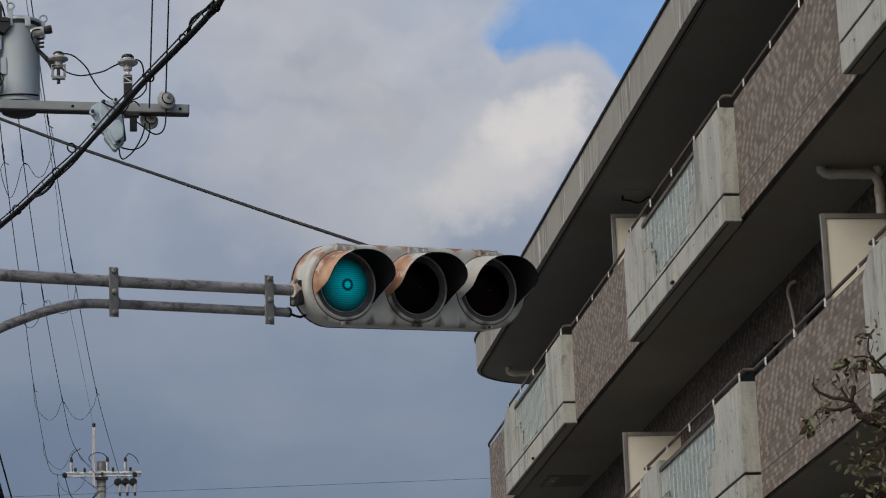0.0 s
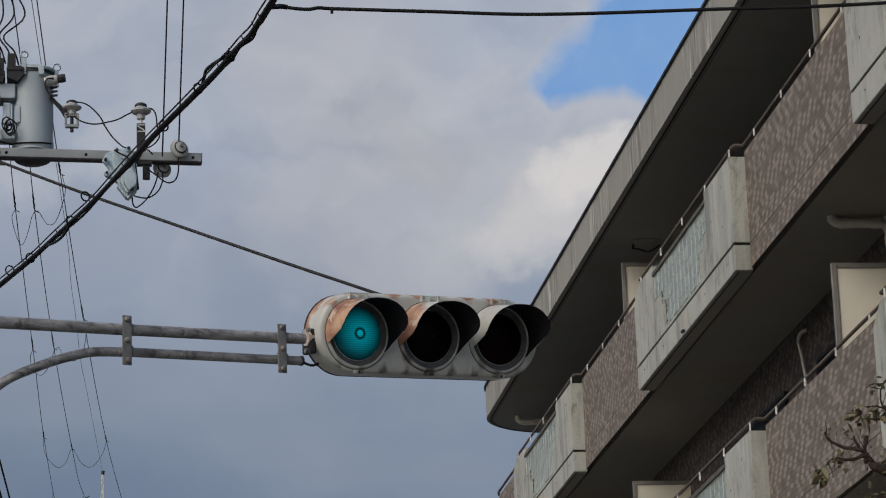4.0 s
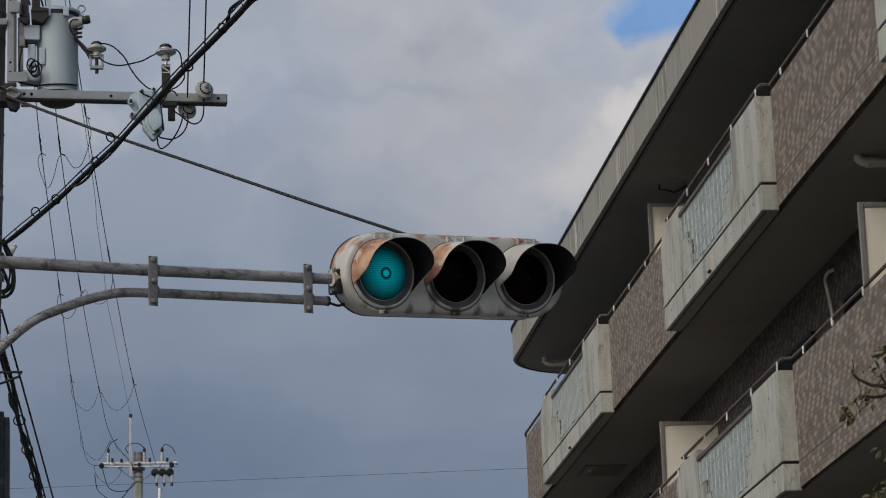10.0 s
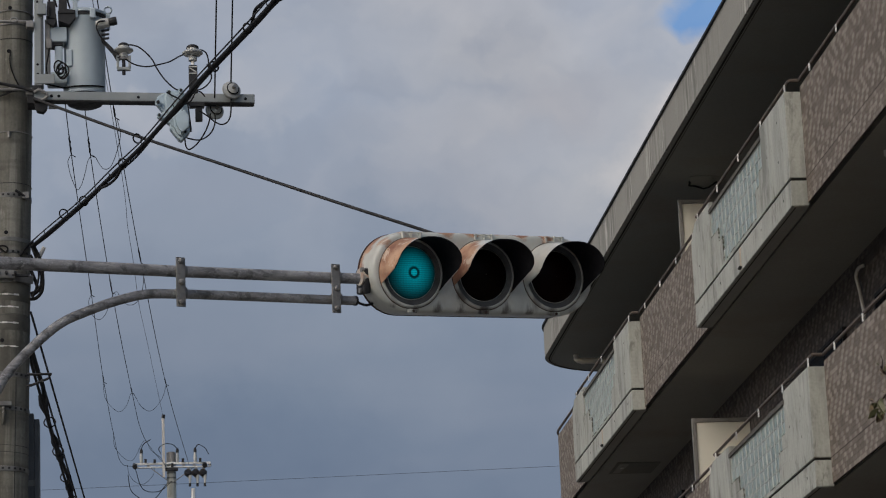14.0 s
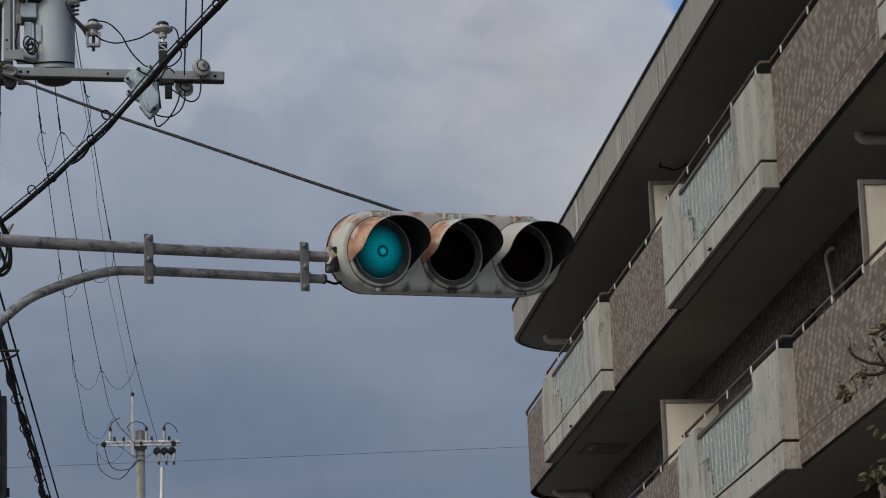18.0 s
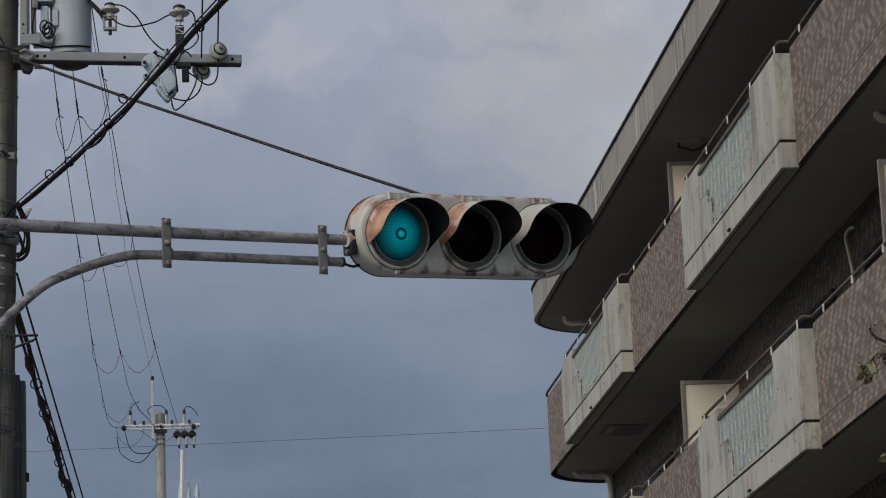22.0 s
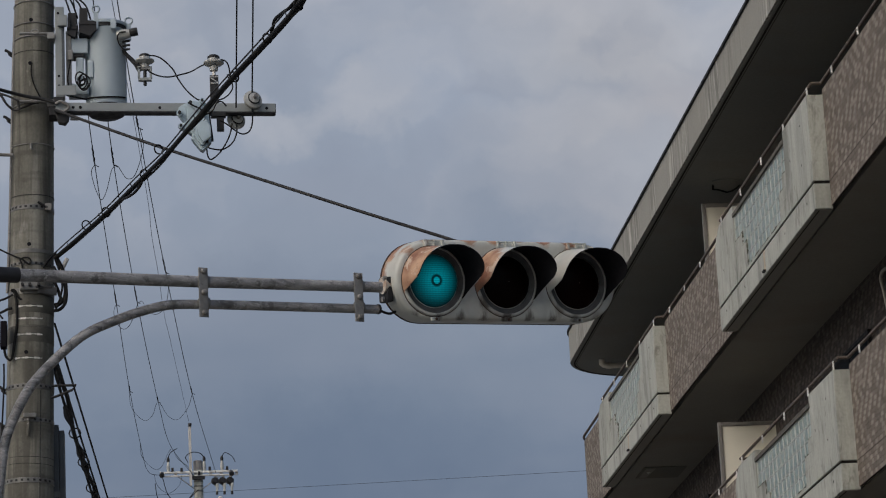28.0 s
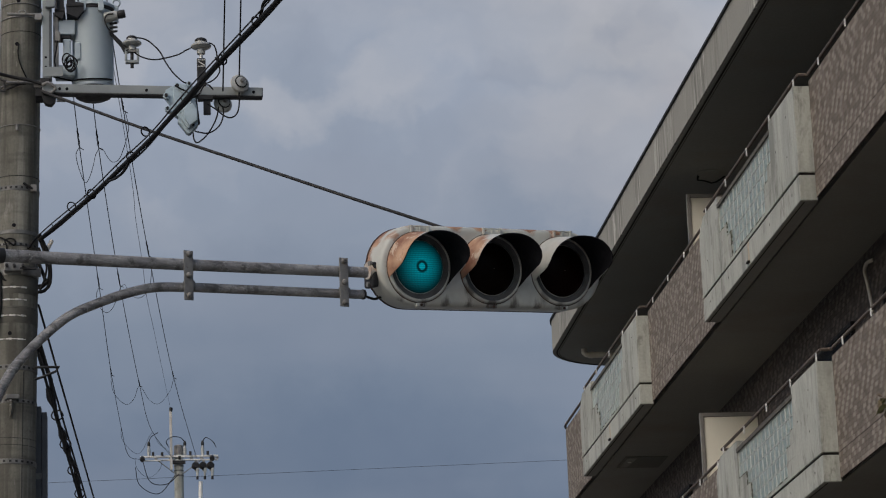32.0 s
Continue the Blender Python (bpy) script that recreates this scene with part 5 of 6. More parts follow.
def plate(outline, y0, y1, bevel=0.012):
    """A thick plate over an outline in the x-z plane, with rounded edges."""
    bm = bmesh.new()
    fr, bk = [bm.verts.new((x, y0, z)) for x, z in outline], [bm.verts.new((x, y1, z)) for x, z in outline]
    n = len(outline)
    for k in range(n):
        bm.faces.new((fr[k], fr[(k + 1) % n], bk[(k + 1) % n], bk[k]))
    bm.faces.new(fr)
    bm.faces.new(bk)
    bmesh.ops.recalc_face_normals(bm, faces=bm.faces[:])
    bmesh.ops.bevel(bm, geom=bm.edges[:], offset=bevel, segments=2, affect="EDGES", profile=0.6)
    return bm


def build_crossarm():
    a, b = Vector((-0.90, 19.66, 7.965)), Vector((0.915, 19.70, 7.935))
    m = Matrix.Translation(a) @ (b - a).to_track_quat("X", "Z").to_matrix().to_4x4()
    ln = (b - a).length
    arm = thing("crossarm", m, "grey painted square steel crossarm on the pole", "crossarm")
    bm = bmesh.new()
    box(bm, 0.30, ln, -0.036, 0.036, -0.026, 0.036, 0.005)
    part("bar", bm, ARMPAINT, arm)
    # added strip: the bar's shaded underside put into a dark colour
    part("lower_lip", boxed(0.30, ln, -0.040, 0.034, -0.037, -0.0265, bevel=0.002), CAP, arm, "dark strip for the bar's shaded underside")
    part("end_cap", boxed(ln, ln + 0.004, -0.034, 0.034, -0.032, 0.034), CAP, arm)
    for x in (ln - 0.06, ln - 0.80, 0.47, 0.42):
        part("bolt_hole", tubed([(x, -0.0385, 0), (x, -0.02, 0)], 0.011, 10), BLACKIN, arm)
    part("mounting", boxed(0.255, 0.36, -0.02, 0.14, -0.05, 0.02, bevel=0.006), CAP, arm, "dark steel mounting on the shaft")
    part("hanger", plate([(0.298, -0.045), (0.398, -0.045), (0.392, -0.085), (0.368, -0.118), (0.322, -0.108)], -0.03, 0.03, 0.008), CAP, arm, "dark hanger block")
    part("hanger_bolt", tubed([(0.40, 0, -0.07), (0.46, 0, -0.07)], 0.014, 8), GALV, arm)
    part("u_bolt", tubed(spline([(0.30, -0.05, 0.02), (0.34, -0.06, 0.035), (0.39, -0.06, 0.0), (0.36, -0.055, -0.035), (0.30, -0.05, -0.02)], 5), 0.011, 8), GALV, arm)


build_crossarm()


def build_transformer():
    t = thing("pole_transformer", pose(-0.252, 19.82, 7.956), "blue-grey cylindrical pole transformer on a steel hanger", "transformer")
    part("tank", turned(bmesh.new(), [(0.143, 0.055), (0.143, 0.62), (0.146, 0.625), (0.146, 0.635)], 40), TANK, t, smooth=35)
    # tank bottom split off and coloured dark for the shade beneath it
    part("base", turned(bmesh.new(), [(0.01, -0.022), (0.09, -0.018), (0.122, -0.002), (0.134, 0.030), (0.137, 0.056)], 40), CAP, t, "dished base, its underside shade put into a dark colour", smooth=35)
    part("gasket", turned(bmesh.new(), [(0.144, 0.612), (0.151, 0.614), (0.151, 0.636), (0.144, 0.637)], 40), CAP, t, "dark ring under the lid", smooth=35)
    part("lid", turned(bmesh.new(), [(0.146, 0.635), (0.158, 0.637), (0.158, 0.655), (0.146, 0.665), (0.05, 0.68), (0.01, 0.68)], 40), TANK, t, smooth=35)
    part("weld_seam", turned(bmesh.new(), [(0.142, 0.075), (0.146, 0.078), (0.146, 0.084), (0.142, 0.087)], 40), TANK, t, smooth=35)
    for x, y, z in ((-0.06, -0.15, 0.685), (0.165, -0.04, 0.632), (0.07, 0.14, 0.67)):
        bm = bmesh.new()
        box(bm, x - 0.016, x + 0.016, y - 0.006, y + 0.006, z - 0.10, z + 0.02, 0.003)
        part("lug", bm, TANK, t)
        ring = [(x + 0.025 * math.cos(a), y, z + 0.045 + 0.025 * math.sin(a)) for a in (2 * math.pi * i / 14 for i in range(15))]
        part("lifting_eye", tubed(ring, 0.007, 6), TANK, t, smooth=60)
    bush = part("bushing", tubed([(0.09, -0.125, 0.540), (0.13, -0.14, 0.545), (0.175, -0.15, 0.550)], [0.036, 0.038, 0.031], 14), CERAMIC, t, "pale porcelain bushing", smooth=50)
    part("bushing_cap", tubed([(0.172, -0.15, 0.550), (0.200, -0.153, 0.556), (0.226, -0.156, 0.560)], [0.026, 0.031, 0.028], 10), CAP, bush)
    part("lid_clamp", boxed(0.040, 0.080, -0.172, -0.140, 0.580, 0.650, bevel=0.006), TANK, t)
    part("name_plate", boxed(-0.125, -0.085, -0.128, -0.106, 0.24, 0.36, bevel=0.004, m=pose(0, 0, 0)), TANK, t)
    for z in (0.50, 0.47, 0.44):
        part("fin", tubed([(0.12, -0.11, z), (0.170, -0.13, z)], 0.009, 8), CAP, bush)
    for x, top, wide, low in ((-0.225, 0.70, 0.034, 0.52), (-0.145, 0.735, 0.086, 0.53)):
        bm = bmesh.new()
        prof = [(-0.028, top), (0.026, top), (0.026, top - 0.09), (wide, top - 0.10), (wide, low + 0.05), (wide * 0.5, low), (-0.034, low + 0.03)]
        fr, bk = [bm.verts.new((x + a, -0.165, z)) for a, z in prof], [bm.verts.new((x + a, 0.0, z)) for a, z in prof]
        for k in range(7):
            bm.faces.new((fr[k], fr[(k + 1) % 7], bk[(k + 1) % 7], bk[k]))
        bm.faces.new(fr)
        bm.faces.new(bk)
        bmesh.ops.recalc_face_normals(bm, faces=bm.faces[:])
        c = part("terminal_cover", bm, CAP, t, "dark rubber terminal cover")
        part("skirt", boxed(x - 0.036, x + wide * 0.9, -0.172, 0.0, top - 0.125, top - 0.105, bevel=0.004), CAP, c)
    part("yoke", boxed(-0.26, -0.12, -0.12, 0.02, 0.42, 0.53, bevel=0.01), TANK, t, "tank bracket")
    part("connector", boxed(-0.262, -0.222, -0.16, -0.11, 0.36, 0.43, bevel=0.008), GALV, t, "bolted earth connector")
    part("earth_lead", tubed(spline([(-0.24, -0.15, 0.37), (-0.25, -0.155, 0.30), (-0.262, -0.15, 0.22), (-0.25, -0.15, 0.14)], 5), 0.005, 6), RUBBER, t, "", smooth=60)
    # added slab: shade on the upper bracket's underside as a dark colour
    part("pad", boxed(-0.245, -0.150, -0.11, 0.0, 0.400, 0.419), CAP, t, "dark slab for the bracket's shaded underside")
    part("yoke", boxed(-0.26, -0.12, -0.12, 0.02, 0.12, 0.20, bevel=0.01), TANK, t)
    part("handhole", boxed(-0.205, -0.150, -0.12, -0.06, 0.235, 0.39, bevel=0.012), TANK, t)
    ch = part("channel", boxed(-0.345, -0.282, -0.16, -0.06, 0.09, 0.75, bevel=0.006), ARMPAINT, t, "upright steel channel")
    # channel is solid; its shaded inside is a dark plate laid on
    part("web", boxed(-0.300, -0.286, -0.1635, -0.1605, 0.14, 0.58), BOXGREY, ch, "dark plate for the channel's shaded inside")
    for z in (0.17, 0.24, 0.70):
        part("bolt_hole", tubed([(-0.322, -0.1625, z), (-0.322, -0.1602, z)], 0.009, 8), BLACKIN, ch)
    part("flange", boxed(-0.345, -0.205, -0.165, -0.150, 0.10, 0.17, bevel=0.003), ARMPAINT, ch)
    part("clamp_block", boxed(-0.325, -0.258, -0.20, -0.165, 0.595, 0.675, bevel=0.006), ARMPAINT, ch)
    # the clamp block's shaded side, added as a near-black plate
    part("dark_plate", boxed(-0.256, -0.240, -0.19, -0.10, 0.58, 0.66, bevel=0.004), CAP, ch)
    part("foot", boxed(-0.362, -0.290, -0.17, -0.07, 0.055, 0.088, bevel=0.006), CAP, ch, "dark rubber foot")
    part("flange", boxed(-0.272, -0.235, -0.13, -0.08, 0.14, 0.58, bevel=0.004), GALV, ch)
    rng, coil = random.Random(4), []
    for i in range(60):
        a, q = i * 0.55, 0.75 + 0.35 * math.sin(i * 0.31) * rng.uniform(0.5, 1.0)
        coil.append((-0.16 + 0.040 * q * math.cos(a) + 0.012 * math.sin(i * 0.17), -0.19 + 0.014 * math.sin(a * 0.7), 0.185 + 0.058 * q * math.sin(a) + 0.012 * math.cos(i * 0.23)))
    part("wire_coil", tubed(spline(coil, 3), 0.005, 6), RUBBER, t, "coil of black wire", smooth=60)
    skirt = [(-0.27, -0.155, 0.10)] + [(0.152 * math.cos(a), 0.152 * math.sin(a), 0.10 - 0.014 * math.sin((a - 3.6) * 1.5)) for a in (radians(200 + 13 * i) for i in range(11))]
    part("ground_wire", tubed(skirt, 0.006, 6), RUBBER, t, smooth=60)


build_transformer()


def bell(bm, r, h):
    """Profile of a porcelain disc with a drip edge."""
    return turned(bm, [(r * 0.30, -h), (r * 0.44, -h * 0.97), (r * 0.46, -h * 0.5), (r * 0.40, -h * 0.42), (r * 0.88, -h * 0.28), (r * 1.08, -h * 0.10), (r * 1.09, h * 0.04), (r * 0.92, h * 0.20), (r * 0.64, h * 0.28), (r * 0.60, h * 0.5), (r * 0.2, h * 0.54)], 24)


def build_pin_insulators():
    a = thing("cutout_insulator", pose(0.019, 19.70, 8.31), "porcelain insulator on a steel bracket by the transformer", "insulator")
    part("disc", bell(bmesh.new(), 0.062, 0.055), CERAMIC, a, smooth=40)
    part("terminal_cap", turned(bmesh.new(), [(0.030, 0.024), (0.038, 0.027), (0.038, 0.040), (0.026, 0.050), (0.01, 0.051)], 14), CAP, a, smooth=40)
    part("bracket", boxed(-0.050, -0.032, -0.022, 0.016, -0.13, -0.045, bevel=0.004), ARMPAINT, a)
    part("bracket", boxed(0.032, 0.050, -0.022, 0.016, -0.13, -0.045, bevel=0.004), ARMPAINT, a)
    part("bracket", boxed(-0.046, 0.046, -0.022, 0.016, -0.150, -0.128, bevel=0.004), ARMPAINT, a)
    part("stem", tubed([(0, 0, -0.05), (0, 0, -0.18)], 0.012, 8), CAP, a)
    part("yoke_plate", boxed(-0.032, 0.032, -0.02, 0.014, -0.070, -0.040, bevel=0.004), GALV, a)
    part("strut", tubed([(-0.030, 0, -0.065), (-0.06, 0.01, -0.02), (-0.155, 0.05, 0.10), (-0.17, 0.06, 0.16)], [0.028, 0.020, 0.014, 0.012], 6), CAP, a, "dark steel strut to the tank")
    b = thing("line_arrester", pose(0.497, 19.68, 8.28), "porcelain topped arrester with a dark stem on the crossarm", "arrester")
    part("disc", bell(bmesh.new(), 0.066, 0.06), CERAMIC, b, smooth=40)
    part("terminal_cap", turned(bmesh.new(), [(0.032, 0.026), (0.043, 0.030), (0.043, 0.044), (0.030, 0.055), (0.01, 0.056)], 14), CAP, b, smooth=40)
    part("neck", tubed([(0, 0, -0.05), (0, 0, -0.10)], 0.012, 8), POST, b)
    part("stem", boxed(-0.030, 0.030, -0.024, 0.024, -0.36, -0.095, bevel=0.006), CAP, b, "dark stem with a pale mark")
    for x0, z0, x1, z1 in ((-0.026, -0.110, 0.026, -0.110), (-0.024, -0.118, 0.024, -0.150), (-0.026, -0.157, 0.026, -0.157)):
        part("mark", tubed([(x0, -0.0255, z0), (x1, -0.0255, z1)], 0.004, 6), LETTER, b)
    part("foot", boxed(0.010, 0.060, -0.02, 0.02, -0.50, -0.30, bevel=0.005), CAP, b)
    part("foot", boxed(-0.03, 0.075, -0.03, 0.03, -0.40, -0.37, bevel=0.005), CAP, b)
    for x, y, z, s in ((0.757, 19.63, 7.985, 1.0), (0.642, 19.775, 7.885, 1.0)):
        c = thing("ball_insulator", pose(x, y, z, 80 if s else 0, 0, 20), "round white porcelain strain insulator", "insulator", "strain insulators on the crossarm")
        part("disc", turned(bmesh.new(), [(0.02, -0.052), (0.032, -0.03), (0.060, -0.012), (0.068, 0.004), (0.064, 0.018), (0.042, 0.026), (0.038, 0.040), (0.020, 0.048)], 24), CERAMIC, c, smooth=40)
        part("clevis", tubed([(0, 0, 0.044), (0, 0.0, 0.075)], 0.014, 8), GALV, c)
        part("tie_loop", tubed([(0.040 * math.cos(k * 0.5), 0.040 * math.sin(k * 0.5), 0.034) for k in range(14)], 0.006, 6), RUBBER, c)


build_pin_insulators()


def build_switch():
    s = thing("cutout_switch", pose(0.385, 19.58, 7.875), "pale blue-grey cutout switch hung on the crossarm", "switch")
    part("body", plate([(-0.154, 0.010), (-0.136, 0.053), (-0.101, 0.073), (-0.026, 0.092), (0.023, 0.097), (0.046, 0.075), (0.062, 0.013), (0.076, -0.090), (0.080, -0.205), (0.021, -0.269), (0.001, -0.259), (-0.059, -0.179), (-0.053, -0.150), (-0.105, -0.113), (-0.134, -0.102), (-0.137, -0.077), (-0.103, -0.062)], -0.02, 0.05, 0.008), SWITCH, s)
    part("cover", plate([(-0.091, 0.047), (-0.027, 0.069), (0.019, 0.050), (0.042, -0.069), (0.054, -0.184), (0.022, -0.241), (0.004, -0.235), (-0.038, -0.166), (-0.032, -0.131), (-0.082, -0.059)], -0.055, -0.022, 0.009), SWITCH, s)
    part("rib", plate([(-0.056, 0.052), (-0.027, 0.062), (0.021, 0.014), (0.005, -0.009), (-0.029, 0.008)], -0.075, -0.057, 0.005), SWITCH, s)
    part("lower_block", plate([(-0.024, -0.104), (0.042, -0.064), (0.076, -0.117), (0.076, -0.192), (0.022, -0.231), (-0.010, -0.183)], -0.090, -0.057, 0.010), SWITCH, s)
    for x, z, rad in ((-0.135, -0.003, 0.022), (-0.058, 0.067, 0.022), (-0.128, -0.097, 0.018), (0.035, -0.071, 0.020), (0.022, 0.082, 0.018)):
        lug = part("lug", turned(bmesh.new(), [(rad * 0.85, -0.025), (rad, -0.01), (rad, 0.02)], 14, pose(x, -0.03, z, 90, 0, 0)), SWITCH, s, smooth=40)
        part("lug_bolt", tubed([(x, -0.072, z), (x, -0.05, z)], rad * 0.5, 8), CAP, lug)
    part("dark_joint", boxed(0.045, 0.075, 0.0, 0.04, -0.20, 0.02, bevel=0.008, m=pose(0, 0, 0, 0, -6, 0)), CAP, s)
    part("terminal", tubed([(0.035, -0.03, -0.175), (0.05, -0.03, -0.215)], [0.016, 0.008], 8), CAP, s)


build_switch()


def cable(name, pts, r, material, label, category="cable", group="", n=7):
    ob = thing(name, Matrix.Translation(pts[0]), label, category, group)
    bm = tube(bmesh.new(), pts, r, n)
    part("strand", bm, material, ob, "", True, 70)
    return ob


def build_jumpers():
    lab = "thin black jumper wire between pole fittings"
    for pts in ([(-0.005, 19.690, 8.335), (0.058, 19.690, 8.346), (0.117, 19.680, 8.329), (0.170, 19.670, 8.284), (0.216, 19.660, 8.226), (0.249, 19.650, 8.155), (0.294, 19.630, 8.078), (0.340, 19.610, 8.021), (0.378, 19.600, 7.988), (0.424, 19.600, 7.975)],
                [(0.032, 19.680, 8.240), (0.071, 19.680, 8.210), (0.129, 19.680, 8.188), (0.188, 19.680, 8.183), (0.266, 19.680, 8.198), (0.337, 19.680, 8.218), (0.393, 19.680, 8.250), (0.441, 19.680, 8.274)],
                [(0.516, 19.660, 8.291), (0.559, 19.660, 8.294), (0.590, 19.660, 8.273), (0.604, 19.660, 8.227), (0.607, 19.660, 8.173), (0.617, 19.660, 8.135), (0.624, 19.660, 8.090), (0.599, 19.660, 8.045), (0.559, 19.660, 8.013), (0.512, 19.660, 7.997)]):
        cable("jumper_wire", spline(pts, 6), 0.0053, RUBBER, lab, "wire", "jumper wires on the pole")
    for pts in ([(0.754, 19.600, 7.915), (0.751, 19.600, 7.821), (0.738, 19.600, 7.768), (0.714, 19.600, 7.740), (0.678, 19.600, 7.732), (0.636, 19.600, 7.754), (0.587, 19.600, 7.795), (0.533, 19.600, 7.833)],
                [(0.639, 19.580, 7.804), (0.641, 19.580, 7.747), (0.620, 19.580, 7.682), (0.580, 19.580, 7.638), (0.527, 19.580, 7.615), (0.465, 19.580, 7.624), (0.442, 19.580, 7.633)],
                [(0.610, 19.570, 7.802), (0.596, 19.570, 7.733), (0.567, 19.570, 7.664), (0.526, 19.570, 7.600), (0.486, 19.570, 7.560), (0.455, 19.570, 7.544), (0.436, 19.570, 7.569), (0.430, 19.570, 7.618)],
                [(-0.107, 19.640, 8.506), (-0.150, 19.640, 8.499), (-0.166, 19.640, 8.462), (-0.155, 19.640, 8.420), (-0.136, 19.640, 8.387), (-0.106, 19.640, 8.349)],
                [(0.309, 19.500, 7.936), (0.348, 19.500, 7.911), (0.390, 19.500, 7.890), (0.427, 19.500, 7.849), (0.474, 19.500, 7.872), (0.507, 19.500, 7.929), (0.542, 19.500, 7.936), (0.572, 19.500, 7.903)]):
        cable("jumper_wire", spline(pts, 6), 0.0053, RUBBER, lab, "wire", "jumper wires on the pole")
    for x, z0, xt in ((0.642, 7.93, 0.70), (0.757, 8.04, 0.80)):
        cable("riser_wire", arc_through((x, 19.62, z0), ((x + xt) / 2, 18.2, 9.50), (xt, 16.7, 11.1), 8), 0.0056, RUBBER, "black riser wire rising from the crossarm", "wire", "riser wires")
    for i, (x, z) in enumerate(((-0.475, 8.62), (-0.44, 8.63), (-0.395, 8.63), (-0.35, 8.62))):
        pts = spline([(x, 19.70, z), (x - 0.03, 19.70, z + 0.10), (x - 0.06 - 0.015 * i, 19.72, z + 0.22), (x - 0.05 + 0.03 * i, 19.74, z + 0.38), (-0.55 + 0.05 * i, 19.8, z + 0.62), (-0.68, 19.85, 9.5 + 0.1 * i)], 5)
        cable("lead_wire", pts, 0.0062, RUBBER, "black lead from the transformer up the pole", "wire", "transformer leads")


build_jumpers()


def build_cables():
    cable("stay_wire", spline(((-0.60, 19.60, 7.93), (0.05, 18.95, 7.471), (0.705, 18.345, 7.047), (1.345, 17.765, 6.636), (2.037, 17.427, 6.285), (2.06, 17.34, 6.20)), 5), 0.0105, STRAND, "steel stay wire from the pole to the traffic light", "wire")
    cable("stay_wire", spline(((-0.585, 19.62, 7.985), (-0.691, 19.62, 8.018), (-0.826, 19.60, 8.04), (-0.972, 19.45, 8.036), (-1.168, 18.9, 7.925), (-2.4, 16.0, 7.35)), 6), 0.0125, STRAND, "steel stay wire leaving the pole", "wire")
    # aerial bundle: a thick sheathed cable slung under a strand by wire loops
    base = BUNDLE
    line = spline(base, 8)
    b = thing("cable_bundle", Matrix.Translation(line[0]), "black aerial cable bundle slung from a strand", "cable")
    part("cable", tube(bmesh.new(), line, 0.0125, 10), RUBBER, b, "thick black cable", True, 70)
    part("cable", tube(bmesh.new(), [p + Vector((0.010 + 0.004 * math.sin(i * 0.5), 0, -0.010 + 0.005 * math.cos(i * 0.35))) for i, p in enumerate(line)], 0.0062, 8), RUBBER, b, "", True, 70)
    part("messenger", tube(bmesh.new(), [p + Vector((-0.014, 0, 0.024 + 0.004 * math.sin(i * 0.35))) for i, p in enumerate(line)], 0.0045, 6), STRAND, b, "thin strand", True, 70)
    for k, p in enumerate(((0.744, 13.166, 6.345), (0.619, 13.771, 6.394), (0.474, 14.468, 6.431), (0.087, 16.341, 6.626), (0.003, 16.748, 6.600), (-0.243, 17.935, 6.712), (-0.381, 18.605, 6.818))):
        q = 0.020 + 0.0012 * k
        loop = [Vector(p) + Vector((q * math.cos(a), 0.015 * math.cos(a), 0.006 + q * 1.15 * math.sin(a))) for a in (2 * math.pi * n / 14 for n in range(15))]
        part("loop", tubed(loop, 0.0045, 6), RUBBER, b, "wire hanger loop", True, 70)
    for pts in (((0.751, 13.132, 6.361), (0.712, 13.321, 6.396), (0.671, 13.515, 6.429), (0.651, 13.616, 6.439), (0.645, 13.641, 6.419), (0.635, 13.691, 6.390)),
                ((-0.000, 16.764, 6.605), (-0.018, 16.850, 6.579), (-0.050, 17.002, 6.579), (-0.095, 17.222, 6.609), (-0.145, 17.464, 6.659), (-0.182, 17.642, 6.682))):
        part("slack_cable", tubed(spline(pts, 5), 0.0085, 8), RUBBER, b, "slack length of cable", True, 70)
    for k in range(4, len(line) - 2, 9):
        part("tie", tubed([line[k] + Vector((-0.017, 0, 0.028)), line[k] + Vector((0.0, 0, -0.018))], 0.003, 5), RUBBER, b, "", True, 70)
    ob = cable("street_wire", spline(STREETWIRE, 8), 0.0085, RUBBER, "black wire crossing the street", "wire")
    part("clip", tubed([(1.185, 12.690, 6.416), (1.185, 12.690, 6.394)], 0.007, 6), RUBBER, ob, "", True)
    part("wrap", tubed(spline(STREETWIRE, 8)[:13], 0.012, 8), RUBBER, ob, "", True)
    # phase lines to the far pole, with their slack loops
    for pts, spans in zip(PHASES, (((37.0, 38.1), (47.2, 48.4), (57.0, 57.9)), ((37.1, 38.1), (46.8, 48.1), (58.4, 59.2)), ((35.4, 36.0), (44.3, 45.5), (57.2, 58.0)))):
        line = spline(pts, 6)
        ob = cable("phase_line", line, 0.0062, RUBBER, "thin insulated power line to the far pole", "wire", "power lines")
        for y0, y1 in spans:
            run = []
            for k in range(7):
                y = y0 + (y1 - y0) * k / 6
                a, b = next((a, b) for a, b in zip(line, line[1:]) if b.y >= y)
                run.append(a.lerp(b, (y - a.y) / (b.y - a.y)) + Vector((0.003 * (-1) ** k, 0, 0.002)))
            part("splice", tubed(run, [0.007, 0.011, 0.013, 0.010, 0.013, 0.011, 0.007], 8), RUBBER, ob, "", True, 70)
            part("clip", tubed([run[-1], run[-1] + Vector((0.05, 0.05, -0.015))], 0.006, 5), RUBBER, ob, "", True, 70)
    for pts in SLACK + SLACK_SHORT:
        cable("slack_loop", spline(pts, 5), 0.0045, RUBBER, "slack wire looped between the power lines", "wire", "slack loops")
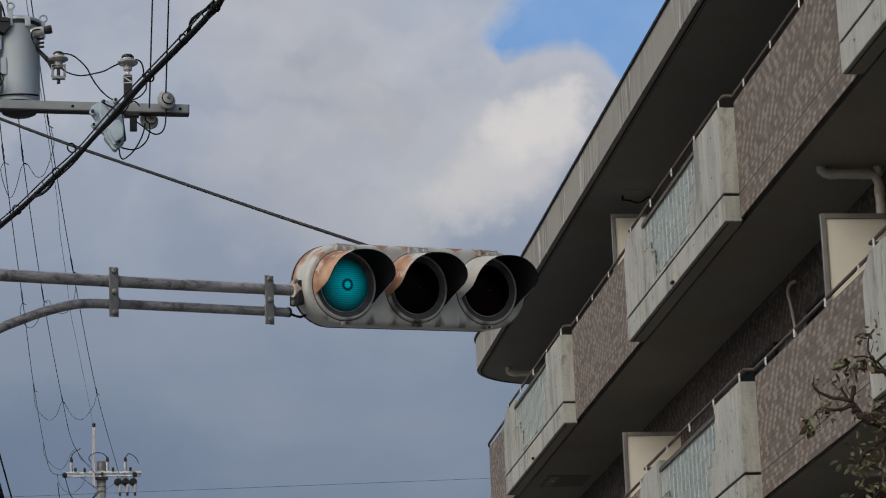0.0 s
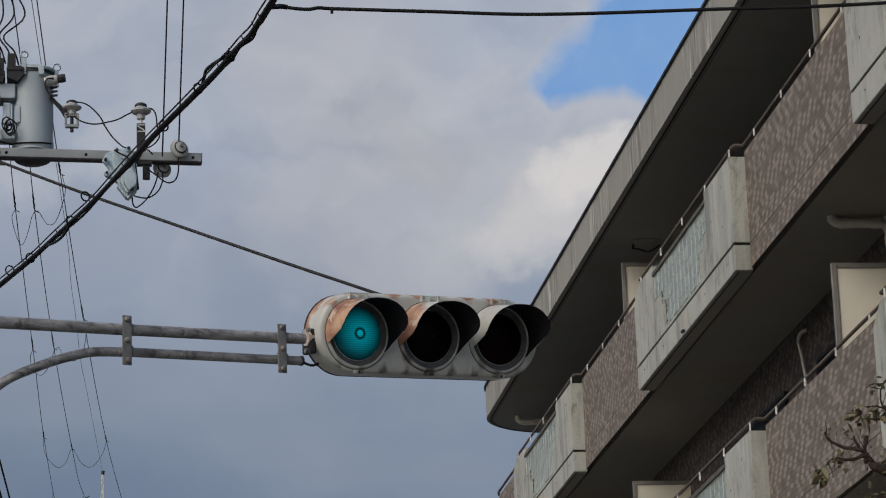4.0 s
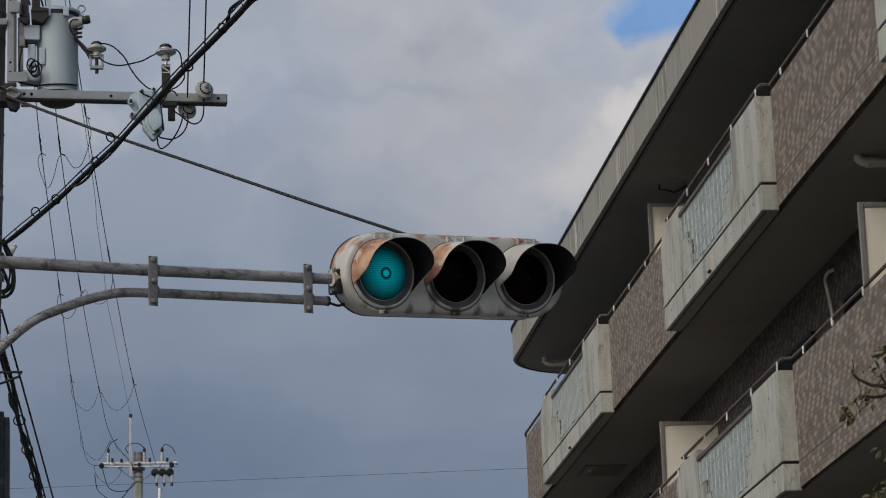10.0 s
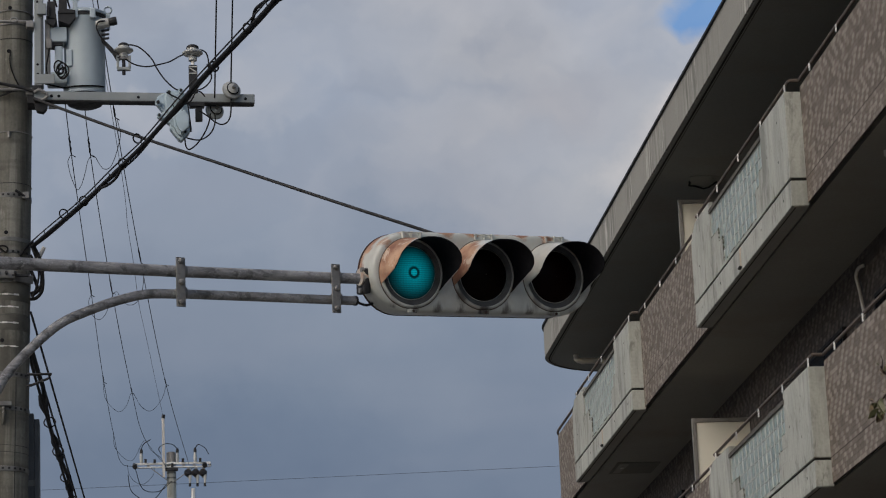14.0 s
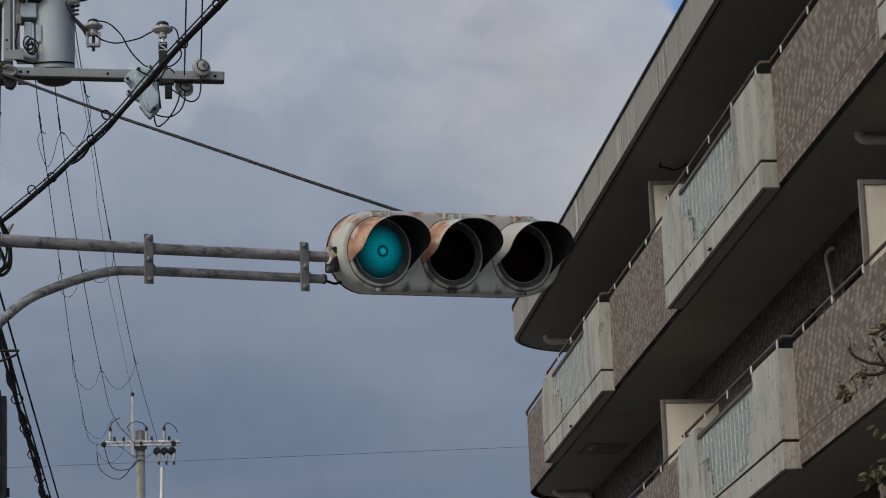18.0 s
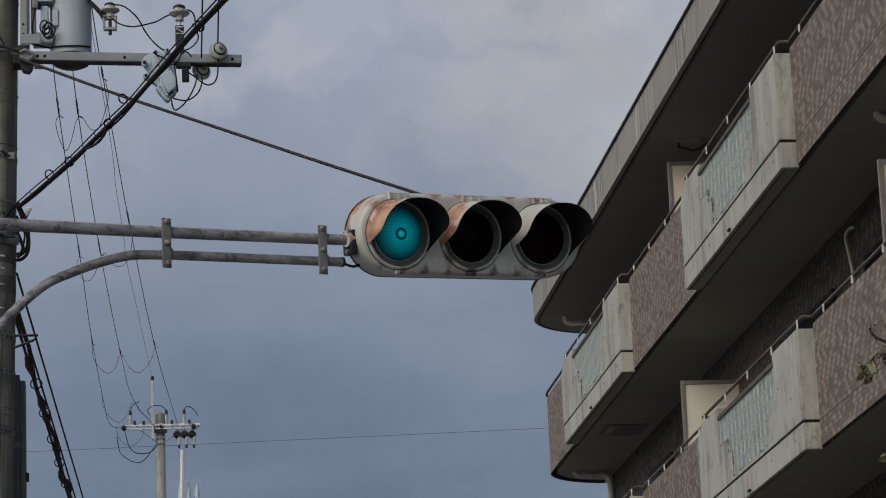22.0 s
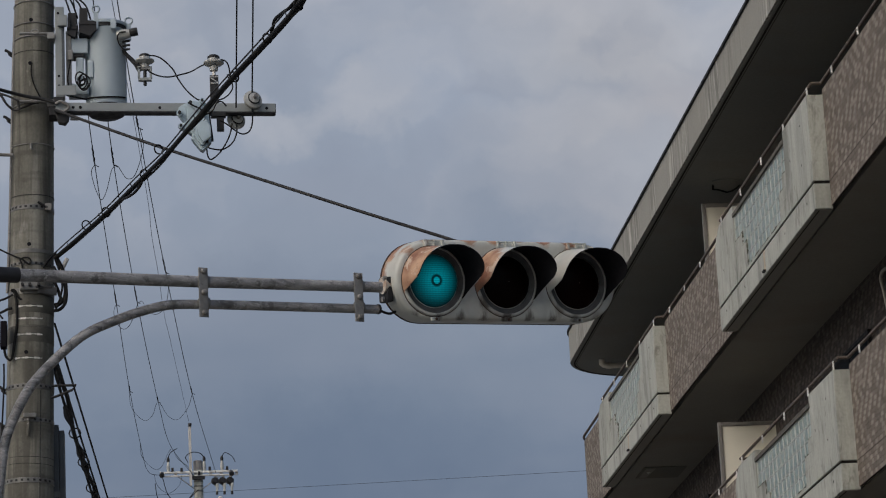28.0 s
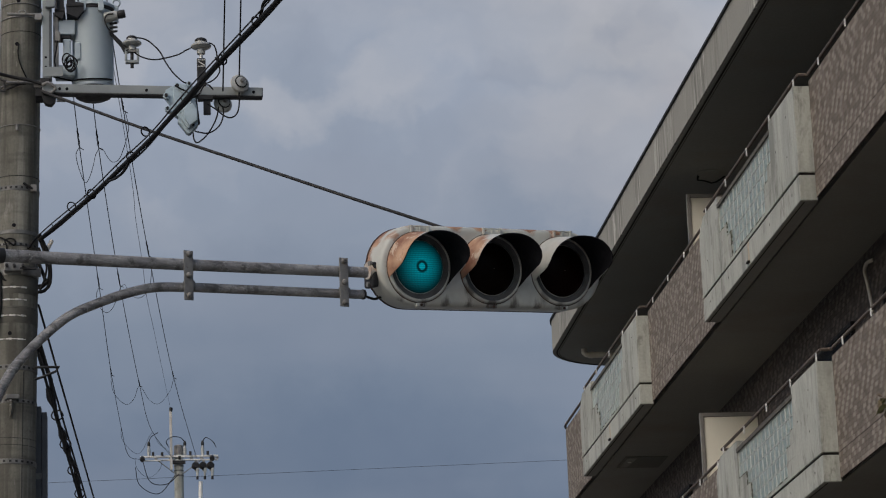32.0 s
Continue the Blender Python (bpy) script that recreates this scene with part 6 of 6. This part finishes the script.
    cable("ground_line", spline(((-0.478, 18.485, 10.224), (-0.020, 36.000, 12.289), (0.060, 40.695, 12.844), (0.155, 44.745, 13.322), (0.251, 49.653, 13.902), (0.408, 54.770, 14.504), (0.895, 71.030, 16.420)), 6), 0.0034, STRAND, "faint bare line to the far pole", "wire")
    cable("far_line", spline(((-7.73, 71.32, 14.60), (-3.0, 71.32, 14.68), (1.086, 71.32, 14.773), (10.57, 71.32, 15.02), (17.2, 71.32, 15.20)), 6), 0.0042, STRAND, "thin line crossing the street at the far pole", "wire")
    # telephone cables down the street
    def down(a, e, sag, n=40):
        a, e = Vector(a), Vector(e)
        return [a.lerp(e, i / n) - Vector((0, 0, sag * 4 * (i / n) * (1 - i / n))) for i in range(n + 1)]
    main = down((-0.648, 20.02, 6.25), (0.62, 73.2, 7.75), 0.05)
    ob = cable("phone_cable", [p + Vector((0.018 * math.sin(i * 1.9), 0, 0.014 * math.sin(i * 1.3 + 1))) for i, p in enumerate(main)], 0.017, RUBBER, "lumpy black telephone cable along the street", "cable")
    for i in range(1, 14):
        p = main[i] + Vector((0.008 * (-1) ** i, 0.3 * (i % 3), 0.0))
        part("sleeve", tubed([p, p + Vector((0.012, 0.35, 0.008)), p + Vector((0.02, 0.7, 0.016))], [0.018, 0.036, 0.016], 8), RUBBER, ob, "", True, 60)
    for i in range(2, 16):
        p = main[i]
        ring = [p + Vector((0.045 * math.cos(a), 0.05 * math.sin(a), 0.05 * math.sin(a) - 0.02)) for a in (2 * math.pi * k / 10 for k in range(11))]
        part("lashing_ring", tubed(ring, 0.006, 5), RUBBER, ob, "", True, 60)
    cable("phone_cable", down((-0.64, 20.02, 6.30), (0.72, 73.2, 7.85), 0.02), 0.008, RUBBER, "thin black telephone cable along the street", "cable")
    cable("phone_cable", down((-0.65, 20.02, 6.20), (0.66, 73.2, 7.68), 0.10), 0.011, RUBBER, "black telephone cable along the street", "cable")
    cable("phone_strand", down((-0.64, 20.02, 6.52), (0.83, 73.2, 7.92), 0.0), 0.008, RUBBER, "black wire along the street", "wire")


BUNDLE = ((-0.621, 19.765, 6.922), (-0.402, 18.707, 6.798), (-0.204, 17.751, 6.692), (-0.024, 16.880, 6.609), (0.140, 16.086, 6.537), (0.291, 15.355, 6.495), (0.430, 14.682, 6.460), (0.678, 13.481, 6.367), (0.733, 13.217, 6.358), (0.775, 13.012, 6.346), (0.817, 12.813, 6.332), (0.845, 12.675, 6.341), (0.879, 12.511, 6.353), (1.129, 11.302, 6.439))
STREETWIRE = ((0.879, 12.511, 6.353), (0.955, 12.700, 6.429), (1.007, 12.700, 6.421), (1.076, 12.690, 6.413), (1.128, 12.690, 6.421), (1.201, 12.690, 6.417), (1.63, 12.64, 6.39), (2.15, 12.58, 6.36), (2.92, 12.49, 6.36), (3.61, 12.40, 6.36), (4.98, 12.22, 6.40))
PHASES = (((-1.01, 18.2, 11.86), (-0.73, 30.3, 12.62), (-0.68, 37.6, 13.08), (-0.53, 49.5, 13.84), (-0.44, 56.9, 14.31), (-0.28, 65.4, 14.85), (-0.13, 70.4, 15.16), (0.2, 71.2, 15.2)),
          ((-0.86, 18.2, 11.86), (-0.52, 30.3, 12.62), (-0.43, 37.7, 13.08), (-0.19, 48.4, 13.75), (0.13, 59.1, 14.42), (0.40, 65.8, 14.84), (1.0, 71.0, 15.1)),
          ((-0.64, 18.2, 11.84), (-0.26, 30.3, 12.60), (-0.11, 35.2, 12.91), (0.24, 44.7, 13.50), (0.80, 57.9, 14.32), (1.50, 70.6, 15.10)))
SLACK = (((-0.44, 57.6, 14.35), (-0.41, 60.1, 14.51), (-0.17, 61.9, 14.62), (0.01, 61.1, 14.56), (0.13, 59.2, 14.43), (0.33, 61.1, 14.54), (0.54, 61.6, 14.56), (0.74, 59.9, 14.45), (0.81, 58.0, 14.33)),
         ((-0.68, 38.05, 13.10), (-0.72, 38.05, 13.01), (-0.70, 38.05, 12.87), (-0.65, 38.06, 12.71), (-0.60, 38.07, 12.62), (-0.55, 38.08, 12.68), (-0.50, 38.09, 12.84), (-0.46, 38.10, 13.02), (-0.41, 38.11, 13.11)),
         ((-0.41, 38.11, 13.11), (-0.36, 37.83, 13.00), (-0.30, 37.46, 12.79), (-0.24, 37.08, 12.61), (-0.16, 36.61, 12.49), (-0.10, 36.19, 12.48), (-0.05, 36.05, 12.60), (-0.02, 36.05, 12.75), (-0.04, 36.05, 12.87), (-0.06, 36.05, 12.96)),
         ((-0.28, 65.4, 14.85), (-0.26, 67.6, 14.98), (-0.02, 69.7, 15.10), (0.18, 69.6, 15.09), (0.41, 66.3, 14.87), (0.57, 68.0, 14.97), (0.81, 69.3, 15.04), (0.95, 70.9, 15.1)))
SLACK_SHORT = (((0.02, 70.2, 15.05), (0.06, 70.3, 14.85), (0.2, 70.4, 14.68), (0.4, 70.5, 14.64), (0.62, 70.6, 14.85), (0.68, 71.0, 15.15)),
         ((-0.55, 48.36, 13.77), (-0.59, 48.36, 13.66), (-0.57, 48.36, 13.51), (-0.50, 48.32, 13.37), (-0.41, 48.27, 13.32), (-0.32, 48.22, 13.39), (-0.25, 48.18, 13.55), (-0.19, 48.14, 13.72)),
         ((-0.19, 48.14, 13.72), (-0.12, 47.78, 13.67), (-0.06, 47.41, 13.47), (0.04, 46.84, 13.22), (0.15, 46.16, 13.05), (0.24, 45.64, 13.02), (0.29, 45.48, 13.14), (0.31, 45.48, 13.37), (0.28, 45.48, 13.55)))
build_cables()


def build_far_pole():
    p = thing("far_utility_pole", pose(1.08, 71.2, 0), "distant concrete utility pole with a loaded crossarm", "utility pole")
    part("shaft", turned(bmesh.new(), [(0.19, 0), (0.125, 12), (0.110, 15.30)], 20), CONCRETE, p, smooth=50)
    part("cap", turned(bmesh.new(), [(0.114, 15.30), (0.114, 15.52), (0.09, 15.54), (0.02, 15.545)], 20), FRAME, p, "dark cap", smooth=40)
    arm = part("crossarm", boxed(-0.93, 0.95, -0.16, -0.08, 15.215, 15.262, bevel=0.006), POST, p)
    part("lower_rail", boxed(-0.93, 0.95, -0.16, -0.08, 15.135, 15.165, bevel=0.006), POST, arm)
    for x in (-0.9, -0.55, -0.2, 0.3, 0.55, 0.93):
        part("spacer", boxed(x - 0.035, x + 0.035, -0.155, -0.085, 15.166, 15.214), GALV, arm)
    part("clamp", boxed(-0.16, 0.16, -0.17, -0.10, 15.05, 15.13, bevel=0.01), CAP, p)
    for x, z in ((-0.40, 15.30), (0.28, 15.31), (-0.62, 15.31), (0.70, 15.31), (0.02, 15.2)):
        part("line_clamp", boxed(x - 0.03, x + 0.03, -0.2, -0.14, z - 0.05, z + 0.04, bevel=0.01), CAP, p)
    for z in (15.02, 14.9, 14.78):
        part("band", turned(bmesh.new(), [(0.118, z - 0.02), (0.121, z), (0.118, z + 0.02)], 16), BAND, p, smooth=40)
    part("mast_bar", boxed(-0.215, -0.150, -0.20, -0.14, 14.9, 16.36, bevel=0.008), PALEPIPE, p, "pale upright bar")
    part("mast_tip", tubed([(-0.18, -0.17, 16.35), (-0.17, -0.17, 16.44)], 0.042, 8), CAP, p)
    for x in (-0.72, 0.15, 0.58):
        part("pin_insulator", turned(bmesh.new(), [(0.035, 15.26), (0.045, 15.38), (0.03, 15.50), (0.012, 15.52)], 12, pose(x, -0.12, 0)), CERAMIC, p, smooth=50)
        part("tip", turned(bmesh.new(), [(0.035, 15.50), (0.04, 15.56), (0.02, 15.62)], 10, pose(x, -0.12, 0)), CAP, p, smooth=50)
    for x in (-0.88, 0.80):
        part("strain_insulator", tubed([(x, -0.2, 15.19), (x, -0.5, 15.10)], 0.06, 10), CAP, p)
    for x in (0.40, 0.58, 0.76):
        cut = part("cutout", turned(bmesh.new(), [(0.03, -0.06), (0.085, -0.05), (0.10, 0.0), (0.085, 0.05), (0.03, 0.06)], 14, pose(x, -0.22, 14.98, 60, 0, 20)), CAP, p, "dark cutout drum", smooth=50)
        part("bracket", boxed(x - 0.02, x + 0.05, -0.2, -0.16, 14.86, 15.12, bevel=0.008), GALV, cut)
        part("stub", tubed([(x + 0.05, -0.24, 14.92), (x + 0.04, -0.26, 14.70)], [0.045, 0.025], 8), CERAMIC, cut, "pale stub")
        part("terminal", tubed([(x + 0.04, -0.26, 14.72), (x + 0.04, -0.26, 14.64)], 0.03, 8), CAP, cut)
    part("brace", tubed([(-0.55, -0.12, 15.18), (0.0, -0.1, 14.75)], 0.011, 6), GALV, p)
    part("brace", tubed([(0.6, -0.12, 15.18), (0.0, -0.1, 14.75)], 0.011, 6), GALV, p)
    part("lower_arm", boxed(-0.25, 1.0, -0.16, -0.08, 13.0, 13.09, bevel=0.008), POST, p)
    for x in (0.45, 0.66, 0.86):
        part("arrester", turned(bmesh.new(), [(0.04, 13.09), (0.055, 13.2), (0.055, 13.62), (0.03, 13.7), (0.02, 13.82)], 12, pose(x, -0.12, 0)), TANK, p, smooth=50)
    part("down_pipe", tubed([(0.52, -0.2, 14.6), (0.48, -0.2, 13.1)], 0.05, 8), POST, p)
    for i, pts in enumerate(([(-0.72, -0.12, 15.6), (-0.66, -0.3, 15.70), (-0.50, -0.6, 15.74)], [(0.15, -0.12, 15.6), (0.04, -0.2, 15.69), (-0.15, -0.3, 15.69), (-0.30, -0.3, 15.58), (-0.24, -0.3, 15.44)],
                             [(0.58, -0.12, 15.6), (0.66, -0.2, 15.68), (0.82, -0.25, 15.58), (0.90, -0.3, 15.42)], [(-0.88, -0.5, 15.1), (-0.7, -0.3, 14.6), (-0.3, -0.2, 14.55), (0, -0.15, 14.8)],
                             [(-1.05, -0.6, 14.9), (-0.95, -0.4, 14.5), (-0.5, -0.3, 14.3), (-0.1, -0.2, 14.75)])):
        part("jumper", tubed(spline(pts, 5), 0.010, 6), RUBBER, p, smooth=70)


build_far_pole()


def build_cabinet():
    c = thing("pole_cabinet", pose(-0.622, 20.10, 4.7), "tall narrow grey cabinet strapped to the pole", "cabinet")
    part("body", boxed(-0.435, -0.004, 0.0, 0.26, 0, 1.128, bevel=0.008), BOXGREY, c)
    part("flange", boxed(-0.003, 0.033, 0.01, 0.20, -0.02, 1.088, bevel=0.004), BOXGREY, c)
    part("lock", boxed(0.033, 0.053, 0.06, 0.10, 0.40, 0.46, bevel=0.004), CAP, c)
    part("strap", boxed(-0.425, 0.002, -0.006, -0.001, 0.62, 0.66, bevel=0.001), BAND, c, "steel strap")


build_cabinet()


def build_tree():
    """A pruned street tree with a few late leaves on bare twigs."""
    rng = random.Random(5)
    t = thing("street_tree", pose(4.75, 13.4, 0), "pruned street tree with sparse late-autumn leaves", "tree")
    part("trunk", tubed(spline([(4.75, 13.4, 0), (4.70, 13.4, 1.5), (4.62, 13.38, 3.0), (4.45, 13.35, 3.9)], 5), [0.12 - 0.0042 * i for i in range(16)], 12), BARK, t, "", True, 60)
    tips = []

    def limb(pts, r0, r1):
        line = spline(pts, 5)
        line = [p + Vector((rng.uniform(-1, 1), rng.uniform(-1, 1), rng.uniform(-1, 1))) * r0 * 0.35 for p in line]
        part("limb", tubed(line, [r0 + (r1 - r0) * i / (len(line) - 1) for i in range(len(line))], 8), BARK, t, "", True, 60)
        return line
    main = [limb([(4.46, 13.35, 3.9), (4.15, 13.34, 4.15), (3.90, 13.33, 4.32), (3.78, 13.32, 4.385), (3.725, 13.32, 4.44)], 0.042, 0.013),
            limb([(4.3, 13.35, 4.05), (4.1, 13.30, 4.35), (3.95, 13.27, 4.55), (3.815, 13.26, 4.60)], 0.030, 0.010)]
    tw = [limb([(3.73, 13.32, 4.43), (3.705, 13.31, 4.46), (3.60, 13.32, 4.485), (3.545, 13.32, 4.52), (3.53, 13.32, 4.55)], 0.012, 0.004),
          limb([(3.72, 13.32, 4.44), (3.67, 13.33, 4.425), (3.615, 13.33, 4.425), (3.57, 13.33, 4.43), (3.52, 13.34, 4.39)], 0.010, 0.004),
          limb([(3.715, 13.32, 4.44), (3.722, 13.31, 4.49), (3.725, 13.31, 4.525)], 0.010, 0.007),
          limb([(3.70, 13.32, 4.465), (3.68, 13.32, 4.50), (3.665, 13.31, 4.53)], 0.007, 0.004),
          limb([(3.815, 13.26, 4.60), (3.76, 13.27, 4.605), (3.70, 13.28, 4.60)], 0.006, 0.003),
          limb([(3.88, 13.26, 4.58), (3.83, 13.26, 4.64), (3.78, 13.27, 4.665), (3.73, 13.28, 4.66)], 0.006, 0.003),
          limb([(3.95, 13.27, 4.55), (3.90, 13.27, 4.57), (3.85, 13.26, 4.60), (3.80, 13.25, 4.66)], 0.007, 0.003),
          ]
    tw += [limb([(3.95, 13.33, 4.30), (3.86, 13.35, 4.28), (3.78, 13.36, 4.22), (3.72, 13.37, 4.15)], 0.012, 0.005),
          limb([(4.05, 13.33, 4.2), (3.95, 13.36, 4.12), (3.86, 13.38, 4.08), (3.80, 13.38, 4.0)], 0.012, 0.005),
          limb([(4.2, 13.35, 4.05), (4.0, 13.35, 3.98), (3.82, 13.35, 3.94), (3.66, 13.34, 3.93)], 0.014, 0.005),
          limb([(3.82, 13.26, 4.60), (3.80, 13.27, 4.70), (3.815, 13.28, 4.78)], 0.006, 0.003),
          limb([(3.88, 13.26, 4.58), (3.93, 13.27, 4.68), (3.90, 13.27, 4.78)], 0.007, 0.003),
          ]
    tw += [limb([(4.1, 13.33, 4.3), (4.05, 13.3, 4.5), (4.05, 13.28, 4.8)], 0.016, 0.006),
          limb([(4.46, 13.35, 3.9), (4.6, 13.3, 4.4), (4.65, 13.28, 4.9), (4.6, 13.25, 5.3)], 0.05, 0.012),
          limb([(4.46, 13.35, 3.9), (4.9, 13.4, 4.3), (5.2, 13.45, 4.7)], 0.04, 0.01)]

    for line in tw[:12]:
        for k in range(3, len(line), 5):
            for _ in range(1):
                d = Vector((rng.uniform(-1, 0.4), rng.uniform(-0.6, 0.6), rng.uniform(-0.7, 1.0))).normalized()
                ln = rng.uniform(0.03, 0.085)
                mid = line[k] + d * ln * 0.5 + Vector((rng.uniform(-1, 1), 0, rng.uniform(-1, 1))) * 0.008
                tip = line[k] + d * ln
                part("twig", tubed([line[k], mid, tip], [0.0028, 0.002, 0.0012], 5), BARK, t, "", True, 60)
                if rng.random() < 0.6:
                    tips.append(tip)
    for a, c, rad in (((3.722, 13.31, 4.49), (3.727, 13.305, 4.532), 0.011), ((3.60, 13.31, 4.405), (3.575, 13.305, 4.409), 0.010)):
        stub = part("stub", tubed([a, c], [rad * 1.15, rad], 8), BARK, t, "", True, 60)
        d = (Vector(c) - Vector(a)).normalized()
        part("cut_end", tubed([c, Vector(c) + d * 0.002], rad * 0.9, 8), CERAMIC, stub, "pale cut end", True)

    def leaf(bm, p, size):
        d = Vector((rng.uniform(-1, 1), rng.uniform(-1, 1), rng.uniform(-1.3, 0.3))).normalized()
        s = d.cross(Vector((rng.uniform(-1, 1), rng.uniform(-1, 1), rng.uniform(-1, 1)))).normalized()
        n = d.cross(s)
        prof = [(0, 0), (0.22, 0.19), (0.5, 0.25), (0.78, 0.16), (1.0, 0.0)]
        mid = [bm.verts.new(p + d * (a * size) - n * (0.10 * size * math.sin(a * 3))) for a, _ in prof]
        for sg in (1, -1):
            edge = [bm.verts.new(p + d * (a * size) + s * (w * size * sg) + n * (w * size * 0.35)) for a, w in prof[1:4]]
            bm.faces.new((mid[0], mid[1], edge[0]))
            bm.faces.new((mid[1], mid[2], edge[1], edge[0]))
            bm.faces.new((mid[2], mid[3], edge[2], edge[1]))
            bm.faces.new((mid[3], mid[4], edge[2]))

    def cluster(c, count, spread, size):
        bm = bmesh.new()
        for _ in range(count):
            p = Vector(c) + Vector((rng.gauss(0, 1), rng.gauss(0, 1), rng.gauss(0, 0.8))) * spread
            leaf(bm, p, size * rng.uniform(0.62, 1.12))
        part("leaves", bm, LEAF, t, "sparse olive and brown leaves", True)
    for p in tips:
        cluster(p, rng.randint(1, 3), 0.006, rng.uniform(0.022, 0.04))
    outer = (((3.49, 13.33, 4.375), 8, 0.020, 0.078), ((3.525, 13.33, 4.345), 5, 0.016, 0.074), ((3.56, 13.33, 4.42), 7, 0.030, 0.030),
             ((3.60, 13.33, 4.42), 4, 0.03, 0.03), ((3.53, 13.32, 4.55), 7, 0.022, 0.024), ((3.59, 13.32, 4.53), 6, 0.03, 0.024),
             ((3.665, 13.31, 4.55), 6, 0.03, 0.03), ((3.70, 13.30, 4.64), 12, 0.028, 0.060), ((3.75, 13.29, 4.63), 12, 0.030, 0.062),
             ((3.66, 13.30, 4.62), 4, 0.02, 0.06), ((3.815, 13.28, 4.785), 10, 0.028, 0.036))
    middle = (((3.77, 13.28, 4.76), 5, 0.02, 0.03), ((3.90, 13.27, 4.77), 8, 0.04, 0.035), ((3.80, 13.33, 4.385), 40, 0.04, 0.026),
             ((3.90, 13.33, 4.45), 36, 0.06, 0.03), ((3.95, 13.3, 4.30), 60, 0.08, 0.035), ((3.92, 13.34, 4.15), 60, 0.08, 0.04),
             ((3.62, 13.33, 4.46), 12, 0.04, 0.022), ((3.85, 13.33, 4.35), 26, 0.045, 0.035), ((3.77, 13.35, 4.25), 16, 0.045, 0.040),
             ((3.84, 13.35, 4.22), 22, 0.05, 0.045), ((3.73, 13.37, 4.16), 14, 0.035, 0.050))
    inner = (((3.86, 13.37, 4.13), 24, 0.06, 0.050), ((3.64, 13.34, 3.95), 26, 0.045, 0.060), ((3.70, 13.34, 3.90), 30, 0.06, 0.060),
             ((3.80, 13.35, 3.95), 30, 0.07, 0.055), ((4.05, 13.3, 4.75), 20, 0.10, 0.05), ((4.1, 13.36, 4.1), 30, 0.12, 0.05),
             ((4.6, 13.3, 5.0), 60, 0.25, 0.05), ((5.1, 13.4, 4.6), 50, 0.2, 0.05), ((4.4, 13.3, 4.4), 50, 0.2, 0.05))
    for c, n, s, z in outer + middle + inner:
        cluster(c, n, s, z)


build_tree()


def motions():
    walk(backdrop, [(0.0, pose(0, 0, 0)), (7.0, pose(0, 0, 0, 0, 0, -1.3)), (13.0, pose(0, 0, 0, 0, 0, -2.15)), (19.0, pose(0, 0, 0, 0, 0, -3.0)),
                    (25.0, pose(0, 0, 0, 0, 0, -3.8)), (32.0, pose(0, 0, 0, 0, 0, -4.8))])


motions()
